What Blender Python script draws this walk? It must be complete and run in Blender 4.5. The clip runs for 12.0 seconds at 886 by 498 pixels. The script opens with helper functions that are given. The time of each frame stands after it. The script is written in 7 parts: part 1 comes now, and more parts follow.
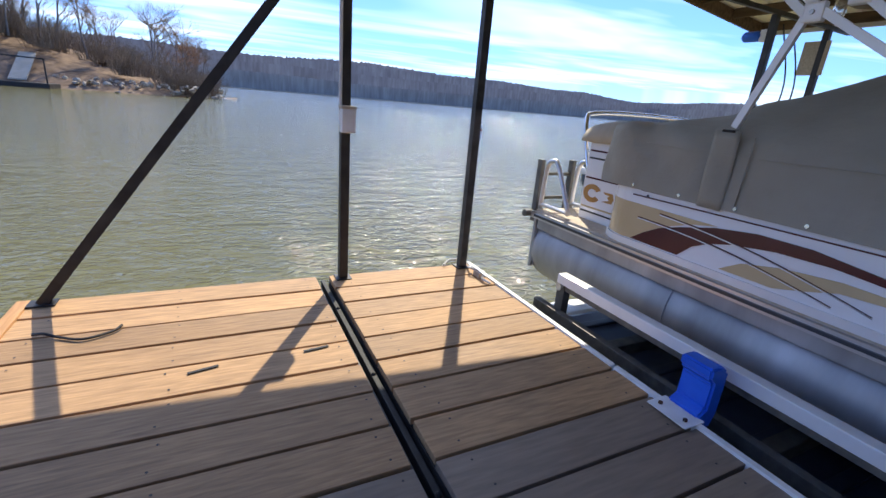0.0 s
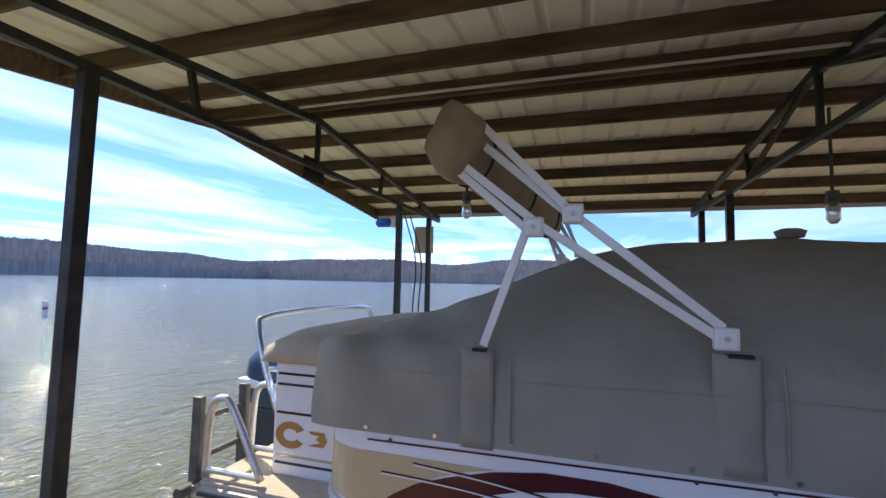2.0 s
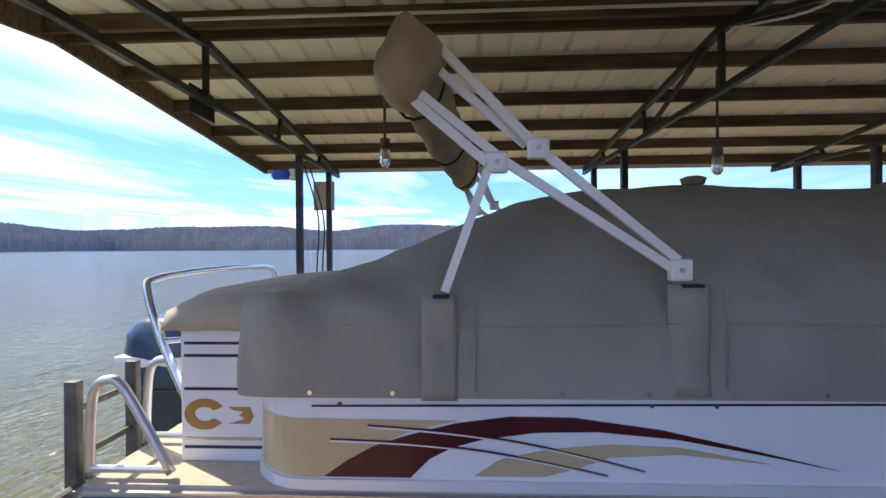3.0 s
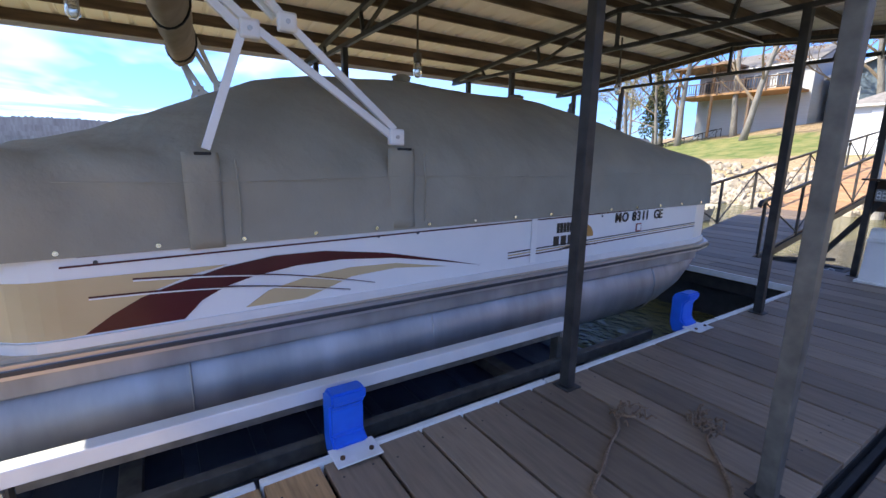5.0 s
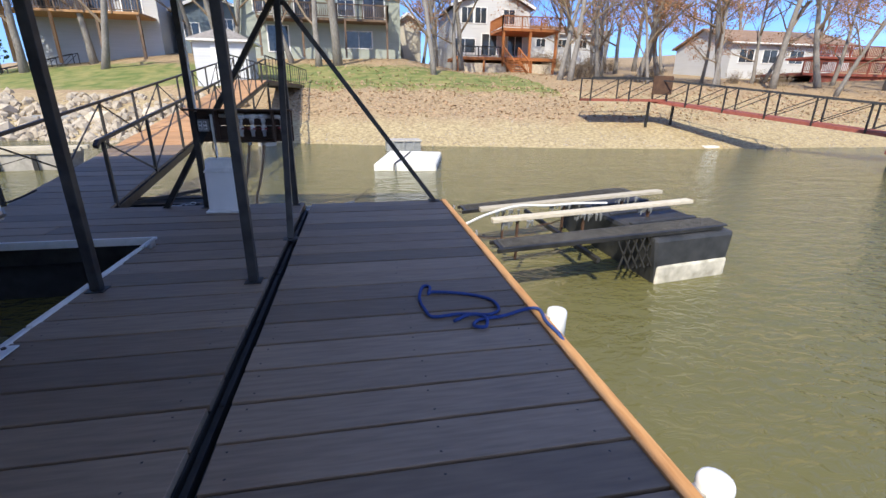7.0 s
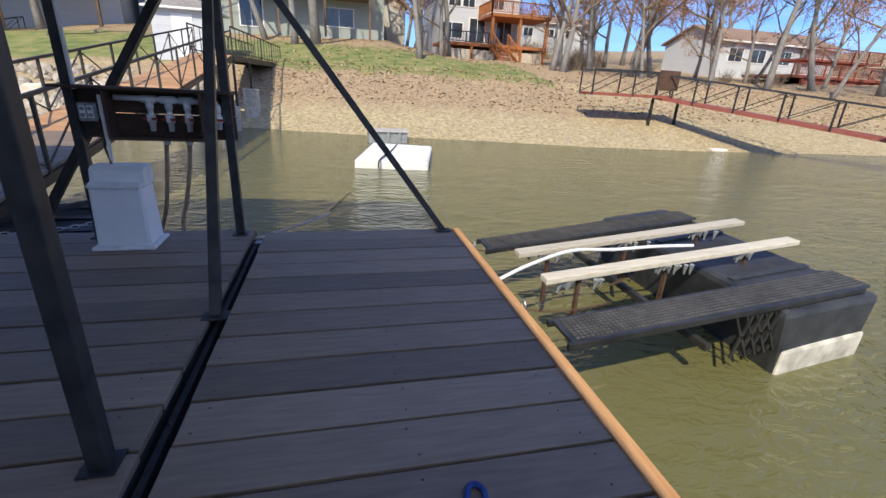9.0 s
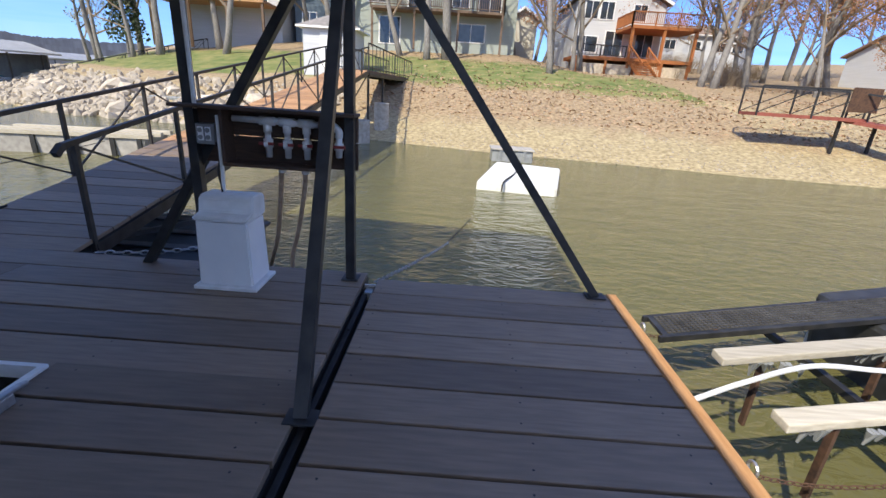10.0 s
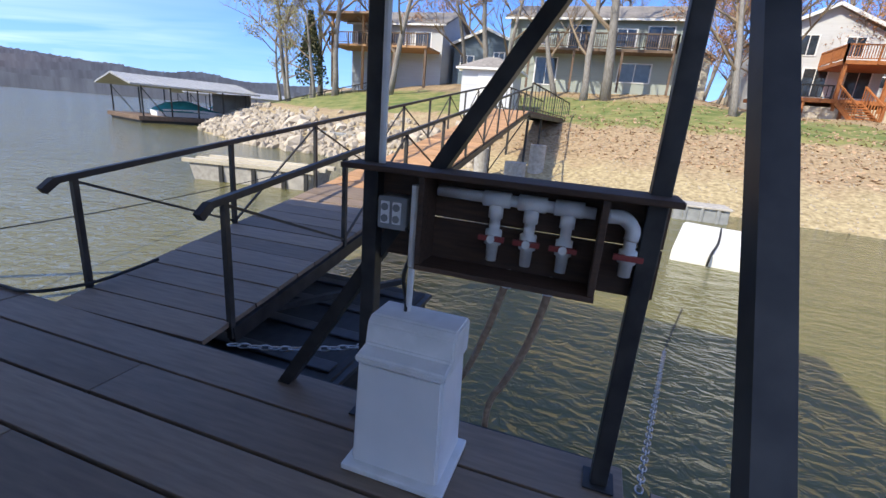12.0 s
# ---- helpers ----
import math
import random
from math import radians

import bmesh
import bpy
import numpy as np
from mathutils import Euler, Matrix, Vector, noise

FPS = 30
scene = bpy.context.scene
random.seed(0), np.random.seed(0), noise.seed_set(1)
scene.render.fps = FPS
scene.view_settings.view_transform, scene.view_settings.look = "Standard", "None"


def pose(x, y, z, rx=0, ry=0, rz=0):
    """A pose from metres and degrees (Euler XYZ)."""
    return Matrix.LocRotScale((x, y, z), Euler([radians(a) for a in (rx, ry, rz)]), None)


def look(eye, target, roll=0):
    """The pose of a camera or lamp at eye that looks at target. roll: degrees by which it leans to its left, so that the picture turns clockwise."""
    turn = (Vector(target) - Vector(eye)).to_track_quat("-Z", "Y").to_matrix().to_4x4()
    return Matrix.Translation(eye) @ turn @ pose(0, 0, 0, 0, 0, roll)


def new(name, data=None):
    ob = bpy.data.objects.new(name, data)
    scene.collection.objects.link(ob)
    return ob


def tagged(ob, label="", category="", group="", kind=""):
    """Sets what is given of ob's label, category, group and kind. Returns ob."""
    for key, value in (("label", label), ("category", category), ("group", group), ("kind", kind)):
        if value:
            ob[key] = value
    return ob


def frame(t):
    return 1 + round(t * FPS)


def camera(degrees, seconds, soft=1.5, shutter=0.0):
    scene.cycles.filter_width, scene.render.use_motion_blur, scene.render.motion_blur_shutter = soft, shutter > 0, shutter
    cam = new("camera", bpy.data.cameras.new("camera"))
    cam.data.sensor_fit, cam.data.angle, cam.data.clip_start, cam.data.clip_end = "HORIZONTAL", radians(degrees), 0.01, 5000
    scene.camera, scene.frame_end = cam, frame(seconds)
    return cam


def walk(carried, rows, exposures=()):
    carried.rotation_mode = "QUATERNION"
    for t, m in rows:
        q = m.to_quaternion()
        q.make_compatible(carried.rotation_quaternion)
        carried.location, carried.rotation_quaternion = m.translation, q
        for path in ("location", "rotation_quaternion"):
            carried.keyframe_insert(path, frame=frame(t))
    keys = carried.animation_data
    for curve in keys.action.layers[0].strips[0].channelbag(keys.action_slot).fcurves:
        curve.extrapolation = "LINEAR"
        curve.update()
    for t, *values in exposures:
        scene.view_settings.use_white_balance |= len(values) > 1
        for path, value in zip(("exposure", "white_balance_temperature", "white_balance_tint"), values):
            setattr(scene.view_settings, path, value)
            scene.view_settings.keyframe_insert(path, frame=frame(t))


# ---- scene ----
# ---- camera and walk ----
PATH = [
    (0.0, look((0.646, -5.291, 1.365), (-0.223, -6.983, 0.745), 5.0)),
    (0.5, look((0.543, -5.589, 1.437), (-0.667, -7.133, 1.045), 6.3)),
    (1.0, look((0.562, -6.048, 1.552), (-1.032, -7.249, 1.421), 5.2)),
    (1.5, look((0.294, -6.303, 1.607), (-1.507, -7.172, 1.673), 3.5)),
    (2.0, look((0.131, -6.417, 1.658), (-1.77, -7.022, 1.806), 1.2)),
    (2.5, look((0.016, -6.618, 1.605), (-1.958, -6.912, 1.723), 0.1)),
    (2.7, look((-0.044, -6.692, 1.587), (-2.033, -6.885, 1.652), -0.2)),
    (4.5, look((0.392, -7.0, 1.386), (-1.521, -6.53, 1.042), 1.1)),
    (5.0, look((0.438, -7.066, 1.358), (-1.201, -5.995, 0.949), 0.9)),
    (5.5, look((0.466, -6.949, 1.422), (-0.7, -5.396, 0.944), 1.7)),
    (6.0, look((0.68, -6.674, 1.441), (0.051, -4.85, 0.916), 1.1)),
    (6.4, look((0.754, -6.371, 1.378), (0.551, -4.464, 0.811), 0.1)),
    (6.5, look((0.756, -6.296, 1.368), (0.656, -4.386, 0.782), 0.2)),
    (7.0, look((0.68, -5.852, 1.349), (1.034, -3.994, 0.698), 0.7)),
    (7.2, look((0.685, -5.635, 1.322), (1.184, -3.82, 0.644), 1.1)),
    (8.8, look((0.713, -4.133, 1.321), (1.26, -2.344, 0.613), 3.0)),
    (9.0, look((0.69, -3.951, 1.324), (1.143, -2.132, 0.627), 3.2)),
    (9.5, look((0.615, -3.481, 1.359), (0.846, -1.618, 0.67), 3.5)),
    (10.0, look((0.558, -2.994, 1.359), (0.536, -1.11, 0.688), 3.8)),
    (10.5, look((0.335, -2.57, 1.368), (0.114, -0.695, 0.71), 4.5)),
    (11.0, look((0.154, -2.187, 1.37), (-0.23, -0.332, 0.73), 5.0)),
    (11.5, look((-0.075, -1.882, 1.333), (-0.596, -0.045, 0.739), 4.7)),
    (12.0, look((-0.368, -1.602, 1.364), (-0.957, 0.226, 0.806), 4.8)),
]
cam = camera(90.0, 12.0)
walk(cam, PATH, exposures=[(0.0, 1.58), (1.0, 1.46), (2.5, 1.7), (4.5, 1.95), (5.5, 2.15), (6.0, 2.15), (6.5, 1.85), (7.2, 1.45), (9.0, 1.32), (9.5, 1.42), (10.5, 1.52), (12.0, 1.55)])

# ---- sun and sky ----
TO_SUN = Vector((-0.50, -0.86, 1.0)).normalized()
sun = new("sun", bpy.data.lights.new("sun", "SUN"))
sun.data.energy, sun.data.angle, sun.data.color = 2.15, radians(0.55), (1.0, 0.91, 0.74)
sun.rotation_euler = TO_SUN.to_track_quat("Z", "Y").to_euler()

world = bpy.data.worlds.new("sky")
scene.world, world.use_nodes = world, True
wn, wl = world.node_tree.nodes, world.node_tree.links
sky = wn.new("ShaderNodeTexSky")
sky.sky_type, sky.sun_disc = "NISHITA", False
sky.sun_elevation = math.asin(TO_SUN.z)
sky.sun_rotation = math.atan2(TO_SUN.x, TO_SUN.y)
sky.air_density, sky.dust_density, sky.ozone_density = 1.0, 0.1, 3.0
background = wn["Background"]
background.inputs["Strength"].default_value = 0.15
# thin streaks of high cloud, laid out on a flat layer overhead
coord = wn.new("ShaderNodeTexCoord")
split = wn.new("ShaderNodeSeparateXYZ")
wl.new(coord.outputs["Generated"], split.inputs[0])
lift_z = wn.new("ShaderNodeMath"); lift_z.operation = "MAXIMUM"; lift_z.inputs[1].default_value = 0.06
wl.new(split.outputs["Z"], lift_z.inputs[0])
flat = []
for axis in ("X", "Y"):
    node = wn.new("ShaderNodeMath"); node.operation = "DIVIDE"
    wl.new(split.outputs[axis], node.inputs[0]); wl.new(lift_z.outputs[0], node.inputs[1])
    flat.append(node)
join = wn.new("ShaderNodeCombineXYZ")
wl.new(flat[0].outputs[0], join.inputs[0]); wl.new(flat[1].outputs[0], join.inputs[1])
cloud_map = wn.new("ShaderNodeMapping")
cloud_map.inputs["Rotation"].default_value[2] = radians(28)
cloud_map.inputs["Scale"].default_value = (0.19, 0.44, 1.0)
wl.new(join.outputs[0], cloud_map.inputs[0])
cloud = wn.new("ShaderNodeTexNoise")
cloud.inputs["Scale"].default_value, cloud.inputs["Detail"].default_value = 0.9, 3.6
cloud.inputs["Roughness"].default_value, cloud.inputs["Distortion"].default_value = 0.6, 0.5
wl.new(cloud_map.outputs[0], cloud.inputs["Vector"])
cloud_ramp = wn.new("ShaderNodeValToRGB")
cloud_ramp.color_ramp.elements[0].position, cloud_ramp.color_ramp.elements[1].position = 0.42, 0.80
wl.new(cloud.outputs["Fac"], cloud_ramp.inputs[0])
cloud_mix = wn.new("ShaderNodeMix"); cloud_mix.data_type = "RGBA"
bank = wn.new("ShaderNodeMapRange")
bank.inputs["From Min"].default_value, bank.inputs["From Max"].default_value = 0.75, -0.1
bank.inputs["To Min"].default_value, bank.inputs["To Max"].default_value = 0.06, 0.85
wl.new(split.outputs["Y"], bank.inputs["Value"])
thick = wn.new("ShaderNodeMath"); thick.operation = "MULTIPLY"
wl.new(cloud_ramp.outputs["Color"], thick.inputs[0]); wl.new(bank.outputs[0], thick.inputs[1])
wl.new(thick.outputs[0], cloud_mix.inputs["Factor"])
clear = wn.new("ShaderNodeMix"); clear.data_type, clear.blend_type = "RGBA", "MULTIPLY"
clear.inputs["Factor"].default_value = 1.0
clear.inputs["B"].default_value = (0.20, 0.37, 0.84, 1)
wl.new(sky.outputs[0], clear.inputs["A"])
even = wn.new("ShaderNodeGamma")
even.inputs["Gamma"].default_value = 0.75
wl.new(clear.outputs["Result"], even.inputs["Color"])
wl.new(even.outputs[0], cloud_mix.inputs["A"])
cloud_mix.inputs["B"].default_value = (4.5, 4.75, 4.95, 1)
wl.new(cloud_mix.outputs["Result"], background.inputs["Color"])


# ---- materials ----
def mat(name, a, b, scale=6.0, rough=0.6, metal=0.0, bump=0.0, stretch=(1, 1, 1), fine=0.0, pick=0.0, detail=6.0, contrast=0.25, spec=0.5):
    """Two colours mixed by grain, with an offset and a change of value from piece to piece."""
    m = bpy.data.materials.new(name)
    m.use_nodes = True
    n, l = m.node_tree.nodes, m.node_tree.links
    shader = n["Principled BSDF"]
    shader.inputs["Roughness"].default_value, shader.inputs["Metallic"].default_value = rough, metal
    shader.inputs["Specular IOR Level"].default_value = spec
    tc, info = n.new("ShaderNodeTexCoord"), n.new("ShaderNodeObjectInfo")
    shift = n.new("ShaderNodeVectorMath"); shift.operation = "MULTIPLY_ADD"
    l.new(info.outputs["Random"], shift.inputs[0])
    shift.inputs[1].default_value = (37.0, 53.0, 71.0) if pick else (0, 0, 0)
    l.new(tc.outputs["Object"], shift.inputs[2])
    mp = n.new("ShaderNodeMapping"); mp.inputs["Scale"].default_value = stretch
    l.new(shift.outputs[0], mp.inputs[0])
    noise_a = n.new("ShaderNodeTexNoise")
    noise_a.inputs["Scale"].default_value, noise_a.inputs["Detail"].default_value = scale, detail
    l.new(mp.outputs[0], noise_a.inputs["Vector"])
    noise_b = n.new("ShaderNodeTexNoise")
    noise_b.inputs["Scale"].default_value, noise_b.inputs["Detail"].default_value = scale * 0.13, 3.0
    l.new(shift.outputs[0], noise_b.inputs["Vector"])
    add = n.new("ShaderNodeMath"); add.operation = "MULTIPLY_ADD"
    l.new(noise_b.outputs["Fac"], add.inputs[0]); add.inputs[1].default_value = 0.6
    l.new(noise_a.outputs["Fac"], add.inputs[2])
    ramp = n.new("ShaderNodeMapRange")
    ramp.inputs["From Min"].default_value, ramp.inputs["From Max"].default_value = 0.8 - contrast, 0.8 + contrast
    l.new(add.outputs[0], ramp.inputs["Value"])
    mix = n.new("ShaderNodeMix"); mix.data_type = "RGBA"
    l.new(ramp.outputs[0], mix.inputs["Factor"])
    mix.inputs["A"].default_value, mix.inputs["B"].default_value = (*a, 1), (*b, 1)
    out = mix.outputs["Result"]
    if pick:
        hsv = n.new("ShaderNodeHueSaturation")
        value = n.new("ShaderNodeMapRange")
        value.inputs["To Min"].default_value, value.inputs["To Max"].default_value = 1 - pick, 1 + pick
        l.new(info.outputs["Random"], value.inputs["Value"]); l.new(value.outputs[0], hsv.inputs["Value"])
        l.new(out, hsv.inputs["Color"]); out = hsv.outputs["Color"]
    l.new(out, shader.inputs["Base Color"])
    if bump:
        bn = n.new("ShaderNodeBump"); bn.inputs["Strength"].default_value = 0.6; bn.inputs["Distance"].default_value = bump
        l.new(noise_a.outputs["Fac"], bn.inputs["Height"]); l.new(bn.outputs[0], shader.inputs["Normal"])
    if fine:
        rr = n.new("ShaderNodeMapRange")
        rr.inputs["To Min"].default_value, rr.inputs["To Max"].default_value = max(0.02, rough - fine), min(1, rough + fine)
        l.new(noise_b.outputs["Fac"], rr.inputs["Value"]); l.new(rr.outputs[0], shader.inputs["Roughness"])
    return m


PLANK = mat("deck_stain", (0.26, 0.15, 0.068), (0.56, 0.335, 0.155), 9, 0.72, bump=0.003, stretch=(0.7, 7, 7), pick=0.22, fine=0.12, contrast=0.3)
# the same deck boards with the roof's shade put into the colour
PLANKSHADE = mat("shaded_deck_stain", (0.140, 0.103, 0.073), (0.285, 0.212, 0.150), 9, 0.62, bump=0.003, stretch=(0.5, 4.5, 4.5), pick=0.27, fine=0.15, contrast=0.42)
FRESH = mat("fresh_cedar_board", (0.42, 0.20, 0.07), (0.58, 0.32, 0.13), 8, 0.7, bump=0.003, stretch=(7, 0.7, 7), pick=0.12)
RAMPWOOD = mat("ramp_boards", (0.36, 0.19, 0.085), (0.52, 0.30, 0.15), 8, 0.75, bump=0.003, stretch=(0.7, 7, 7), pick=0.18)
DARKWOOD = mat("dark_stained_wood", (0.045, 0.026, 0.017), (0.10, 0.058, 0.036), 9, 0.7, bump=0.002, stretch=(0.8, 7, 7), pick=0.15)
PURLIN = mat("weathered_purlin", (0.035, 0.023, 0.016), (0.17, 0.115, 0.072), 4, 0.85, bump=0.004, stretch=(8, 0.5, 4), pick=0.25)
GREYWOOD = mat("bleached_timber", (0.42, 0.37, 0.28), (0.62, 0.56, 0.44), 7, 0.85, bump=0.004, stretch=(0.6, 7, 7), pick=0.15)
STEEL = mat("dark_painted_steel", (0.018, 0.019, 0.021), (0.06, 0.058, 0.055), 9, 0.5, 0.3, bump=0.001, fine=0.2, pick=0.2)
WORN = mat("worn_galvanised_steel", (0.07, 0.066, 0.058), (0.17, 0.16, 0.14), 12, 0.55, 0.4, bump=0.001, pick=0.15)
RUST = mat("rusty_steel", (0.045, 0.026, 0.018), (0.14, 0.072, 0.04), 25, 0.85, 0.1, bump=0.002)
GALV = mat("galvanised_chain", (0.40, 0.40, 0.40), (0.62, 0.62, 0.61), 30, 0.4, 0.8)
ALU = mat("brushed_aluminium", (0.52, 0.53, 0.54), (0.74, 0.71, 0.72), 5, 0.34, 0.9, bump=0.0006, stretch=(1, 0.25, 2), fine=0.14)
ALUW = mat("white_aluminium", (0.74, 0.75, 0.76), (0.86, 0.86, 0.86), 5, 0.38, 0.2)
TUBEM = mat("oxidised_pontoon_aluminium", (0.20, 0.195, 0.19), (0.56, 0.56, 0.57), 3.0, 0.5, 0.7, bump=0.0012, stretch=(0.6, 1.5, 0.45), fine=0.16, contrast=0.35)
CHROME = mat("polished_tube", (0.72, 0.72, 0.73), (0.82, 0.82, 0.83), 5, 0.12, 1.0)
ROOFM = mat("roof_sheet_underside", (0.88, 0.85, 0.78), (0.95, 0.93, 0.88), 2.2, 0.5, 0.0, bump=0.001, fine=0.1)
ROOFTOP = mat("roof_sheet_top", (0.34, 0.34, 0.33), (0.46, 0.455, 0.44), 2.2, 0.45, 0.3)
COVER = mat("canvas_cover", (0.27, 0.252, 0.20), (0.39, 0.37, 0.305), 2.6, 0.92, bump=0.07, contrast=0.4)
CANVAS = mat("tan_canvas", (0.27, 0.21, 0.145), (0.40, 0.33, 0.24), 6, 0.9, bump=0.006)
GELWHITE = mat("white_gelcoat_panel", (0.80, 0.81, 0.82), (0.88, 0.88, 0.88), 3, 0.22)
GELTAN = mat("tan_gelcoat_panel", (0.52, 0.40, 0.22), (0.62, 0.49, 0.29), 3, 0.25)
MAROON = mat("maroon_stripe", (0.055, 0.008, 0.012), (0.085, 0.013, 0.018), 3, 0.2)
DECKVINYL = mat("boat_deck_vinyl", (0.48, 0.40, 0.30), (0.60, 0.52, 0.41), 25, 0.85, bump=0.001)
BLUE = mat("blue_plastic", (0.01, 0.10, 0.62), (0.02, 0.16, 0.78), 9, 0.42, bump=0.001)
BLUEROPE = mat("blue_rope", (0.012, 0.03, 0.13), (0.03, 0.07, 0.26), 120, 0.9, bump=0.002)
BROWNROPE = mat("frayed_brown_rope", (0.11, 0.07, 0.045), (0.26, 0.18, 0.12), 90, 0.95, bump=0.002)
WHITEROPE = mat("white_rope", (0.55, 0.54, 0.50), (0.74, 0.73, 0.70), 100, 0.9, bump=0.002)
BLACKPL = mat("black_plastic_float", (0.012, 0.014, 0.017), (0.05, 0.052, 0.056), 7, 0.5, bump=0.003, fine=0.15)
# black tank plastic, its navy tint a painted reflection of the sky
TANK = mat("sky_tinted_black_plastic", (0.018, 0.027, 0.05), (0.05, 0.068, 0.105), 5, 0.36, bump=0.003, fine=0.12)
RUBBER = mat("black_rubber", (0.012, 0.012, 0.012), (0.03, 0.03, 0.03), 14, 0.7)
WHITEPL = mat("white_plastic", (0.80, 0.81, 0.81), (0.88, 0.88, 0.87), 6, 0.4, fine=0.1)
DIRTYWHITE = mat("mildewed_white_plastic", (0.66, 0.67, 0.63), (0.90, 0.90, 0.89), 11, 0.45, contrast=0.35, detail=9)
PVC = mat("white_pvc_pipe", (0.66, 0.66, 0.64), (0.80, 0.80, 0.78), 14, 0.4)
REDVALVE = mat("faded_red_valve", (0.20, 0.03, 0.03), (0.34, 0.06, 0.05), 12, 0.5)
HOSE = mat("stained_braided_hose", (0.24, 0.15, 0.09), (0.48, 0.35, 0.24), 40, 0.7)
GREYBOX = mat("grey_outlet_cover", (0.20, 0.21, 0.21), (0.32, 0.33, 0.33), 8, 0.35)
CONCRETE = mat("pier_concrete", (0.30, 0.28, 0.25), (0.50, 0.47, 0.42), 9, 0.9, bump=0.006)
FOAM = mat("weathered_foam", (0.62, 0.60, 0.54), (0.82, 0.82, 0.79), 8, 0.8, bump=0.006, contrast=0.4)
SCUM = mat("dried_scum", (0.20, 0.185, 0.14), (0.72, 0.68, 0.57), 7, 0.9, bump=0.006, contrast=0.3)
LITTER = mat("leaf_litter", (0.12, 0.075, 0.045), (0.30, 0.21, 0.14), 1.2, 0.95, bump=0.05)
STONE = mat("limestone", (0.36, 0.30, 0.22), (0.56, 0.49, 0.39), 5, 0.9, bump=0.02, pick=0.25)
BARK = mat("bark", (0.14, 0.125, 0.11), (0.31, 0.29, 0.265), 9, 0.95, bump=0.02, stretch=(3, 3, 0.6))
TWIG = mat("bare_twigs", (0.16, 0.115, 0.075), (0.29, 0.225, 0.155), 3, 0.95)
DEADLEAF = mat("clinging_dead_leaves", (0.26, 0.125, 0.06), (0.46, 0.245, 0.125), 3, 0.9)
FALLEN = mat("fallen_leaves", (0.30, 0.19, 0.11), (0.52, 0.37, 0.24), 3, 0.95)
BUD = mat("spring_buds", (0.24, 0.23, 0.10), (0.40, 0.37, 0.20), 3, 0.9)
EVERGREEN = mat("evergreen", (0.035, 0.05, 0.022), (0.075, 0.10, 0.045), 3, 0.9)
# bare wood brown-grey, lightened to paint in the haze of distance
WOODS = mat("hazed_bare_woods", (0.29, 0.25, 0.225), (0.44, 0.39, 0.35), 0.25, 1.0, stretch=(1, 1, 0.12), contrast=0.2)
SIDE_GREEN = mat("grey_green_siding", (0.29, 0.325, 0.295), (0.35, 0.385, 0.345), 2, 0.8, stretch=(0.2, 0.2, 12))
SIDE_WHITE = mat("white_siding", (0.50, 0.515, 0.53), (0.60, 0.615, 0.63), 2, 0.7, stretch=(0.2, 0.2, 12))
SIDE_BLUE = mat("slate_blue_siding", (0.10, 0.14, 0.18), (0.14, 0.19, 0.24), 2, 0.8, stretch=(0.2, 0.2, 12))
SIDE_TAN = mat("tan_siding", (0.46, 0.42, 0.35), (0.56, 0.52, 0.44), 2, 0.8, stretch=(0.2, 0.2, 12))
SHINGLE = mat("grey_shingles", (0.17, 0.155, 0.14), (0.30, 0.275, 0.25), 6, 0.95, bump=0.01)
SHINGLEB = mat("brown_shingles", (0.20, 0.13, 0.09), (0.32, 0.22, 0.16), 6, 0.95, bump=0.01)
TRIMW = mat("white_trim", (0.74, 0.74, 0.73), (0.82, 0.82, 0.81), 3, 0.6)
ORANGEWOOD = mat("orange_stained_deck", (0.30, 0.10, 0.03), (0.45, 0.17, 0.055), 6, 0.7, pick=0.1)
BROWNWOOD = mat("brown_deck_timber", (0.10, 0.065, 0.045), (0.19, 0.13, 0.09), 6, 0.8, pick=0.1)
REDWOOD = mat("red_stained_timber", (0.20, 0.05, 0.035), (0.32, 0.095, 0.065), 6, 0.8, pick=0.1)
PANE = mat("window_glass", (0.02, 0.025, 0.03), (0.05, 0.06, 0.07), 3, 0.06, spec=0.8)
LETTER = mat("black_lettering", (0.012, 0.012, 0.012), (0.02, 0.02, 0.02), 3, 0.4)
GOLD = mat("gold_lettering", (0.35, 0.17, 0.04), (0.52, 0.29, 0.09), 3, 0.3)
COWL = mat("blue_grey_cowling", (0.035, 0.06, 0.11), (0.05, 0.085, 0.15), 4, 0.2)
COWLDARK = mat("dark_grey_cowling", (0.035, 0.04, 0.048), (0.055, 0.06, 0.07), 4, 0.3)
CUSHION = mat("tan_cushion_canvas", (0.40, 0.345, 0.26), (0.54, 0.48, 0.38), 6, 0.9, bump=0.006)
SIDE_GREY = mat("pale_grey_siding", (0.40, 0.42, 0.44), (0.50, 0.52, 0.54), 2, 0.8, stretch=(0.2, 0.2, 12))
SIDE_BROWN = mat("brown_siding", (0.20, 0.16, 0.12), (0.30, 0.25, 0.19), 2, 0.8, stretch=(0.2, 0.2, 12))
TEAL = mat("teal_boat_cover", (0.01, 0.16, 0.18), (0.02, 0.24, 0.26), 4, 0.8)
GLASS = bpy.data.materials.new("lamp_glass")
GLASS.use_nodes = True
GLASS.node_tree.nodes["Principled BSDF"].inputs["Base Color"].default_value = (0.75, 0.74, 0.70, 1)
GLASS.node_tree.nodes["Principled BSDF"].inputs["Roughness"].default_value = 0.12
GLASS.node_tree.nodes["Principled BSDF"].inputs["Transmission Weight"].default_value = 0.75


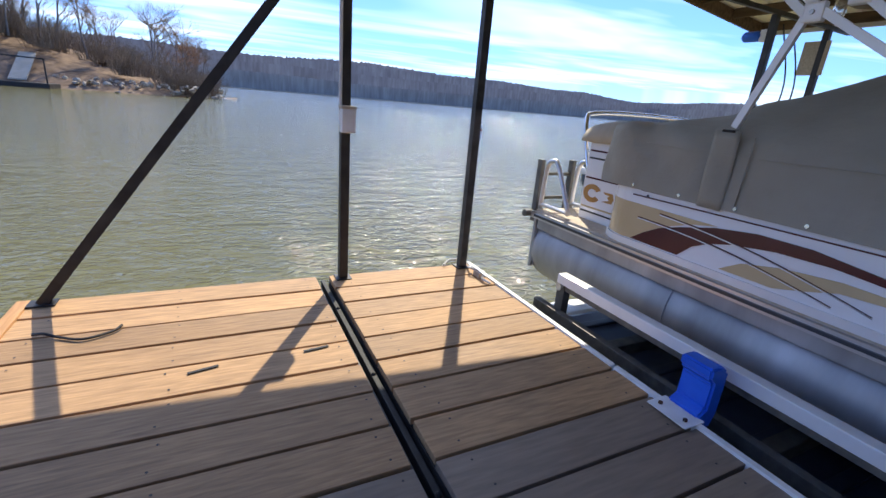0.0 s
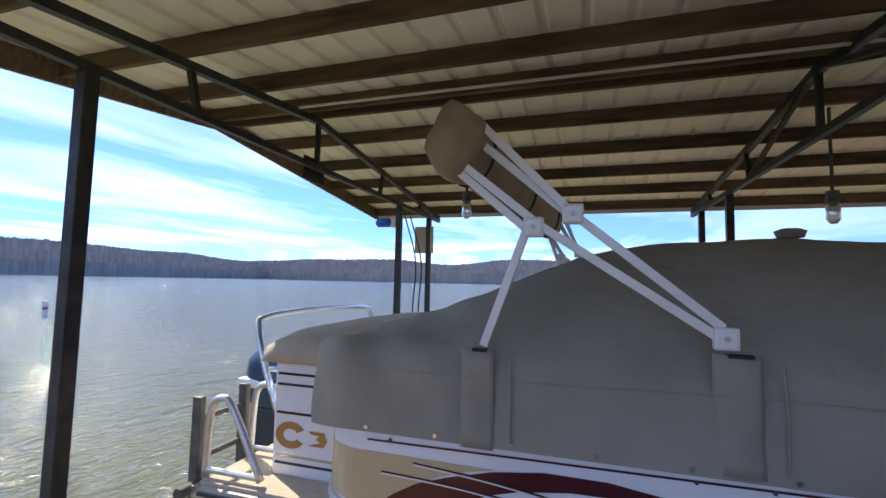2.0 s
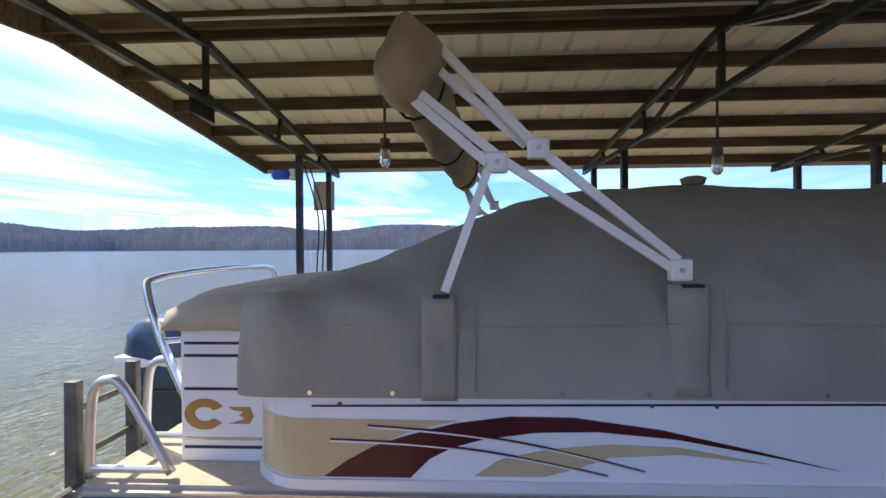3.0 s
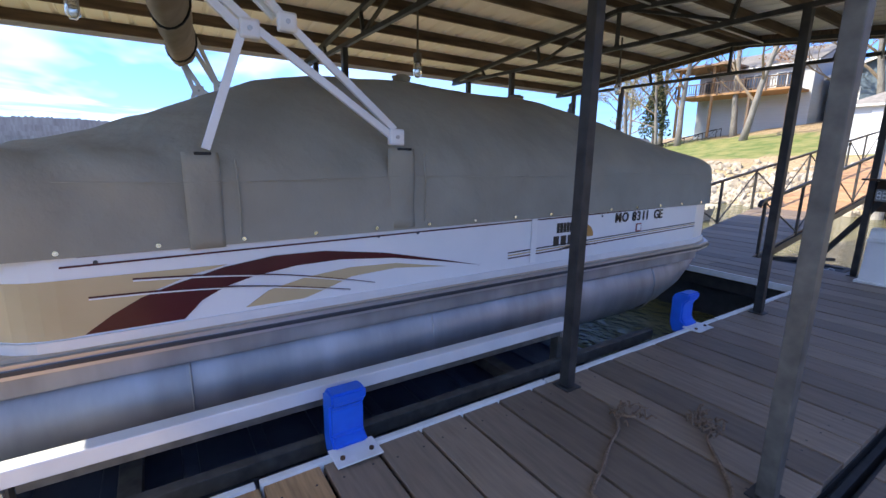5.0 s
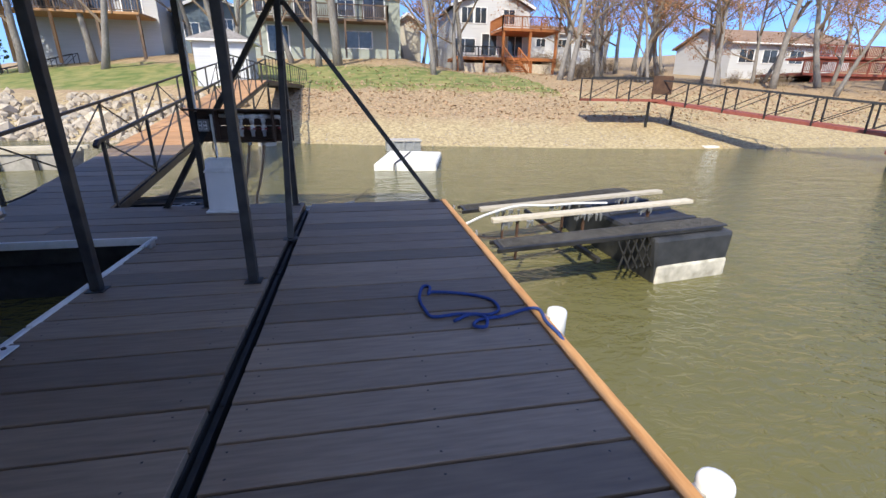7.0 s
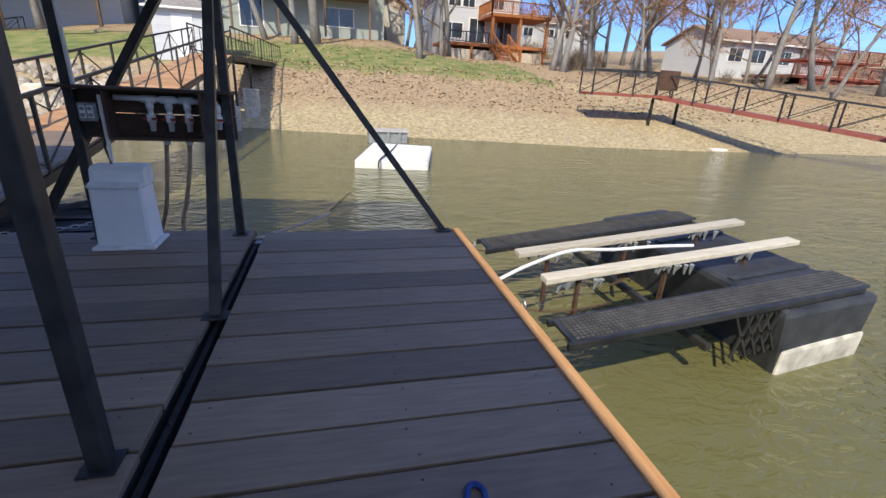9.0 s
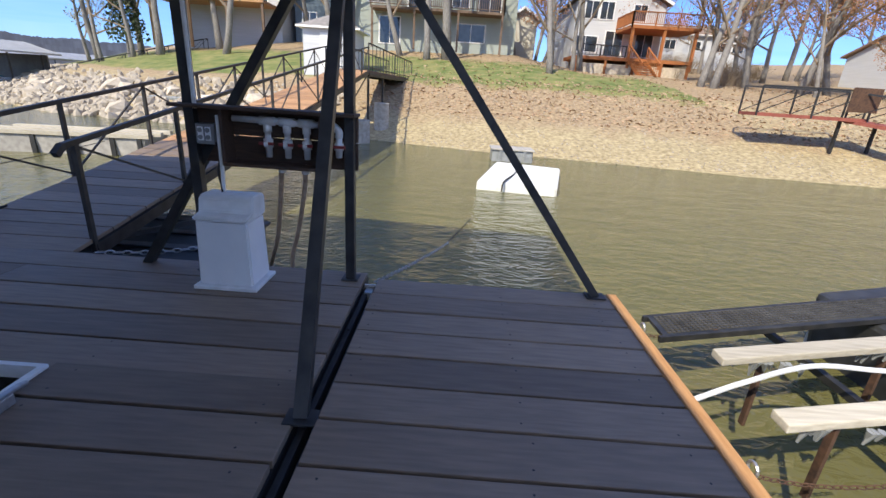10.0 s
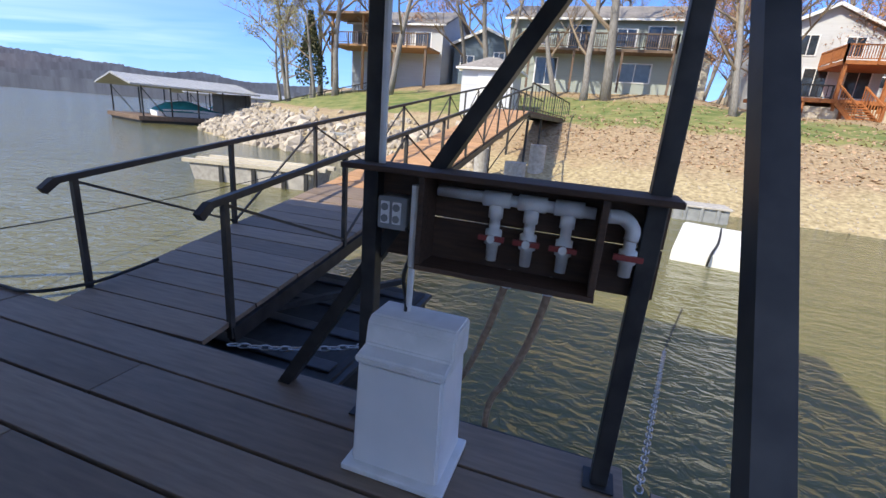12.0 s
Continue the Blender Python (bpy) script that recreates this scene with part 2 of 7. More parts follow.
def water_material():
    m = bpy.data.materials.new("murky_lake_water")
    m.use_nodes = True
    n, l = m.node_tree.nodes, m.node_tree.links
    s = n["Principled BSDF"]
    s.inputs["Roughness"].default_value, s.inputs["Specular IOR Level"].default_value = 1.0, 0.0
    s.inputs["Coat Weight"].default_value, s.inputs["Coat IOR"].default_value, s.inputs["Coat Roughness"].default_value = 1.0, 1.38, 0.07
    tc = n.new("ShaderNodeTexCoord")
    silt = n.new("ShaderNodeTexNoise"); silt.inputs["Scale"].default_value, silt.inputs["Detail"].default_value = 0.12, 4
    l.new(tc.outputs["Object"], silt.inputs["Vector"])
    mix = n.new("ShaderNodeMix"); mix.data_type = "RGBA"
    mix.inputs["A"].default_value, mix.inputs["B"].default_value = (0.110, 0.104, 0.038, 1), (0.156, 0.145, 0.056, 1)
    l.new(silt.outputs["Fac"], mix.inputs["Factor"]); l.new(mix.outputs["Result"], s.inputs["Base Color"])
    heights = []
    for scale, turn, stretch, dist in ((1.4, 34, (0.6, 1.35, 1), 0.7), (7.5, 28, (0.75, 1.25, 1), 0.9)):
        mp = n.new("ShaderNodeMapping"); mp.inputs["Rotation"].default_value[2] = radians(turn); mp.inputs["Scale"].default_value = stretch
        l.new(tc.outputs["Object"], mp.inputs[0])
        w = n.new("ShaderNodeTexNoise"); w.inputs["Scale"].default_value, w.inputs["Detail"].default_value = scale, 3
        w.inputs["Distortion"].default_value = dist
        l.new(mp.outputs[0], w.inputs["Vector"]); heights.append(w)
    add = n.new("ShaderNodeMath"); add.operation = "MULTIPLY_ADD"; add.inputs[1].default_value = 0.55
    l.new(heights[1].outputs["Fac"], add.inputs[0]); l.new(heights[0].outputs["Fac"], add.inputs[2])
    b = n.new("ShaderNodeBump"); b.inputs["Strength"].default_value, b.inputs["Distance"].default_value = 1.0, 0.11
    l.new(add.outputs[0], b.inputs["Height"]); l.new(b.outputs[0], s.inputs["Coat Normal"])
    return m


def ground_material():
    """Gravel by the water, dead leaves up the bank, lawn above."""
    m = bpy.data.materials.new("lake_bank")
    m.use_nodes = True
    n, l = m.node_tree.nodes, m.node_tree.links
    s = n["Principled BSDF"]; s.inputs["Roughness"].default_value = 0.95
    tc = n.new("ShaderNodeTexCoord")
    at = n.new("ShaderNodeAttribute"); at.attribute_name = "cover"
    def tex(scale, detail):
        t = n.new("ShaderNodeTexNoise"); t.inputs["Scale"].default_value, t.inputs["Detail"].default_value = scale, detail
        l.new(tc.outputs["Object"], t.inputs["Vector"]); return t
    def two(tx, a, b, lo=0.35, hi=0.65):
        r = n.new("ShaderNodeMapRange"); r.inputs["From Min"].default_value, r.inputs["From Max"].default_value = lo, hi
        l.new(tx.outputs["Fac"], r.inputs["Value"])
        x = n.new("ShaderNodeMix"); x.data_type = "RGBA"; l.new(r.outputs[0], x.inputs["Factor"])
        x.inputs["A"].default_value, x.inputs["B"].default_value = (*a, 1), (*b, 1); return x
    fine, mid = tex(7, 8), tex(1.1, 6)
    gravel = two(fine, (0.262, 0.204, 0.108), (0.475, 0.385, 0.22))
    leaf = two(fine, (0.225, 0.158, 0.088), (0.42, 0.31, 0.18))
    grass = two(mid, (0.10, 0.145, 0.03), (0.25, 0.23, 0.08))
    edge = n.new("ShaderNodeMath"); edge.operation = "MULTIPLY_ADD"; edge.inputs[1].default_value = 0.5
    l.new(mid.outputs["Fac"], edge.inputs[0]); l.new(at.outputs["Fac"], edge.inputs[2])
    def step(lo, hi):
        r = n.new("ShaderNodeMapRange"); r.inputs["From Min"].default_value, r.inputs["From Max"].default_value = lo, hi
        l.new(edge.outputs[0], r.inputs["Value"]); return r
    x1 = n.new("ShaderNodeMix"); x1.data_type = "RGBA"; l.new(step(0.52, 0.72).outputs[0], x1.inputs["Factor"])
    l.new(gravel.outputs["Result"], x1.inputs["A"]); l.new(leaf.outputs["Result"], x1.inputs["B"])
    x2 = n.new("ShaderNodeMix"); x2.data_type = "RGBA"; l.new(step(1.22, 1.32).outputs[0], x2.inputs["Factor"])
    l.new(x1.outputs["Result"], x2.inputs["A"]); l.new(grass.outputs["Result"], x2.inputs["B"])
    x3 = n.new("ShaderNodeMix"); x3.data_type = "RGBA"; l.new(step(2.2, 2.5).outputs[0], x3.inputs["Factor"])
    l.new(x2.outputs["Result"], x3.inputs["A"]); l.new(leaf.outputs["Result"], x3.inputs["B"])
    l.new(x3.outputs["Result"], s.inputs["Base Color"])
    b = n.new("ShaderNodeBump"); b.inputs["Strength"].default_value, b.inputs["Distance"].default_value = 0.9, 0.06
    l.new(fine.outputs["Fac"], b.inputs["Height"]); l.new(b.outputs[0], s.inputs["Normal"])
    return m


WATERM, BANKM = water_material(), ground_material()


# ---- helpers for building ----
def place_of(ob):
    m = ob.matrix_basis.copy()
    while ob.parent:
        ob = ob.parent
        m = ob.matrix_basis @ m
    return m


def thing(name, at, label, category, group="", kind=""):
    ob = new(name)
    ob.empty_display_size = 0.1
    ob.location = at
    return tagged(ob, label, category, group, kind)


def part(name, bm, material, parent=None, label="", smooth=False):
    """One mesh object of a bmesh in world places, under a thing or a part."""
    me = bpy.data.meshes.new(name)
    if parent:
        bmesh.ops.transform(bm, matrix=place_of(parent).inverted(), verts=bm.verts)
    bm.to_mesh(me)
    bm.free()
    me.materials.append(material)
    if smooth:
        me.shade_smooth()
    ob = new(name, me)
    if parent:
        ob.parent = parent
    return tagged(ob, label)


def single(name, bm, material, label, category, group="", kind="", smooth=False):
    """A thing of one mesh with its origin at its base."""
    lo = Vector([min(v.co[i] for v in bm.verts) for i in range(3)])
    hi = Vector([max(v.co[i] for v in bm.verts) for i in range(3)])
    base = Vector(((lo.x + hi.x) / 2, (lo.y + hi.y) / 2, lo.z))
    bmesh.ops.translate(bm, vec=-base, verts=bm.verts)
    ob = part(name, bm, material, smooth=smooth)
    ob.location = base
    return tagged(ob, label, category, group, kind)


def box(x0, y0, z0, x1, y1, z1, bevel=0.0, bm=None):
    bm = bm or bmesh.new()
    made = bmesh.ops.create_cube(bm, size=1)["verts"]
    m = Matrix.Translation(((x0 + x1) / 2, (y0 + y1) / 2, (z0 + z1) / 2)) @ Matrix.Diagonal((abs(x1 - x0), abs(y1 - y0), abs(z1 - z0), 1))
    bmesh.ops.transform(bm, matrix=m, verts=made)
    if bevel:
        edges = list({e for v in made for e in v.link_edges})
        bmesh.ops.bevel(bm, geom=edges, offset=bevel, segments=2, affect="EDGES", profile=0.6)
    return bm


def tube(points, r, sides=8, bm=None, caps=True, flat=None):
    """A tube through points; r may be a list of radii; flat squashes the ring (width, height)."""
    bm = bm or bmesh.new()
    pts = [Vector(p) for p in points]
    rs = r if isinstance(r, (list, tuple)) else [r] * len(pts)
    rings, up = [], None
    for i, p in enumerate(pts):
        d = (pts[min(i + 1, len(pts) - 1)] - pts[max(i - 1, 0)]).normalized()
        if up is None:
            up = Vector((0, 0, 1)) if abs(d.z) < 0.9 else Vector((0, 1, 0))
        side = d.cross(up).normalized()
        up = side.cross(d).normalized()
        ring = []
        for k in range(sides):
            a = 2 * math.pi * (k + 0.5) / sides
            w, h = flat or (1, 1)
            ring.append(bm.verts.new(p + (side * math.cos(a) * w + up * math.sin(a) * h) * rs[i]))
        rings.append(ring)
    for a, b in zip(rings, rings[1:]):
        for k in range(sides):
            bm.faces.new((a[k], a[(k + 1) % sides], b[(k + 1) % sides], b[k]))
    if caps:
        bm.faces.new(rings[0][::-1]); bm.faces.new(rings[-1])
    return bm


def bar(p, q, w, bm=None, h=None):
    """A square bar from p to q."""
    return tube([p, q], w / 2 * 1.41421, 4, bm, flat=(1, (h or w) / w))


def curve(points, n=6):
    """Points of a smooth line through the given ones."""
    p = [Vector(a) for a in points]
    p = [p[0] * 2 - p[1]] + p + [p[-1] * 2 - p[-2]]
    out = []
    for i in range(1, len(p) - 2):
        for k in range(n):
            t = k / n
            out.append(0.5 * (2 * p[i] + (p[i + 1] - p[i - 1]) * t + (2 * p[i - 1] - 5 * p[i] + 4 * p[i + 1] - p[i + 2]) * t * t
                              + (3 * p[i] - p[i - 1] - 3 * p[i + 1] + p[i + 2]) * t ** 3))
    return out + [p[-2]]


def slab(outline, axis, lo, hi, bm=None):
    """A flat outline (two coordinates a point) pushed from lo to hi along an axis (0, 1, 2)."""
    bm = bm or bmesh.new()
    def put(u, v, w):
        c = [u, v]
        c.insert(axis, w)
        return bm.verts.new(c)
    a = [put(u, v, lo) for u, v in outline]
    b = [put(u, v, hi) for u, v in outline]
    k = len(a)
    faces = [bm.faces.new(a), bm.faces.new(b[::-1])]
    for i in range(k):
        faces.append(bm.faces.new((a[i], b[i], b[(i + 1) % k], a[(i + 1) % k])))
    bmesh.ops.recalc_face_normals(bm, faces=faces)
    return bm


def loft(rings, closed=True, caps=True, bm=None):
    bm = bm or bmesh.new()
    vs = [[bm.verts.new(p) for p in ring] for ring in rings]
    k = len(vs[0])
    for a, b in zip(vs, vs[1:]):
        for i in range(k if closed else k - 1):
            bm.faces.new((a[i], a[(i + 1) % k], b[(i + 1) % k], b[i]))
    if caps and closed:
        bm.faces.new(vs[0][::-1]); bm.faces.new(vs[-1])
    bmesh.ops.recalc_face_normals(bm, faces=bm.faces)
    return bm


def lettering(text, size, depth=0.002):
    """A mesh of letters in the built-in font, flat on xy."""
    data = bpy.data.curves.new("lettering", "FONT")
    data.body, data.size, data.extrude, data.offset = text, size, depth, 0.003
    ob = bpy.data.objects.new("lettering", data)
    scene.collection.objects.link(ob)
    me = bpy.data.meshes.new_from_object(ob.evaluated_get(bpy.context.evaluated_depsgraph_get()))
    bm = bmesh.new(); bm.from_mesh(me)
    bpy.data.objects.remove(ob); bpy.data.meshes.remove(me); bpy.data.curves.remove(data)
    return bm


def shared(name, me, parent, m):
    ob = new(name, me)
    ob.parent, ob.matrix_basis = parent, m
    return ob

WATER, LAKE_END, SLIP_X, OUT_X, SLIP_Y = -0.62, -8.596, -1.31, 1.76, -1.25

# ---- water, ground and far shore ----
bm = bmesh.new()
bmesh.ops.create_grid(bm, x_segments=1, y_segments=1, size=1400)
bmesh.ops.translate(bm, vec=(0, 0, WATER), verts=bm.verts)
tagged(part("water", bm, WATERM), "murky olive lake water with small wind ripples", "water", kind="structure")


def shoreline(x):
    """How far along y the near shore lies at x."""
    marks = ((-400, 1200), (-120, 330), (-70, 110), (-45, 42), (-26, 22.5), (-17, 17.0), (-9, 15.4), (-1, 14.0), (3, 13.1), (9, 12.0), (15, 11.2), (22, 11.0), (30, 10.5), (42, 4.0), (70, -20), (400, -420))
    for (x0, y0), (x1, y1) in zip(marks, marks[1:]):
        if x0 <= x <= x1:
            return y0 + (y1 - y0) * (x - x0) / (x1 - x0)
    return marks[-1][1]


def lawn_slope(x):
    """The lawn climbs less on the side of the white house."""
    return 0.175 - 0.075 * min(1, max(0, (x - 5) / 6))


def ground_z(x, y):
    d = y - shoreline(x)
    if x > 15:
        d *= 1 - 0.3 * min(1, (x - 15) / 30)
    if d < 0:
        z = WATER + 0.25 * max(d, -14)
    elif d < 9.3:
        z = WATER + 0.27 * d
    elif d < 26:
        z = WATER + 2.51 + lawn_slope(x) * (d - 9.3)
    else:
        z = WATER + 2.51 + lawn_slope(x) * 16.7 + (0.06 + 0.08 * min(1, max(0, (x - 14) / 8))) * (min(d, 75) - 26)
    if x < -12:
        z = min(z, WATER + 0.27 * max(d, -10) if d < 6 else 1.0 + 0.19 * (d - 6) * (1 if d < 40 else 40 / d))
    return z + 0.09 * noise.noise(Vector((x * 0.55, y * 0.55, 0))) + 0.25 * noise.noise(Vector((x * 0.09, y * 0.09, 3.3)))


def axis_steps(lo, hi, near_lo, near_hi, fine):
    out, v = [], near_lo
    while v <= near_hi:
        out.append(v); v += fine
    step, v = fine, near_hi
    while v < hi:
        step *= 1.25; v += step; out.append(min(v, hi))
    step, v = fine, near_lo
    while v > lo:
        step *= 1.25; v -= step; out.insert(0, max(v, lo))
    return out


xs, ys = axis_steps(-1300, 1300, -45, 50, 0.6), axis_steps(-30, 1300, 8, 48, 0.6)
verts, cover = [], []
for gy in ys:
    for gx in xs:
        d = gy - shoreline(gx)
        verts.append((gx, gy, ground_z(gx, gy)))
        c = d / 4.6 * 0.55 if d < 9 else 1.1 + (d - 9) / 10
        if gx > 13 or (gx < -9 and d < 8):
            c = min(c, (0.34 if d < 8 else 0.34 + 0.07 * min(d - 8, 8)) + 0.1 * noise.noise(Vector((gx * 0.2, gy * 0.2, 1))))
        cover.append(max(0.0, c))
nx = len(xs)
faces = [(j * nx + i, j * nx + i + 1, (j + 1) * nx + i + 1, (j + 1) * nx + i) for j in range(len(ys) - 1) for i in range(nx - 1)]
me = bpy.data.meshes.new("ground")
me.from_pydata(verts, [], faces)
at = me.attributes.new("cover", "FLOAT", "POINT")
at.data.foreach_set("value", cover)
me.materials.append(BANKM)
me.shade_smooth()
tagged(new("ground", me), "gravel bank with dead leaves below a patchy spring lawn", "ground", kind="structure")


def far_ridge(name, x0, y0, x1, y1, height, steps, seed, label):
    """A wooded ridge: trees stand in rows on it, each a ragged spire."""
    rng = random.Random(seed)
    bm = bmesh.new()
    a, b = Vector((x0, y0, 0)), Vector((x1, y1, 0))
    back = (b - a).normalized().cross(Vector((0, 0, 1)))
    if back.dot(Vector(((x0 + x1) / 2, (y0 + y1) / 2, 0))) < 0:
        back = -back
    for row in range(4):
        ring = []
        for i in range(steps + 1):
            f = i / steps
            p = a.lerp(b, f) + back * row * 28
            crest = height * (0.40 + 0.2 * row) * (0.85 + 0.35 * noise.noise(Vector((f * 7 + seed, row * 0.3, 0))))
            jag = rng.uniform(0.965, 1.02)
            ring.append((bm.verts.new((p.x, p.y, WATER - 0.5)), bm.verts.new((p.x, p.y, max(2.0, crest * jag)))))
        for (p, q), (r, s) in zip(ring, ring[1:]):
            bm.faces.new((p, r, s, q))
    return tagged(part(name, bm, WOODS), label, "woods", kind="structure")


far_ridge("backdrop", -1250, -760, 700, -610, 58, 900, 3, "low bare winter hills across the lake, greyed with painted haze")
far_ridge("backdrop", -430, 90, -230, 420, 27, 420, 8, "bare trees along the far side of the cove")
far_ridge("backdrop", -760, 620, -900, -800, 58, 700, 5, "bare grey woods along the distant lake shore")
bm = bmesh.new()
for i in range(160):
    f0, f1 = i / 160, (i + 1) / 160
    p, q = Vector((-1250, -752, 0)).lerp(Vector((700, -604, 0)), f0), Vector((-1250, -752, 0)).lerp(Vector((700, -604, 0)), f1)
    h = 1.0 + 0.7 * noise.noise(Vector((f0 * 60, 0, 0)))
    vs = [bm.verts.new(c) for c in ((p.x, p.y, WATER - 0.2), (q.x, q.y, WATER - 0.2), (q.x, q.y - 6, WATER + h), (p.x, p.y - 6, WATER + h))]
    bm.faces.new(vs)
tagged(part("backdrop", bm, STONE), "pale stony waterline of the distant shore", "shore", kind="structure")

# ---- dock decks ----
GAP = 0.255
deck_r = tagged(new("floor"), "brown-stained deck walkway of wide planks, weathered", "deck", kind="structure")
deck_l = tagged(new("floor"), "brown-stained deck of wide planks along the boat slip", "deck", kind="structure")


def plank_mesh(name, length, width, thick=0.038, material=PLANK):
    me = bpy.data.meshes.new(name)
    bm = box(-length / 2, -width / 2, -thick, length / 2, width / 2, 0, 0.004)
    bm.to_mesh(me); bm.free()
    me.materials.append(material)
    return me


rng = random.Random(11)
kinds = [(plank_mesh("plank", OUT_X - 0.05, GAP - 0.019, material=m), plank_mesh("plank", -SLIP_X - 0.055, GAP - 0.019, material=m)) for m in (PLANK, PLANKSHADE)]
count = int(round((0.06 - LAKE_END) / GAP))
for i in range(count):
    y = LAKE_END + GAP * (i + 0.5)
    turn = rng.uniform(-0.12, 0.12)
    # sunlit tone at the lake end, roof shade painted into the rest
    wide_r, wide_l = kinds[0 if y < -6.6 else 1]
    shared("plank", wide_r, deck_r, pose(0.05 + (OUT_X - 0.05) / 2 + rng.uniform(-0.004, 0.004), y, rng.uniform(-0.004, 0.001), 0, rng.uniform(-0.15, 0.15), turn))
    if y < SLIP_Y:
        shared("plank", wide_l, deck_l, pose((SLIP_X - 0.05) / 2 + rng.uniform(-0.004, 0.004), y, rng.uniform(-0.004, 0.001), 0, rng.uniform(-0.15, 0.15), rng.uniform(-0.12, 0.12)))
# the head of the slip: long planks butted end to end
HEAD = (0.17 - SLIP_Y) / 5
for i in range(5):
    y = SLIP_Y + HEAD * (i + 0.5)
    cut = (-4.4, -2.46, -4.9, -2.46, -3.9)[i]
    for x0, x1 in ((-0.05, cut), (cut - 0.006, -6.0)):
        me = plank_mesh("plank", abs(x1 - x0), HEAD - 0.019, material=PLANKSHADE)
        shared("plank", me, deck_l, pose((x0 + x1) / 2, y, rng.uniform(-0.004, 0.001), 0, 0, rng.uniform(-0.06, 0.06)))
far_deck = tagged(new("floor"), "brown plank walkway on the other side of the boat slip", "deck", kind="structure")
far_mesh = plank_mesh("plank", 1.3, GAP - 0.011)
for i in range(29):
    shared("plank", far_mesh, far_deck, pose(-5.33, LAKE_END + GAP * (i + 0.5), rng.uniform(-0.004, 0.001)))
# nail heads and knots
bm = bmesh.new()
for i in range(count):
    for x in (0.12, 0.95, 1.62, -0.2, -1.18):
        for s in (-0.07, 0.07):
            if i > 29 and x < 0:
                continue
            m = Matrix.Translation((x + rng.uniform(-0.02, 0.02), LAKE_END + GAP * (i + 0.5) + s, 0.0015))
            bmesh.ops.create_circle(bm, cap_ends=True, radius=0.006, segments=6, matrix=m)
tagged(part("nail_heads", bm, STEEL, deck_r), kind="stuff")

# frame under the decks and edge trims
bm = bmesh.new()
for x in (0.06, 0.9, OUT_X - 0.06):
    box(x - 0.03, LAKE_END + 0.02, -0.22, x + 0.03, 0.02, -0.045, bm=bm)
for x in (-0.08, -0.7, SLIP_X + 0.05):
    box(x - 0.03, LAKE_END + 0.02, -0.22, x + 0.03, 0.20, -0.045, bm=bm)
box(-6.0, SLIP_Y + 0.02, -0.22, SLIP_X, SLIP_Y + 0.08, -0.045, bm=bm)
box(-6.0, 0.16, -0.22, -0.1, 0.22, -0.045, bm=bm)
tagged(part("dock_frame", bm, STEEL), "dark steel joists under the dock decking", "dock frame", kind="structure")
for x, y0, y1 in ((0.95, -8.6, -4.6), (0.95, -4.3, -0.3), (-0.7, -8.6, -4.6), (-0.7, -4.3, -0.2)):
    single("dock_float", box(x - 0.5, y0, WATER - 0.3, x + 0.5, y1, -0.225, 0.05), BLACKPL, "black plastic float under the dock deck", "float", "dock floats")
single("dock_float", box(-5.8, -1.1, WATER - 0.3, -1.6, 0.1, -0.225, 0.05), BLACKPL, "long black plastic float under the slip head", "float", "dock floats")
single("dock_float", box(-5.8, -8.6, WATER - 0.3, -4.9, -1.5, -0.225, 0.05), BLACKPL, "black plastic float under the far walkway", "float", "dock floats")

trim = tagged(part("trim", box(OUT_X - 0.002, LAKE_END, -0.16, OUT_X + 0.07, 0.05, 0.012, 0.008), FRESH), "new unstained cedar rub board along the deck edge", "trim", kind="structure")
# white strip along the slip, in lengths
bm = bmesh.new()
y = LAKE_END
while y < SLIP_Y - 0.1:
    y1 = min(SLIP_Y, y + rng.uniform(1.4, 2.2))
    box(SLIP_X - 0.028, y, -0.06, SLIP_X + 0.006, y1 - 0.02, 0.012 + rng.uniform(0, 0.004), 0.003, bm)
    y = y1
box(-4.7, SLIP_Y - 0.022, -0.06, SLIP_X, SLIP_Y + 0.006, 0.014, 0.003, bm)
tagged(part("trim", bm, DIRTYWHITE), "chipped white edge strip round the boat slip", "trim", kind="structure")
# steel beam in the seam between the decks
bm = bmesh.new()
box(-0.03, LAKE_END - 0.03, -0.2, 0.0, 0.03, -0.05, 0.004, bm)
box(0.011, LAKE_END - 0.03, -0.2, 0.052, 0.03, -0.09, 0.003, bm)
box(-0.052, LAKE_END - 0.03, -0.2, -0.029, 0.03, -0.09, 0.003, bm)
y = LAKE_END + 0.5
while y < -0.3:
    bmesh.ops.create_uvsphere(bm, u_segments=8, v_segments=5, radius=0.014, matrix=Matrix.Translation((-0.015, y, -0.05)))
    y += 0.83
tagged(part("trim", bm, RUBBER), "black steel hinge beam in the seam between decks", "steel beam", kind="structure")

# ---- roof posts and braces ----
TOP = 2.56


def post_at(x, y, worn=False, z0=0.0):
    w, body = 0.066, bmesh.new()
    p = thing("steel_post", (x, y, z0), "dark square steel post holding up the dock roof" if not worn else "worn grey square steel post with scuffed paint", "post", "roof posts")
    part("shaft", box(x - w / 2, y - w / 2, z0 + 0.008, x + w / 2, y + w / 2, TOP, 0.006), WORN if worn else STEEL, p)
    part("foot_plate", box(x - 0.06, y - 0.06, z0, x + 0.06, y + 0.06, z0 + 0.008, 0.002, body), STEEL, p)
    return p


YS = (-8.53, -5.07, -2.525, 0.035)
for y in YS:
    post_at(-1.215, y)
    post_at(-0.15, y, worn=y == YS[1])
    post_at(-4.75, y)
    post_at(-5.82, y)


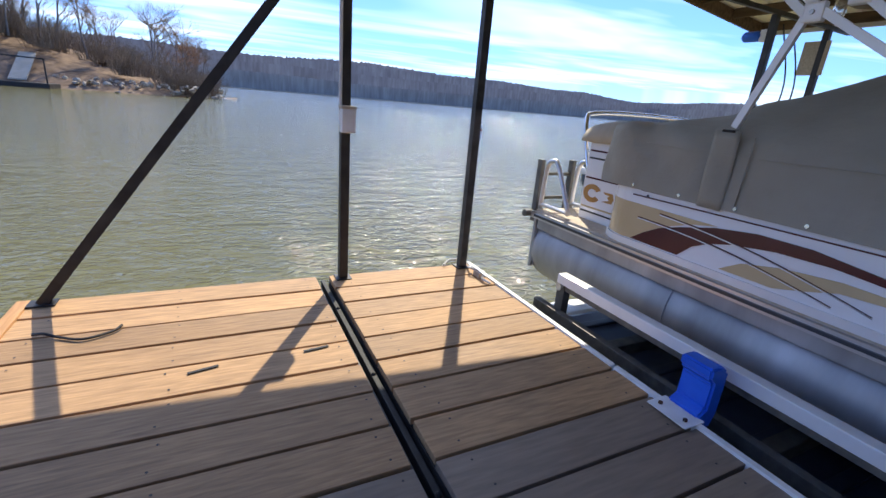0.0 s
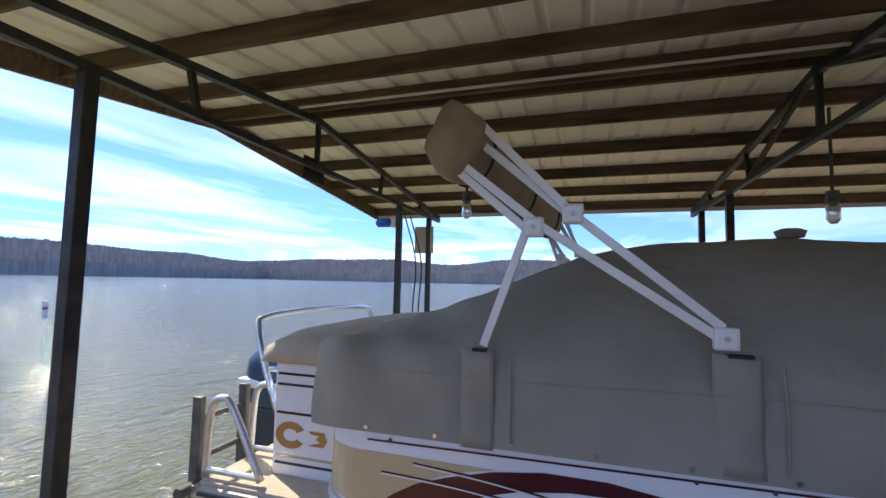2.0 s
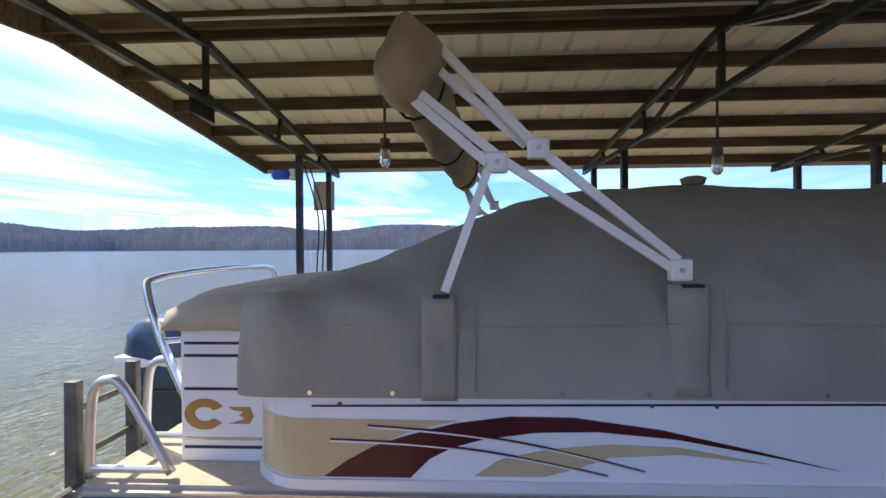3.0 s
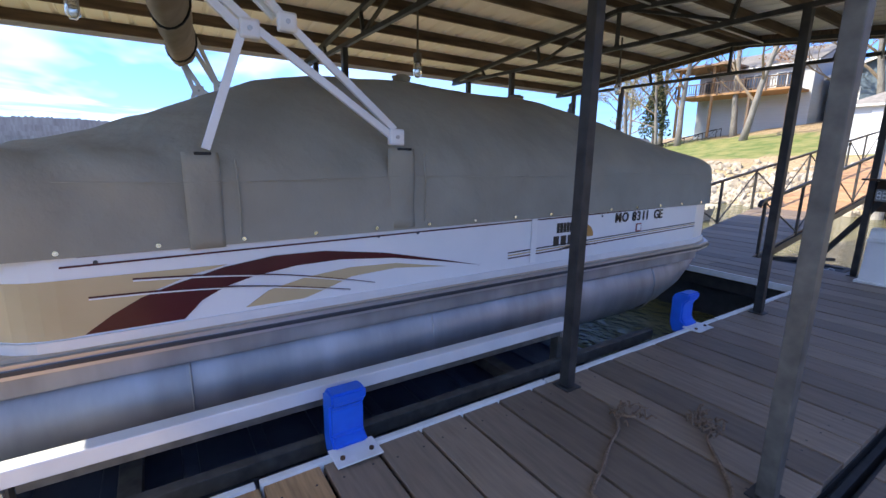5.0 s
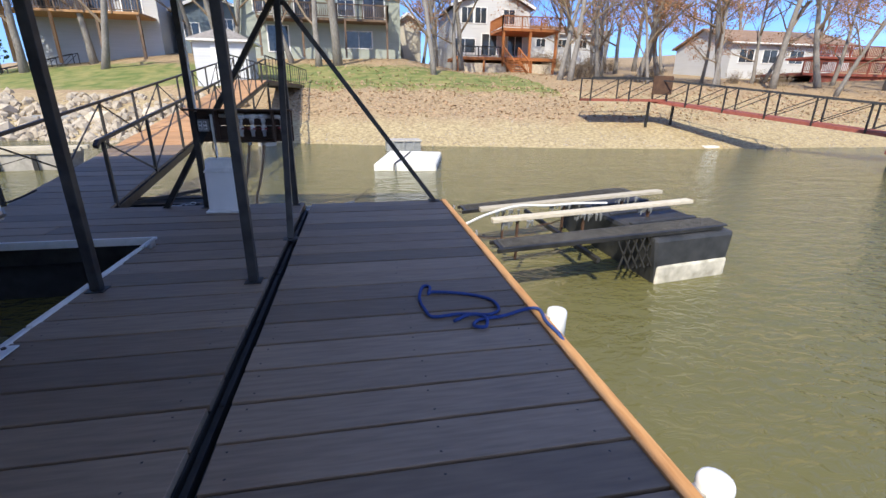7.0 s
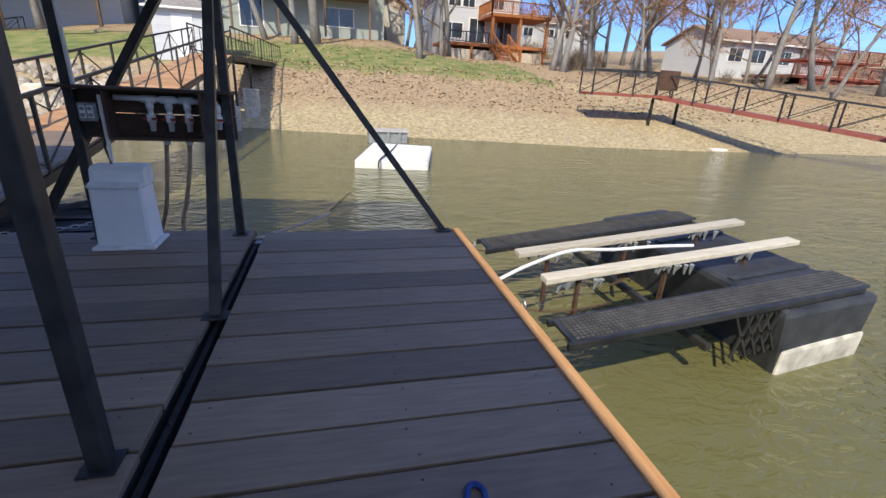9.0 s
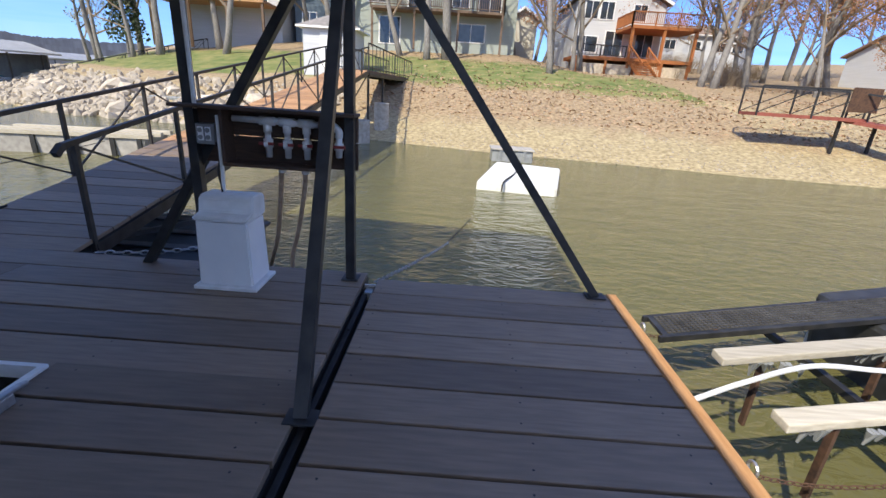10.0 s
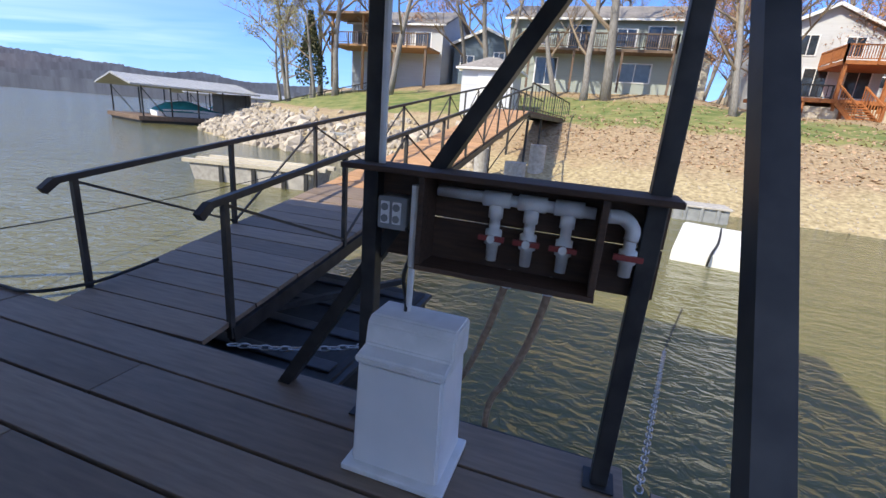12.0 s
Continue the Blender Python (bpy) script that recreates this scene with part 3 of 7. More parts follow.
def brace(p, q, w, label):
    t = thing("diagonal_brace", q, label, "brace", "dock braces")
    part("bar", bar(p, q, w), STEEL, t)
    part("foot_plate", box(q[0] - 0.07, q[1] - 0.05, q[2] - 0.008, q[0] + 0.07, q[1] + 0.05, q[2] + 0.004, 0.002), STEEL, t)
    part("gusset", box(p[0] - 0.05, p[1] - 0.042, p[2] - 0.1, p[0] + 0.05, p[1] - 0.034, p[2] + 0.02, 0.002), STEEL, t)
    for z in (-0.07, -0.01):
        part("bolt", tube([(p[0], p[1] - 0.05, p[2] + z), (p[0], p[1] - 0.03, p[2] + z)], 0.01, 6), WORN, t)


brace((-0.12, 0.035, 2.40), (1.66, 0.0, 0.01), 0.055, "dark steel brace leaning from post top to deck corner")
brace((-0.18, 0.085, 2.40), (-1.78, 0.085, -0.12), 0.06, "dark steel brace crossing behind the valve panel")
brace((-0.13, -0.03, 2.42), (-0.02, -1.46, 0.0), 0.06, "dark steel brace rising from the seam to the post top")
brace((-0.12, -8.53, 2.46), (1.69, -8.53, 0.01), 0.06, "dark rusty steel brace at the lake end of the dock")
brace((-5.85, 0.035, 2.40), (-7.0, 0.035, 0.2), 0.055, "dark steel brace beyond the far roof posts")

# ---- roof ----
RIDGE_X, EAVE_R, EAVE_L, EAVE_Z, RIDGE_Z = -3.0, 0.34, -6.34, 2.80, 3.16
ROOF_Y0, ROOF_Y1 = -9.62, 0.52


def roof_z(x):
    return RIDGE_Z - (RIDGE_Z - EAVE_Z) * abs(x - RIDGE_X) / (EAVE_R - RIDGE_X)


bm = bmesh.new()
profile, y = [], ROOF_Y0
while y < ROOF_Y1:
    for dy, dz in ((0, 0), (0.02, 0.02), (0.05, 0.02), (0.07, 0), (0.165, 0)):
        profile.append((y + dy, dz))
    y += 0.228
profile = [(min(y, ROOF_Y1), dz) for y, dz in profile]
lines = [[bm.verts.new((x, y, roof_z(x) + dz)) for y, dz in profile] for x in (EAVE_L, RIDGE_X, EAVE_R)]
for a, b in zip(lines, lines[1:]):
    for i in range(len(profile) - 1):
        bm.faces.new((a[i], a[i + 1], b[i + 1], b[i]))
roof = tagged(part("ceiling", bm, ROOFM), "ribbed metal roof sheets with a tan dusty underside", "roof", kind="structure")
sol = roof.modifiers.new("thickness", "SOLIDIFY")
sol.thickness, sol.offset = 0.004, 1
for i, x in enumerate((0.26, -0.42, -1.08, -1.74, -2.38, -2.92, -3.08, -3.62, -4.26, -4.92, -5.58, -6.26)):
    z = roof_z(x) - 0.003
    b = box(x - 0.02, ROOF_Y0 + 0.01, z - 0.115, x + 0.02, ROOF_Y1 - 0.01, z, 0.003)
    part("purlin", b, PURLIN, roof)
for y in (ROOF_Y0 - 0.0, ROOF_Y1 - 0.035):
    for x0, x1 in ((EAVE_R - 0.02, RIDGE_X), (EAVE_L + 0.02, RIDGE_X)):
        n0, n1 = Vector((x0, y + 0.02, roof_z(x0) - 0.085)), Vector((x1, y + 0.02, roof_z(x1) - 0.085))
        part("rafter", bar(n0, n1, 0.04, h=0.15), PURLIN, roof)
part("fascia", box(EAVE_R, ROOF_Y0, EAVE_Z - 0.15, EAVE_R + 0.025, ROOF_Y1, EAVE_Z + 0.03, 0.004), TRIMW, roof, "off-white metal fascia along the eave")
part("fascia", box(EAVE_L - 0.025, ROOF_Y0, EAVE_Z - 0.15, EAVE_L, ROOF_Y1, EAVE_Z + 0.03, 0.004), TRIMW, roof, "off-white metal fascia along the eave")
for y in YS:
    t = thing("roof_truss", (RIDGE_X, y, TOP), "dark steel angle truss under the dock roof", "truss", "roof trusses")
    part("bottom_chord", box(EAVE_L + 0.06, y - 0.022, TOP, EAVE_R - 0.06, y + 0.022, TOP + 0.045, 0.003), STEEL, t)
    for s, e in ((1, EAVE_R - 0.08), (-1, EAVE_L + 0.08)):
        part("top_chord", bar((e, y, TOP + 0.07), (RIDGE_X, y, RIDGE_Z - 0.185), 0.05), STEEL, t)
    for x in (-0.6, -1.8, -3.0, -4.2, -5.4):
        part("web", bar((x, y, TOP + 0.04), (x + (0.06 if x > -3 else -0.06 if x < -3 else 0), y, roof_z(x) - 0.2), 0.034), STEEL, t)
    if y > -8 and y < 0:
        part("web", bar((-1.8, y, TOP + 0.04), (-2.9, y, RIDGE_Z - 0.2), 0.03), STEEL, t)
        part("web", bar((-4.2, y, TOP + 0.04), (-3.1, y, RIDGE_Z - 0.2), 0.03), STEEL, t)
single("steel_plate", box(-3.16, -8.570, TOP - 0.09, -2.87, -8.560, TOP + 0.10, 0.003), STEEL, "square black steel plate bolted on the lake-end truss", "plate")
# wiring, jar lamps and end lamps
single("conduit", tube(curve([(-2.6, -8.430, 2.93), (-2.62, -6.6, 2.94), (-2.6, -4.2, 2.93), (-2.62, -2.0, 2.94), (-2.6, 0.0, 2.92)], 5), 0.011, 6), PVC, "thin grey conduit clipped along a purlin", "conduit")
single("power_cable", tube(curve([(-1.25, -5.0, 2.62), (-1.7, -5.02, 2.72), (-2.2, -5.04, 2.70), (-2.7, -5.05, 2.86), (-3.0, -5.06, 2.98)], 5), 0.008, 6), WHITEPL, "loose white power cable along the roof truss", "cable")


def jar_lamp(x, y, z):
    t = thing("jar_lamp", (x, y, z - 0.23), "clear glass jar lamp hanging under the roof", "lamp", "jar lamps")
    part("socket", tube([(x, y, z), (x, y, z - 0.08)], 0.04, 10), WORN, t)
    part("jar", tube([(x, y, z - 0.08), (x, y, z - 0.10), (x, y, z - 0.2), (x, y, z - 0.23)], [0.03, 0.042, 0.042, 0.02], 12), GLASS, t, "clear glass jar", True)
    part("stem", tube([(x, y, z), (x, y, roof_z(x) - 0.14)], 0.012, 6), WORN, t)


for x, y, z in ((-3.62, -4.75, 2.35), (-3.62, -7.4, 2.45), (-3.62, -1.6, 2.45)):
    jar_lamp(x, y, z)
b = thing("marker_lamp", (-4.75, -8.62, 2.30), "small blue marker lamp on the lake-end post", "lamp")
part("lens", tube([(-4.75, -8.62, 2.36), (-4.75, -8.66, 2.36), (-4.75, -8.80, 2.36), (-4.75, -8.83, 2.36)], [0.04, 0.055, 0.055, 0.03], 12), BLUE, b, "", True)
part("bracket", box(-4.785, -8.63, 2.30, -4.715, -8.565, 2.42, 0.004), WHITEPL, b)
single("notice_board", box(-5.80, -8.730, 2.06, -5.79, -8.450, 2.44, 0.003), GREYWOOD, "small tan board fixed to the far post", "board")
for x in (-4.95, -5.15):
    single("hanging_rope", tube(curve([(x, -8.550, 2.5), (x - 0.12, -8.430, 1.9), (x - 0.05, -8.430, 1.2), (x - 0.2, -8.430, 0.02)], 6), 0.009, 6), RUBBER, "thin dark lift rope hanging beside the post", "rope", "hanging ropes")
single("hanging_chain", tube([(-1.25, -0.4, 2.95), (-1.25, -0.42, 2.45)], 0.012, 6), GALV, "short galvanised chain hanging from a purlin", "chain")
bm = tube(curve([(-0.86, 0.0, 2.78), (-0.84, 0.0, 2.9), (-0.74, 0.0, 2.93), (-0.66, 0.0, 2.84), (-0.62, -0.05, 2.66)], 5), 0.018, 8)
single("cable_coil", bm, WHITEPL, "coil of grey cable tied under the roof edge", "cable")
t = thing("post_lamp", (-0.15, -8.470, 1.12), "weathered plastic lamp box on the lake-end post", "lamp")
part("housing", box(-0.2, -8.495, 1.12, -0.1, -8.410, 1.28, 0.012), DIRTYWHITE, t)
part("lid", box(-0.205, -8.500, 1.28, -0.095, -8.405, 1.30, 0.006), GREYWOOD, t)
# conduit up the lake-end post
single("conduit", tube([(-0.105, -8.480, 1.3), (-0.105, -8.480, 2.5)], 0.012, 8), PVC, "grey conduit up the lake-end post", "conduit")
single("conduit", tube([(-1.165, 0.0, 1.15), (-1.165, 0.0, 2.6), (-1.1, 0.0, 2.68), (-1.0, 0.0, 2.7)], 0.014, 8), PVC, "grey conduit up the corner post", "conduit")

# ---- boat lift in the slip ----
lift = thing("boat_lift", (-2.9, -6.2, WATER), "galvanised boat lift with dark tanks under the boat", "boat lift")
part("bunk", box(-1.65, -7.68, 0.16, -1.57, -4.66, 0.232, 0.006), ALUW, lift, "white aluminium bunk beam")
part("bunk_channel", box(-1.625, -7.6, 0.115, -1.59, -4.72, 0.158, 0.004), WORN, lift)
part("bunk", box(-4.45, -7.68, 0.115, -4.35, -4.66, 0.20, 0.008), ALUW, lift, "white aluminium bunk beam")
for x in (-1.635, -4.385):
    for y in (-7.66, -4.7):
        part("arm", box(x - 0.035, y - 0.04, -0.5, x + 0.035, y + 0.04, 0.15, 0.008), WORN, lift)
        part("pivot", tube([(x - 0.06, y, 0.13), (x + 0.06, y, 0.13)], 0.03, 10), GALV, lift)
for y in (-7.3, -6.2, -4.95):
    part("cross_beam", box(-4.4, y - 0.05, -0.30, -1.4, y + 0.05, -0.21, 0.006), WORN, lift)
part("side_rail", box(-1.62, -7.9, -0.14, -1.56, -3.6, -0.06, 0.006), WORN, lift)
part("side_rail", box(-1.44, -7.9, -0.36, -1.38, -3.6, -0.27, 0.006), STEEL, lift)
for x0, x1 in ((-2.75, -1.40), (-4.6, -3.3)):
    bm = box(x0, -8.0, WATER - 0.25, x1, -3.9, -0.33, 0.06)
    tank = part("tank", bm, TANK, lift, "ribbed dark plastic lift tank")
    for i in range(11):
        part("rib", box(x0 + 0.03, -7.8 + i * 0.36, -0.34, x1 - 0.03, -7.72 + i * 0.36, -0.31, 0.01), TANK, tank)
part("tank_cap", box(-2.7, -8.32, WATER - 0.1, -1.45, -8.02, -0.36, 0.05), ALUW, lift, "pale tank end plate")
bm = tube(curve([(-1.75, -3.3, WATER + 0.03), (-1.6, -3.05, WATER + 0.05), (-1.8, -2.8, WATER + 0.04), (-2.1, -2.9, WATER + 0.05), (-2.1, -3.25, WATER + 0.04), (-1.8, -3.35, WATER + 0.05)], 8), 0.022, 8)
single("floating_hose", bm, RUBBER, "black hose coiled on the water under the bow", "hose")

# ---- pontoon boat ----
boat = thing("pontoon_boat", (-3.1, -5.1, -0.15), "pontoon boat under a grey canvas cover, white sides with maroon stripe", "boat")
BX0, BX1, STERN, BOWY = -4.36, -1.86, -8.47, -1.80


def pontoon(xc):
    rings = []
    stations = [(-8.45, 0.315, 0.165), (-8.40, 0.32, 0.165), (-6.5, 0.32, 0.165), (-4.5, 0.32, 0.165), (-3.3, 0.32, 0.165), (-2.9, 0.305, 0.185), (-2.5, 0.25, 0.24), (-2.15, 0.165, 0.32), (-1.95, 0.08, 0.39), (-1.9, 0.02, 0.42)]
    for y, r, z in stations:
        rings.append([(xc + r * math.cos(a), y, z + r * math.sin(a)) for a in [2 * math.pi * k / 24 for k in range(24)]])
    p = part("pontoon_tube", loft(rings), TUBEM, boat, "oxidised aluminium pontoon tube", True)
    for y in (-7.0, -5.6, -4.2, -3.1):
        part("weld_seam", tube([(xc + 0.322 * math.cos(a), y, 0.165 + 0.322 * math.sin(a)) for a in [2 * math.pi * k / 24 for k in range(25)]], 0.006, 5, caps=False), TUBEM, p)
    part("spray_rail", box(xc + 0.20, -8.2, 0.40, xc + 0.30, -2.6, 0.455, 0.005), TUBEM, p)


for xc in (-2.21, -4.01):
    pontoon(xc)
# flat aluminium skirt between tube and deck
part("side_skirt", box(BX1 - 0.08, STERN + 0.06, 0.36, BX1 - 0.035, -2.4, 0.47, 0.006), TUBEM, boat)
part("stern_plate", box(BX0 + 0.05, STERN, -0.02, BX1 - 0.04, STERN + 0.03, 0.46, 0.006), TUBEM, boat)


def plan(inset, y0, bow, corner=0.0):
    """Deck outline, square at the stern and rounded at the bow."""
    x0, x1 = BX0 + inset, BX1 - inset
    arc = [math.pi / 2 * k / 6 for k in range(7)]
    pts = [(x0, y0), (x1, y0)] if not corner else [(x0 + corner - corner * math.cos(a), y0 + corner - corner * math.sin(a)) for a in arc] + [(x1 - corner + corner * math.sin(a), y0 + corner - corner * math.cos(a)) for a in arc]
    side = [(x1, bow - 0.62), (x1 - 0.06, bow - 0.34), (x1 - 0.2, bow - 0.14), (x1 - 0.45, bow - 0.03), (x1 - 0.8, bow)]
    pts += side + [(BX0 + BX1 - x, y) for x, y in side[::-1]]
    return pts


part("deck_frame", slab(plan(0.0, STERN, BOWY), 2, 0.455, 0.515), ALU, boat, "aluminium deck edge")
part("rub_rail", slab(plan(-0.012, STERN + 0.05, BOWY + 0.012), 2, 0.475, 0.495), COWLDARK, boat, "dark rub rail")
part("deck", slab(plan(0.03, STERN + 0.03, BOWY - 0.03), 2, 0.515, 0.535), DECKVINYL, boat, "tan vinyl boat deck")


def fence(z0, z1, out, material, name, label=""):
    o, i = plan(0.02 - out, -7.74 - out, BOWY - 0.12 + out, 0.30), plan(0.05, -7.71, BOWY - 0.15, 0.27)
    bm = bmesh.new()
    a = [[bm.verts.new((x, y, z)) for x, y in ring] for ring, z in ((o, z0), (o, z1), (i, z1), (i, z0))]
    k = len(o)
    for p, q in ((0, 1), (1, 2), (2, 3), (3, 0)):
        for n in range(k):
            bm.faces.new((a[p][n], a[p][(n + 1) % k], a[q][(n + 1) % k], a[q][n]))
    bmesh.ops.recalc_face_normals(bm, faces=bm.faces)
    return part(name, bm, material, boat, label)


fence(0.575, 0.955, 0.0, GELWHITE, "side_panel", "white side panel with stripes")
fence(0.535, 0.580, 0.012, ALUW, "bottom_rail", "white bottom rail")
fence(0.955, 0.975, 0.012, ALUW, "top_rail", "white top rail")
SX = BX1 - 0.0165


def decal(name, outline, material, layer=0, label=""):
    return part(name, slab(outline, 0, SX - 0.004, SX + 0.0012 + 0.0014 * layer), material, boat, label)


def swoosh(y0, z0, y1, z1, bulge, w0, w1, n=14):
    """A curved stripe from one end to the other, as a closed outline of y and z."""
    top, low = [], []
    for i in range(n + 1):
        f = i / n
        y, z = y0 + (y1 - y0) * f, z0 + (z1 - z0) * f + bulge * math.sin(math.pi * f)
        w = w0 + (w1 - w0) * f
        top.append((y, z + w / 2)); low.append((y, z - w / 2))
    return top + low[::-1]


rings = []
for a in [math.pi / 2 * k / 8 for k in range(9)]:
    x, y = BX1 - 0.02 - 0.30 + 0.3015 * math.sin(a), -7.74 + 0.30 - 0.3015 * math.cos(a)
    rings.append([(x, y, 0.585), (x, y, 0.835)])
part("tan_corner", loft(rings, closed=False), GELTAN, boat, "tan painted stern corner")
decal("tan_field", [(-7.44, 0.585), (-7.44, 0.835), (-6.80, 0.83), (-6.95, 0.80), (-7.12, 0.74), (-7.34, 0.59)], GELTAN, 0, "tan painted field")
decal("pin_stripe", [(-7.42, 0.885), (-7.42, 0.893), (-2.55, 0.940), (-2.55, 0.932)], MAROON, 1, "thin maroon stripe")
decal("pin_stripe", [(-7.36, 0.925), (-7.36, 0.935), (-2.55, 0.952), (-2.55, 0.945)], MAROON, 1, "thin maroon stripe")
decal("maroon_swoosh", [(-7.37, 0.59), (-7.27, 0.66), (-7.16, 0.72), (-7.02, 0.765), (-6.81, 0.82), (-6.58, 0.85), (-6.32, 0.848), (-5.96, 0.80), (-5.57, 0.715), (-5.25, 0.64), (-5.55, 0.70), (-5.90, 0.762), (-6.22, 0.79), (-6.47, 0.785), (-6.69, 0.755), (-6.82, 0.72), (-6.92, 0.67), (-7.0, 0.59)], MAROON, 1, "maroon painted swoosh")
decal("gold_swoosh", [(-6.73, 0.60), (-6.62, 0.67), (-6.42, 0.715), (-6.17, 0.738), (-5.89, 0.728), (-5.53, 0.665), (-5.89, 0.70), (-6.17, 0.685), (-6.3, 0.64), (-6.44, 0.60)], GELTAN, 1, "gold painted swoosh")
decal("white_streak", swoosh(-7.18, 0.802, -6.03, 0.622, 0.035, 0.007, 0.003), GELWHITE, 3, "thin pale streak")
decal("white_streak", swoosh(-7.34, 0.742, -6.18, 0.602, 0.035, 0.007, 0.003), GELWHITE, 3, "thin pale streak")
decal("maroon_streak", swoosh(-7.18, 0.81, -6.03, 0.63, 0.035, 0.007, 0.003), MAROON, 3, "thin maroon streak")
decal("maroon_streak", swoosh(-7.34, 0.75, -6.18, 0.61, 0.035, 0.007, 0.003), MAROON, 3, "thin maroon streak")
for k, (za, zb) in enumerate(((0.655, 0.715), (0.675, 0.735), (0.695, 0.75))):
    decal("pin_stripe", [(-5.0, za - 0.004), (-5.0, za + 0.004), (-2.55, zb + 0.004), (-2.55, zb - 0.004)], (MAROON, GELTAN, LETTER)[k], 1, "thin painted stripe")
part("seam_strip", box(SX - 0.002, -4.79, 0.60, SX + 0.006, -4.735, 0.965, 0.002), WHITEPL, boat, "white vertical seam strip")
# maker's mark as plain shapes: a half disc over two dark bars and waves
disc = [(-4.20 + 0.10 * math.cos(a), 0.745 + 0.10 * math.sin(a)) for a in [math.pi * k / 14 for k in range(15)]]
decal("mark_disc", disc, GOLD, 2, "gold half disc mark")
for y0, y1, z0, z1 in ((-4.52, -4.34, 0.80, 0.875), (-4.55, -4.15, 0.70, 0.775)):
    for n in range(5):
        a = y0 + (y1 - y0) * n / 5
        decal("mark_bar", [(a, z0), (a, z1), (a + (y1 - y0) * 0.13, z1), (a + (y1 - y0) * 0.13, z0)], LETTER, 3, "black mark bar")
decal("mark_wave", swoosh(-4.5, 0.665, -4.05, 0.67, 0.02, 0.012, 0.004), LETTER, 2, "dark wave mark")
for sign, y in (("M", -3.83), ("O", -3.735), ("8", -3.59), ("3", -3.525), ("1", -3.455), ("1", -3.40), ("G", -3.27), ("E", -3.19)):
    bm = lettering(sign, 0.112)
    bmesh.ops.transform(bm, matrix=Matrix.Translation((SX + 0.002, y, 0.835)) @ pose(0, 0, 0, 90, 0, 90), verts=bm.verts)
    part("letter", bm, LETTER, boat, "black registration letter")
decal("sticker", [(-3.52, 0.735), (-3.52, 0.805), (-3.45, 0.805), (-3.45, 0.735)], REDVALVE, 2, "small red registration sticker")
decal("sticker", [(-3.511, 0.744), (-3.511, 0.796), (-3.459, 0.796), (-3.459, 0.744)], WHITEPL, 3, "small white sticker")
for y in (-7.3, -6.0, -5.74, -4.0):
    part("rivet", tube([(SX, y, 0.90), (SX + 0.005, y, 0.90)], 0.009, 8), COWLDARK, boat)

# canvas cover
RIDGE = ((-7.80, 1.33), (-7.45, 1.47), (-7.14, 1.60), (-6.8, 1.74), (-6.4, 1.87), (-5.9, 1.95), (-5.2, 1.985), (-4.5, 1.965), (-3.9, 1.93), (-3.3, 1.83), (-2.8, 1.70), (-2.3, 1.50), (-2.0, 1.34), (-1.9, 1.2))


def ridge_z(y):
    for (y0, z0), (y1, z1) in zip(RIDGE, RIDGE[1:]):
        if y <= y1:
            f = max(0, (y - y0) / (y1 - y0))
            return z0 + (z1 - z0) * f
    return RIDGE[-1][1]


rings = []
SEGMENTS = 118
for i in range(SEGMENTS + 1):
    y = -7.80 + 5.90 * i / SEGMENTS
    edge_stern, edge_bow = min(1, (y + 7.80) / 0.20), min(1, max(0, (-1.90 - y) / 0.55))
    half = 1.252 * (0.935 + 0.065 * math.sqrt(max(0, 1 - (1 - edge_stern) ** 2))) * (0.50 + 0.50 * math.sqrt(max(0.0, 1 - (1 - edge_bow) ** 2)))
    zr, zs = ridge_z(y), 1.33 + 0.03 * math.sin(y * 2.3) - 0.06 * (1 - edge_bow)
    zs = min(zs, zr - 0.02)
    ring = []
    for side in (1, -1):
        pts = [(half, 0.93), (half * 1.003, 1.03), (half * 0.998, 1.14), (half * 0.992, 1.24), (half * 0.975, zs), (half * 0.88, zs + (zr - zs) * 0.22), (half * 0.74, zs + (zr - zs) * 0.46), (half * 0.56, zs + (zr - zs) * 0.68), (half * 0.36, zs + (zr - zs) * 0.86), (half * 0.16, zs + (zr - zs) * 0.97)]
        if side == 1:
            pts = pts + [(0.0, zr)]
        else:
            pts = pts[::-1]
        for x, z in pts:
            v = Vector((-3.11 + side * x, y, z))
            loose = 0 if z < 0.95 else 1
            v.x += side * loose * 0.016 * noise.noise(Vector((y * 2.6, z * 3.5, side)))
            v.z += loose * 0.022 * noise.noise(Vector((y * 1.9 + 5, x * 2.2, side)))
            v.x += side * loose * 0.007 * noise.noise(Vector((y * 9, z * 6, 2)))
            fold = max(0.0, 1 - (y + 7.8) / 1.3)
            v.z += loose * fold * 0.09 * noise.noise(Vector((y * 3.1 - x * 2.4, y * 1.2 + x, 4)))
            v.x += side * loose * fold * 0.06 * noise.noise(Vector((y * 5.0 + z * 4.0, z * 2.0, 6)))
            v.z -= loose * 0.03 * max(0.0, math.sin((y + 5.2) * 2.4)) * (0.0 if z < 1.4 else 1.0) * (1 - abs(x) / 1.4)
            crease = abs(noise.noise(Vector((y * 3.4 + z * 5.5, z * 1.6 - y, 9)))) ** 0.7
            v.x -= side * loose * crease * (0.03 + 0.05 * fold)
            pleat = max(0.0, noise.noise(Vector((y * 7.5 + z * 2.5, z * 1.1 + y * 0.7, 13))))
            v.x += side * loose * pleat * (0.03 + 0.05 * fold)
            v.z -= loose * (0.022 if z > 1.35 else 0.0) * crease * (0.5 + fold)
            ring.append(v)
    rings.append(ring)
bm = loft(rings, closed=False, caps=False)
bm.faces.new(bm.verts[:len(rings[0])])
bm.verts.ensure_lookup_table()
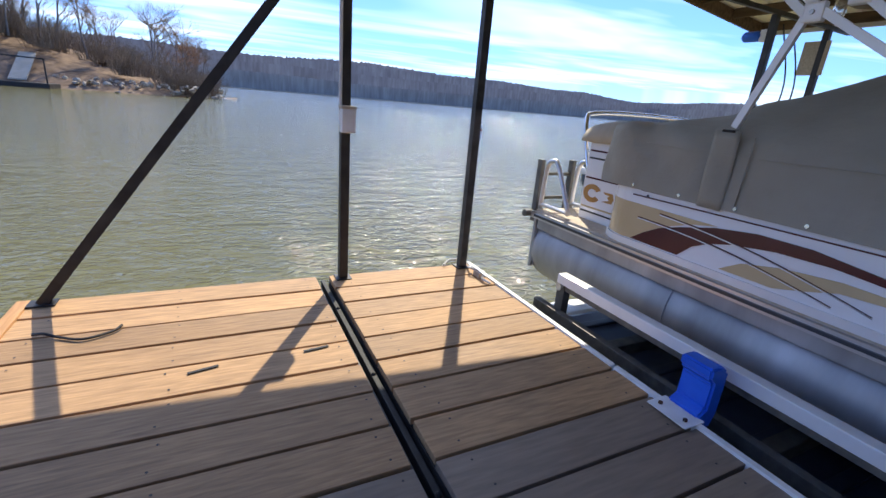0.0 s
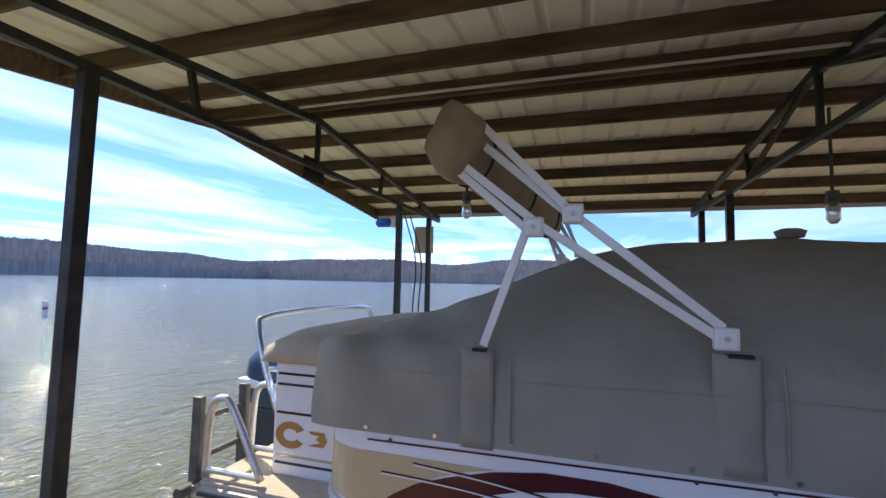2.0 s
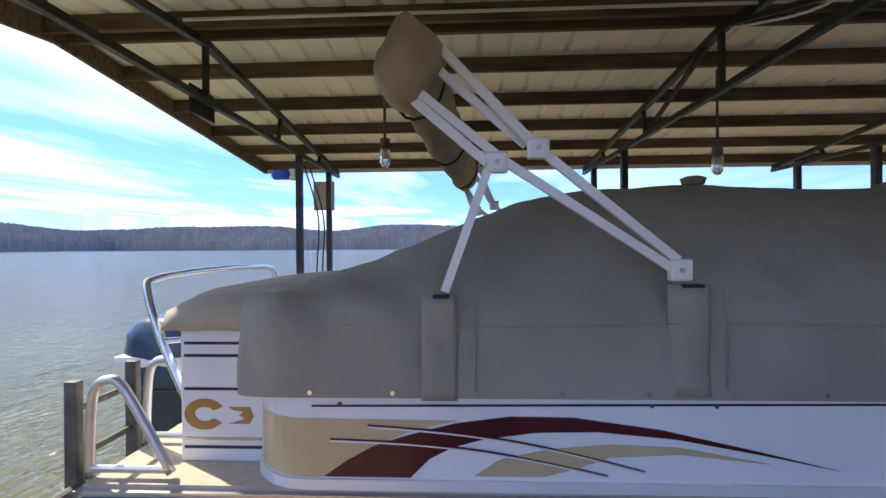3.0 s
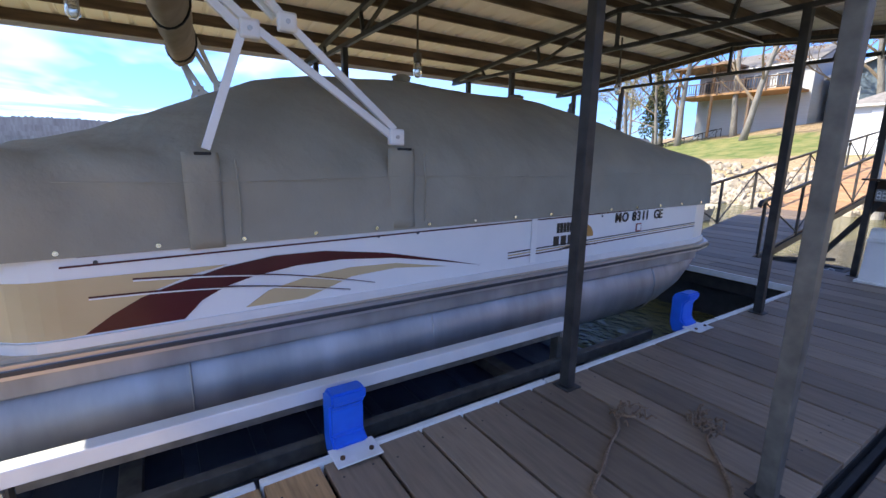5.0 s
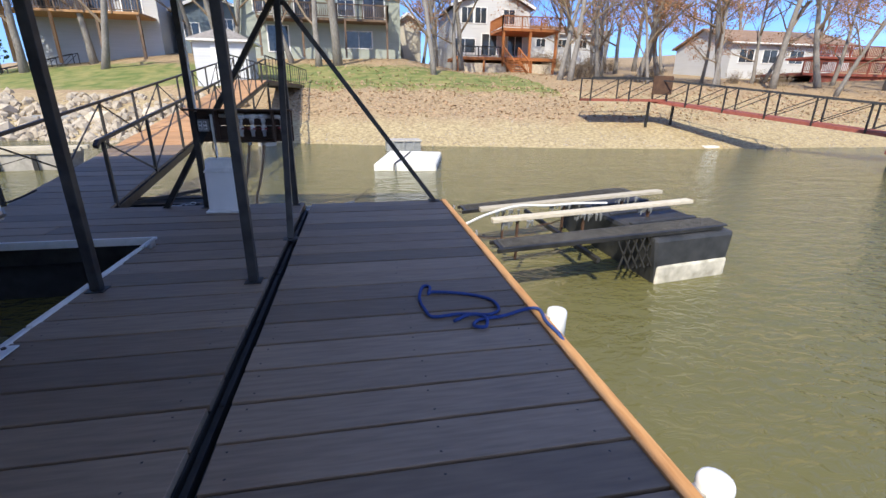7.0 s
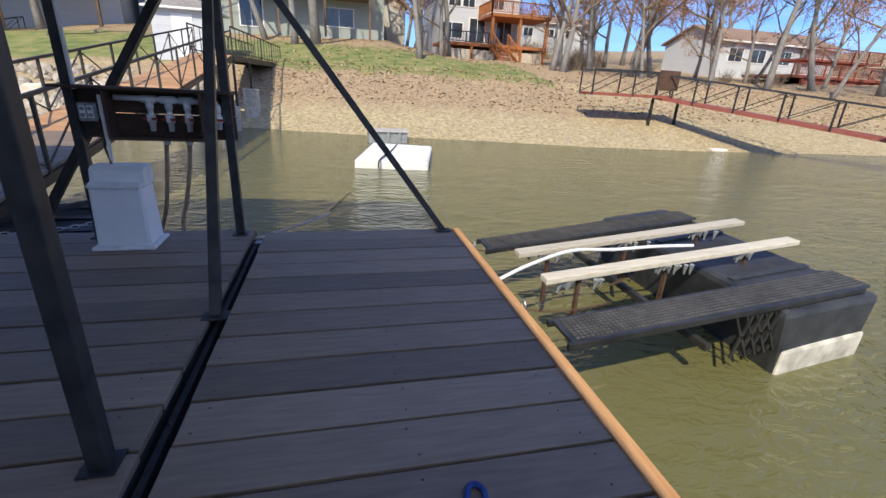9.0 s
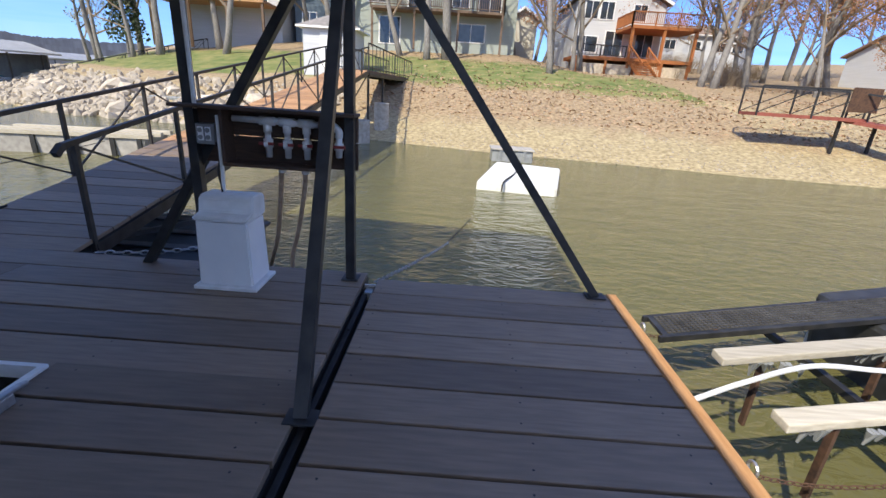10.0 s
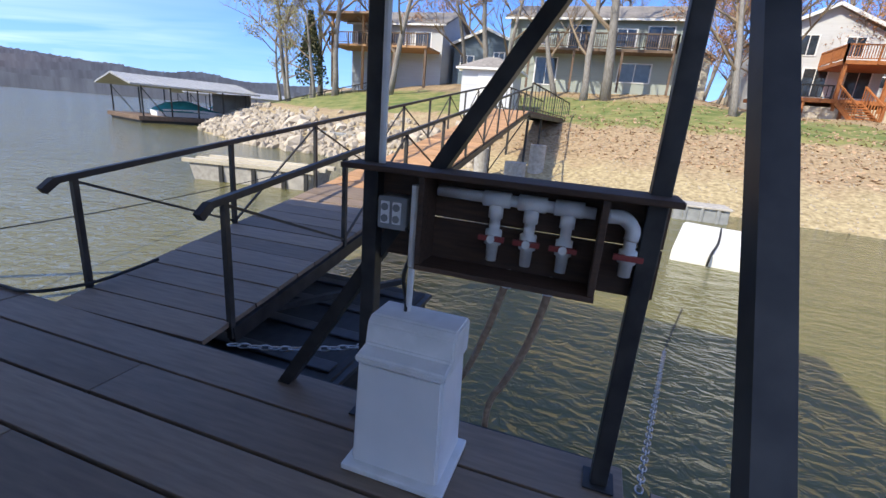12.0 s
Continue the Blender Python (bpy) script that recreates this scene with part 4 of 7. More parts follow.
canvas = part("canvas_cover", bm, COVER, boat, "grey-green canvas boat cover, slightly sagging", True)
sub = canvas.modifiers.new("soft", "SUBSURF")
sub.levels = sub.render_levels = 1
for y, w, z0, z1 in ((-6.875, 0.15, 0.92, 1.36), (-5.855, 0.17, 0.945, 1.40)):
    bm = bmesh.new()
    grid = []
    for i in range(8):
        row = []
        for j in range(9):
            yy, zz = y - w / 2 + w * i / 7, z0 + (z1 - z0) * j / 8
            bulge = 0.010 * math.sin(math.pi * i / 7) + 0.014 * noise.noise(Vector((yy * 9, zz * 6, 1)))
            row.append(bm.verts.new((BX1 + 0.001 + bulge - 0.02 * (zz - 1.0) ** 2, yy, zz)))
        grid.append(row)
    for i in range(7):
        for j in range(8):
            bm.faces.new((grid[i][j], grid[i + 1][j], grid[i + 1][j + 1], grid[i][j + 1]))
    f = part("strap_flap", bm, COVER, canvas, "canvas flap over the frame mount", True)
    f.modifiers.new("thick", "SOLIDIFY").thickness = 0.004
    part("flap_mouth", box(BX1 - 0.02, y - w / 2 + 0.05, z1 - 0.012, BX1 + 0.018, y + w / 2 - 0.03, z1 + 0.002, 0.004), RUBBER, canvas)
    part("cover_seam", tube([(BX1 + 0.004, y + w / 2 + 0.07, z0 + 0.03), (BX1 + 0.004, y + w / 2 + 0.075, (z0 + z1) / 2), (BX1 - 0.012, y + w / 2 + 0.07, z1 - 0.03)], 0.005, 5), COVER, canvas)
part("cover_seam", tube([(BX1 + 0.006, y, 1.235 + 0.008 * math.sin(y * 3)) for y in [-7.4 + 0.2 * k for k in range(25)]], 0.0022, 5), COVER, canvas)
for k in range(15):
    y = -7.42 + 0.35 * k
    part("snap", tube([(SX + 0.012, y, 0.953), (SX + 0.026, y, 0.953)], 0.011, 8), CHROME, canvas, "small chrome snap")
for y in (-5.2, -3.9, -7.55):
    z = ridge_z(y) - (0.0 if y > -7 else 0.06)
    part("vent_cap", tube([(-3.11, y, z - 0.01), (-3.11, y, z + 0.03), (-3.11, y, z + 0.045)], [0.07, 0.085, 0.05], 12), COVER if y > -7 else RUBBER, canvas)
part("worn_hole", tube([(-2.43, -5.67, 1.70), (-2.415, -5.665, 1.712)], 0.022, 8), RUBBER, canvas, "small dark worn hole")

# folded bimini top
bimini = thing("bimini_top", (-3.11, -6.5, 1.36), "folded tan bimini top on white hinged bars over the boat", "boat canopy")
for side, x, sy, sz in ((1, -1.865, -0.02, 0.12), (-1, -4.355, 0.28, 0.04)):
    # the folded canopy hangs askew: its dock end is higher and further aft
    bars = (((x, -6.85, 1.375), (x, -6.66, 1.90)), ((x, -5.88, 1.44), (x, -6.60, 1.915)), ((x, -5.90, 1.50), (x, -6.46, 1.965)),
            ((x, -6.46, 1.965), (x, -6.90 + sy, 2.33 + sz)), ((x, -6.60, 1.915), (x, -7.06 + sy, 2.19 + sz)), ((x - 0.05 * side, -6.50, 1.99), (x - 0.05 * side, -6.96 + sy, 2.29 + sz)), ((x, -6.66, 1.90), (x, -7.03 + sy, 2.12 + sz)))
    for p, q in bars:
        part("frame_bar", bar(p, q, 0.026, h=0.036), ALUW, bimini, "white square bar")
    for y, z in ((-6.63, 1.91), (-6.46, 1.965), (-5.89, 1.46)):
        b = part("hinge", box(x - 0.022, y - 0.045, z - 0.045, x + 0.022, y + 0.045, z + 0.045, 0.012), ALUW, bimini)
        part("bolt", tube([(x - 0.03, y, z), (x + 0.03, y, z)], 0.011, 8), GALV, b)
    part("strap", tube(curve([(x + dx * side, y + sy, z + sz) for dx, y, z in ((0.02, -6.98, 2.12), (0.035, -6.96, 2.17), (0.02, -6.93, 2.24), (-0.02, -6.97, 2.2))], 4), 0.014, 6), RUBBER, bimini, "black strap")
rings = []
for i in range(31):
    f = i / 30
    x = -1.76 - 2.72 * f
    r = 0.108 + 0.02 * noise.noise(Vector((f * 9, 0, 0))) + (0.006, 0.02, 0.022, 0.012, -0.012)[i] if i < 5 else 0.125 + 0.02 * noise.noise(Vector((f * 9, 0, 0))) - (0.055 if i == 30 else 0.0)
    zc = 2.335 - 0.08 * f - 0.02 * math.sin(math.pi * f)
    ring = []
    for k in range(18):
        a = 2 * math.pi * k / 18
        end = max(0.0, 1 - max(0, i - 3) / 3)
        corner = (abs(math.cos(a + 0.5)) ** 4 + abs(math.sin(a + 0.5)) ** 4) ** -0.25
        rr = r * (1 + end * (corner * 1.0 - 1)) * (1 + (0.07 * math.cos(6 * a + i) if 4 < i < 10 else 0)) * (1 + 0.14 * noise.noise(Vector((f * 6, math.cos(a) * 1.5, math.sin(a) * 1.5))))
        ring.append((x, -7.005 + 0.3 * f + rr * 0.82 * math.cos(a) + 0.25 * rr * math.sin(a), zc + rr * 1.18 * math.sin(a)))
    rings.append(ring)
part("canopy_boot", loft(rings), CANVAS, bimini, "tan canvas boot round the folded canopy", True)
for x in (-2.1, -3.1, -4.1):
    part("boot_tie", tube([(x, -7.005 + 0.11 * (-1.76 - x) + 0.112 * math.cos(a) + 0.03 * math.sin(a), 2.325 - 0.0294 * (-1.76 - x) + 0.155 * math.sin(a)) for a in [2 * math.pi * k / 16 for k in range(17)]], 0.008, 5), RUBBER, bimini)

# stern bench, tow bar, boarding ladder, motor
bench = part("stern_pod", box(-4.12, -8.14, 0.535, -2.10, -7.72, 1.20, 0.015), GELWHITE, boat, "white stern pod with stripes")
for z, m in ((1.10, MAROON), (1.04, LETTER), (0.88, MAROON), (0.64, GELTAN), (0.60, LETTER)):
    part("pod_stripe", box(-2.104, -8.12, z, -2.0975, -7.74, z + 0.014), m, bench)
part("pod_mark", slab([(-8.02 + 0.10 * math.cos(a), 0.765 + 0.075 * math.sin(a)) for a in [0.5 + 5.2 * k / 16 for k in range(17)]] + [(-8.02 + 0.05 * math.cos(a), 0.765 + 0.035 * math.sin(a)) for a in [5.7 - 5.2 * k / 16 for k in range(17)]], 0, -2.104, -2.096), GOLD, bench, "gold curved mark")
part("pod_mark", slab([(-7.90, 0.72), (-7.80, 0.72), (-7.78, 0.755), (-7.80, 0.80), (-7.90, 0.80), (-7.88, 0.785), (-7.83, 0.78), (-7.85, 0.76), (-7.82, 0.745)], 0, -2.104, -2.096), GOLD, bench, "gold angular mark")
rings = []
for i in range(9):
    y = -8.2 + 0.58 * i / 8
    drop = 0.05 * (1 - min(1, i / 1.5)) + 0.02 * abs(i - 5) / 5
    prof = [(-2.06, 1.17), (-2.045, 1.25), (-2.09, 1.33), (-2.3, 1.365), (-3.1, 1.38), (-3.9, 1.365), (-4.12, 1.33), (-4.165, 1.25), (-4.15, 1.17)]
    rings.append([(x, y, z - (drop if z > 1.2 else 0) + 0.012 * noise.noise(Vector((x * 5, y * 9, z)))) for x, z in prof])
part("cushion_cover", loft(rings, closed=True), CUSHION, bench, "tan canvas cushion cover", True)
part("tow_bar", tube(curve([(-2.24, -8.08, 0.54), (-2.26, -8.30, 0.98), (-2.30, -8.44, 1.32), (-2.42, -8.46, 1.40), (-3.1, -8.46, 1.42), (-3.78, -8.46, 1.40), (-3.9, -8.44, 1.32), (-3.94, -8.30, 0.98), (-3.96, -8.08, 0.54)], 6), 0.022, 10), CHROME, boat, "polished tow bar", True)
part("tow_bar", tube([(-2.27, -8.34, 1.08), (-2.3, -8.0, 1.10)], 0.016, 8), CHROME, boat, "polished stay")
ladder = part("ladder", tube(curve([(-1.94, -8.46, 0.535), (-1.94, -8.45, 0.80), (-1.94, -8.43, 0.93), (-1.94, -8.37, 0.975), (-1.94, -8.29, 0.93), (-1.94, -8.08, 0.56)], 6), 0.021, 10), ALU, boat, "aluminium boarding ladder", True)
part("ladder_rail", tube(curve([(-2.30, -8.46, 0.535), (-2.30, -8.45, 0.80), (-2.30, -8.43, 0.93), (-2.30, -8.37, 0.975), (-2.30, -8.29, 0.93), (-2.30, -8.08, 0.56)], 6), 0.021, 10), ALU, ladder, "", True)
for x in (-1.94, -2.30):
    part("ladder_foot", tube([(x, -8.46, 0.575), (x, -8.08, 0.575)], 0.017, 8), ALU, ladder)
    part("ladder_post", box(x - 0.02, -8.56, 0.40, x + 0.02, -8.50, 0.97, 0.005), WORN, ladder)
for z in (0.62, 0.84):
    part("ladder_step", tube([(-1.94, -8.53, z), (-2.30, -8.53, z)], 0.016, 8), WORN, ladder)
part("stern_fitting", tube([(-1.80, -8.50, 0.487), (-2.0, -8.50, 0.487)], 0.032, 10), WORN, boat)
motor = part("outboard_motor", box(-3.22, -9.05, 0.1, -2.98, -8.72, 0.62, 0.05), COWLDARK, boat, "outboard motor with a blue-grey cowling")
rings = []
for z, s in ((0.60, 0.8), (0.66, 1.0), (0.86, 1.03), (0.98, 0.97), (1.05, 0.82), (1.09, 0.5)):
    rings.append([(-3.1 + 0.2 * s * math.copysign(abs(math.cos(a)) ** 0.7, math.cos(a)), -8.83 + 0.30 * s * math.copysign(abs(math.sin(a)) ** 0.7, math.sin(a)), z) for a in [2 * math.pi * k / 20 for k in range(20)]])
part("cowling", loft(rings), COWL, motor, "blue-grey cowling", True)
part("cowl_band", box(-3.305, -9.14, 0.76, -2.895, -8.56, 0.84, 0.03), WHITEPL, motor, "pale band round the cowling")
part("shaft_leg", box(-3.16, -8.95, -0.55, -3.04, -8.78, 0.15, 0.03), COWLDARK, motor)

# ---- loose things on the dock ----


def bumper(y):
    t = thing("dock_bumper", (SLIP_X - 0.02, y, -0.06), "bright blue plastic bumper on the slip edge", "bumper", "blue bumpers")
    x = SLIP_X - 0.06
    out = [(x - 0.09, -0.06), (x + 0.03, -0.06), (x + 0.03, 0.03), (x - 0.02, 0.06), (x - 0.02, 0.20), (x + 0.02, 0.235), (x + 0.02, 0.29), (x - 0.07, 0.29), (x - 0.12, 0.25), (x - 0.12, 0.02)]
    bm = slab(out, 1, y - 0.085, y + 0.085)
    bmesh.ops.bevel(bm, geom=list(bm.edges), offset=0.012, segments=2, affect="EDGES")
    part("body", bm, BLUE, t)
    bm = box(SLIP_X - 0.05, y - 0.11, 0.012, SLIP_X + 0.09, y + 0.11, 0.02, 0.003)
    part("bracket", bm, DIRTYWHITE, t, "worn pale bracket plate")
    for s in (-0.07, 0.07):
        part("bolt", tube([(SLIP_X + 0.04, y + s, 0.02), (SLIP_X + 0.04, y + s, 0.03)], 0.012, 6), RUST, t)


bumper(-6.40)
bumper(-3.42)


def cleat(x, y, turn=0.0):
    t = thing("dock_cleat", (x, y, 0.0), "galvanised dock cleat screwed to the edge", "cleat", "dock cleats")
    m = pose(x, y, 0, 0, 0, turn)
    bm = tube(curve([(0, -0.13, 0.045), (0, -0.07, 0.055), (0, 0.07, 0.055), (0, 0.13, 0.045)], 5), [0.008] + [0.013] * 14 + [0.008], 8)
    bmesh.ops.transform(bm, matrix=m, verts=bm.verts)
    part("horn", bm, GALV, t)
    bm = box(-0.018, -0.05, 0.0, 0.018, 0.05, 0.05, 0.006)
    bmesh.ops.transform(bm, matrix=m, verts=bm.verts)
    part("base", bm, GALV, t)


cleat(-1.24, -1.55)
cleat(-1.24, -8.280)
cleat(-4.55, -1.20, 90)
single("mooring_rope", tube(curve([(-1.06, -8.570, 0.015), (-1.14, -8.630, 0.03), (-1.27, -8.610, 0.03), (-1.24, -8.430, 0.05), (-1.20, -8.330, 0.06), (-1.28, -8.250, 0.05), (-1.22, -8.170, 0.03), (-1.25, -8.090, 0.012)], 6), 0.010, 7), WHITEROPE, "white mooring rope round the corner cleat", "rope")
single("rope", tube(curve([(1.83, -3.84, -0.05), (1.80, -3.7, 0.02), (1.78, -3.55, 0.03), (1.80, -3.38, 0.03), (1.72, -3.34, 0.015), (1.55, -3.40, 0.012), (1.38, -3.43, 0.012), (1.33, -3.50, 0.014), (1.40, -3.52, 0.014), (1.42, -3.40, 0.02), (1.28, -3.33, 0.012), (1.10, -3.34, 0.012), (1.06, -3.22, 0.012), (1.05, -3.05, 0.012), (1.10, -2.86, 0.012), (1.15, -2.88, 0.014), (1.12, -3.0, 0.016), (1.16, -2.98, 0.02), (1.36, -3.02, 0.012), (1.53, -3.14, 0.012), (1.55, -3.30, 0.012), (1.46, -3.38, 0.02), (1.34, -3.36, 0.02), (1.22, -3.42, 0.014)], 7), 0.0115, 7), BLUEROPE, "loose blue rope lying in a loop on the deck", "rope", smooth=True)
for pts in ([(-0.80, -5.02, 0.02), (-0.74, -5.1, 0.06), (-0.82, -5.12, 0.03), (-0.76, -5.2, 0.015), (-0.70, -5.35, 0.012), (-0.62, -5.5, 0.012), (-0.55, -5.66, 0.012), (-0.50, -5.68, 0.012)],
            [(-0.60, -4.72, 0.02), (-0.55, -4.82, 0.05), (-0.5, -4.78, 0.03), (-0.47, -4.9, 0.014), (-0.36, -5.02, 0.012), (-0.24, -5.16, 0.012), (-0.20, -5.26, 0.012)]):
    single("frayed_rope", tube(curve(pts, 6), 0.009, 6), BROWNROPE, "short frayed brown rope on the deck", "rope", "frayed ropes")
rng = random.Random(5)
for x, y in ((-0.80, -5.06), (-0.56, -4.78), (-0.52, -4.84)):
    bm = bmesh.new()
    for k in range(18):
        p = Vector((x + rng.uniform(-0.07, 0.07), y + rng.uniform(-0.07, 0.07), 0.01 + rng.uniform(0, 0.03)))
        q = p + Vector((rng.uniform(-0.06, 0.06), rng.uniform(-0.06, 0.06), rng.uniform(0, 0.05)))
        tube([p, (p + q) / 2 + Vector((0, 0, 0.02)), q], 0.005, 5, bm)
    single("rope_knot", bm, BROWNROPE, "tangled frayed brown rope knot on the deck", "rope", "rope knots")
single("cable", tube(curve([(1.62, -8.1, 0.012), (1.56, -8.06, 0.03), (1.50, -8.04, 0.012), (1.38, -7.98, 0.012), (1.26, -8.03, 0.012), (1.22, -8.08, 0.02)], 6), 0.008, 6), RUBBER, "short dark cable end lying on the sunlit deck", "cable")
for x, y, a in ((0.24, -7.53, 8), (0.80, -7.50, 12)):
    bm = box(-0.07, -0.008, 0.002, 0.07, 0.008, 0.006)
    bmesh.ops.transform(bm, matrix=pose(x, y, 0, 0, 0, a), verts=bm.verts)
    single("wood_splinter", bm, RUBBER, "dark split in a deck plank", "splinter", "plank splits")
for y in (-3.42, -4.80):
    bm = tube([(OUT_X + 0.15, y, -0.25), (OUT_X + 0.15, y, 0.02), (OUT_X + 0.15, y, 0.035), (OUT_X + 0.15, y, 0.04)], [0.062, 0.066, 0.06, 0.05], 16)
    t = thing("dock_fender", (OUT_X + 0.15, y, -0.25), "white cylindrical plastic fender on the deck edge", "fender", "white fenders")
    part("roller", bm, WHITEPL, t, "", True)
    part("mount", box(OUT_X + 0.07, y - 0.03, -0.12, OUT_X + 0.1, y + 0.03, 0.0, 0.004), GALV, t)

# ---- pump cover box and valve panel at the shore end ----
pump = thing("pump_cover", (-0.92, -0.16, 0), "white plastic pump cover with mildew on top, standing on the deck", "pump cover")
x0, x1, y0, y1 = -1.10, -0.735, -0.30, -0.02
part("base_flange", box(x0 - 0.03, y0 - 0.03, 0.002, x1 + 0.03, y1 + 0.03, 0.028, 0.006), DIRTYWHITE, pump)
bm = loft([[(x0, y0, 0.026), (x1, y0, 0.026), (x1, y1, 0.026), (x0, y1, 0.026)], [(x0 + 0.012, y0 + 0.008, 0.48), (x1 - 0.012, y0 + 0.008, 0.48), (x1 - 0.012, y1 - 0.01, 0.48), (x0 + 0.012, y1 - 0.01, 0.48)]])
bmesh.ops.bevel(bm, geom=list(bm.edges), offset=0.012, segments=2, affect="EDGES")
part("body", bm, WHITEPL, pump)
out = [(y0 - 0.004, 0.475), (y1 + 0.006, 0.475), (y1 + 0.006, 0.60), (y1 - 0.01, 0.625), (y0 + 0.12, 0.625), (y0 + 0.09, 0.60), (y0 + 0.075, 0.52), (y0 + 0.004, 0.505), (y0 - 0.004, 0.495)]
bm = slab(out, 0, x0 + 0.004, x1 - 0.004)
bmesh.ops.bevel(bm, geom=list(bm.edges), offset=0.008, segments=2, affect="EDGES")
part("lid", bm, DIRTYWHITE, pump, "stepped white lid with mildew stains")

panel = thing("valve_panel", (-0.7, 0.02, 0.80), "dark-stained wooden valve box with white PVC pipes", "valve box")
part("back_board", box(-1.26, 0.058, 0.99, -0.10, 0.078, 1.16, 0.004), DARKWOOD, panel)
part("back_board", box(-1.26, 0.058, 0.80, -0.10, 0.078, 0.985, 0.004), DARKWOOD, panel)
part("top_board", box(-1.29, -0.105, 1.16, -0.09, 0.085, 1.182, 0.004), DARKWOOD, panel)
part("bottom_board", box(-0.97, -0.09, 0.80, -0.30, 0.056, 0.822, 0.004), DARKWOOD, panel)
part("side_board", box(-0.97, -0.09, 0.823, -0.947, 0.056, 1.158, 0.004), DARKWOOD, panel)
part("side_board", box(-0.325, -0.09, 0.823, -0.302, 0.056, 1.158, 0.004), DARKWOOD, panel)
part("manifold_pipe", tube([(-0.92, 0.0, 1.105), (-0.34, 0.0, 1.095)], 0.021, 12), PVC, panel, "white PVC manifold", True)
for x in (-0.69, -0.56, -0.43):
    v = part("tee", tube([(x - 0.05, 0.0, 1.10), (x + 0.05, 0.0, 1.10)], 0.029, 12), PVC, panel, "", True)
    part("down_pipe", tube([(x, 0, 1.08), (x, 0, 1.03), (x, 0, 1.029), (x, 0, 0.985), (x, 0, 0.984), (x, 0, 0.93), (x, 0, 0.929), (x, 0, 0.865)], [0.027, 0.027, 0.020, 0.020, 0.031, 0.031, 0.023, 0.020], 12), PVC, panel, "", True)
    part("valve_handle", bar((x - 0.048, -0.035, 0.958), (x + 0.048, -0.035, 0.958), 0.018), REDVALVE, panel, "faded red valve handle")
    part("valve_hub", tube([(x, -0.02, 0.958), (x, -0.05, 0.958)], 0.015, 10), PVC, panel)
x = -0.215
part("elbow", tube(curve([(-0.30, 0.0, 1.093), (x - 0.035, 0, 1.093), (x, 0, 1.06), (x, 0, 1.02)], 5), 0.025, 12), PVC, panel, "", True)
part("down_pipe", tube([(x, 0, 1.03), (x, 0, 0.985), (x, 0, 0.984), (x, 0, 0.94), (x, 0, 0.939), (x, 0, 0.89)], [0.021, 0.021, 0.031, 0.031, 0.024, 0.021], 12), PVC, panel, "", True)
part("valve_handle", bar((x - 0.048, -0.035, 0.965), (x + 0.048, -0.035, 0.965), 0.018), REDVALVE, panel, "faded red valve handle")
outlet = thing("outlet_box", (-1.10, 0.03, 0.92), "grey weatherproof outlet box with two double sockets", "outlet")
part("cover", box(-1.165, -0.03, 0.925, -1.035, 0.056, 1.06, 0.014), GREYBOX, outlet)
for x in (-1.128, -1.078):
    s = part("socket", box(x - 0.019, -0.036, 0.95, x + 0.019, -0.028, 1.04, 0.004), WHITEPL, outlet, "white double socket")
    for z in (0.972, 1.018):
        part("socket_face", tube([(x, -0.037, z), (x, -0.041, z)], 0.015, 12), GREYBOX, s)
part("cord", tube(curve([(-1.04, -0.02, 0.94), (-0.99, -0.03, 0.88), (-1.0, -0.05, 0.84), (-1.02, -0.06, 0.75), (-0.99, -0.09, 0.66), (-0.985, -0.1, 0.62)], 6), 0.008, 6), RUBBER, outlet, "black power cord")
single("conduit", tube([(-0.985, -0.05, 1.12), (-0.985, -0.05, 0.80)], 0.024, 10), PVC, "thick white PVC sleeve beside the valve box", "conduit")
single("conduit", tube([(-0.98, -0.08, 0.80), (-0.98, -0.09, 0.60)], 0.013, 8), PVC, "white PVC pipe rising from the pump cover", "conduit")
for x, pts in ((-0.62, [(-0.62, 0.03, 0.80), (-0.64, 0.06, 0.72), (-0.70, 0.16, 0.50), (-0.82, 0.36, 0.15), (-0.98, 0.55, -0.2), (-1.1, 0.6, -0.66)]), (-0.46, [(-0.46, 0.03, 0.80), (-0.47, 0.05, 0.70), (-0.52, 0.10, 0.48), (-0.60, 0.2, 0.24), (-0.67, 0.27, 0.05), (-0.68, 0.28, -0.2), (-0.68, 0.28, -0.66)])):
    h = thing("hose", (x, 0.05, -0.66), "stained braided hose hanging from the valve box to the water", "hose", "valve hoses")
    part("hose_line", tube(curve(pts, 6), 0.016, 10), HOSE, h, "", True)
    part("fitting", tube([(x, 0.03, 0.82), (x, 0.035, 0.76)], 0.026, 10), PVC, h, "white PVC fitting")


def chain(name, p, q, sag, size, material, label):
    """Real links along a sagging line."""
    p, q = Vector(p), Vector(q)
    t = thing(name, q, label, "chain")
    n = max(3, int((q - p).length / (size * 1.45)))
    bm = tube([(size * 0.95 * math.cos(a), size * 0.42 * math.sin(a), 0) for a in [2 * math.pi * k / 10 for k in range(11)]], size * 0.13, 5)
    me = bpy.data.meshes.new("link")
    bm.to_mesh(me); bm.free(); me.materials.append(material)
    for i in range(n):
        f = (i + 0.5) / n
        c = p.lerp(q, f) - Vector((0, 0, sag * 4 * f * (1 - f)))
        d = (q - p).normalized()
        side = d.cross(Vector((0, 0, 1))).normalized()
        if i % 2:
            side = d.cross(side).normalized()
        m = Matrix((d, side, d.cross(side))).transposed().to_4x4()
        shared("link", me, t, Matrix.Translation(c - q) @ m)


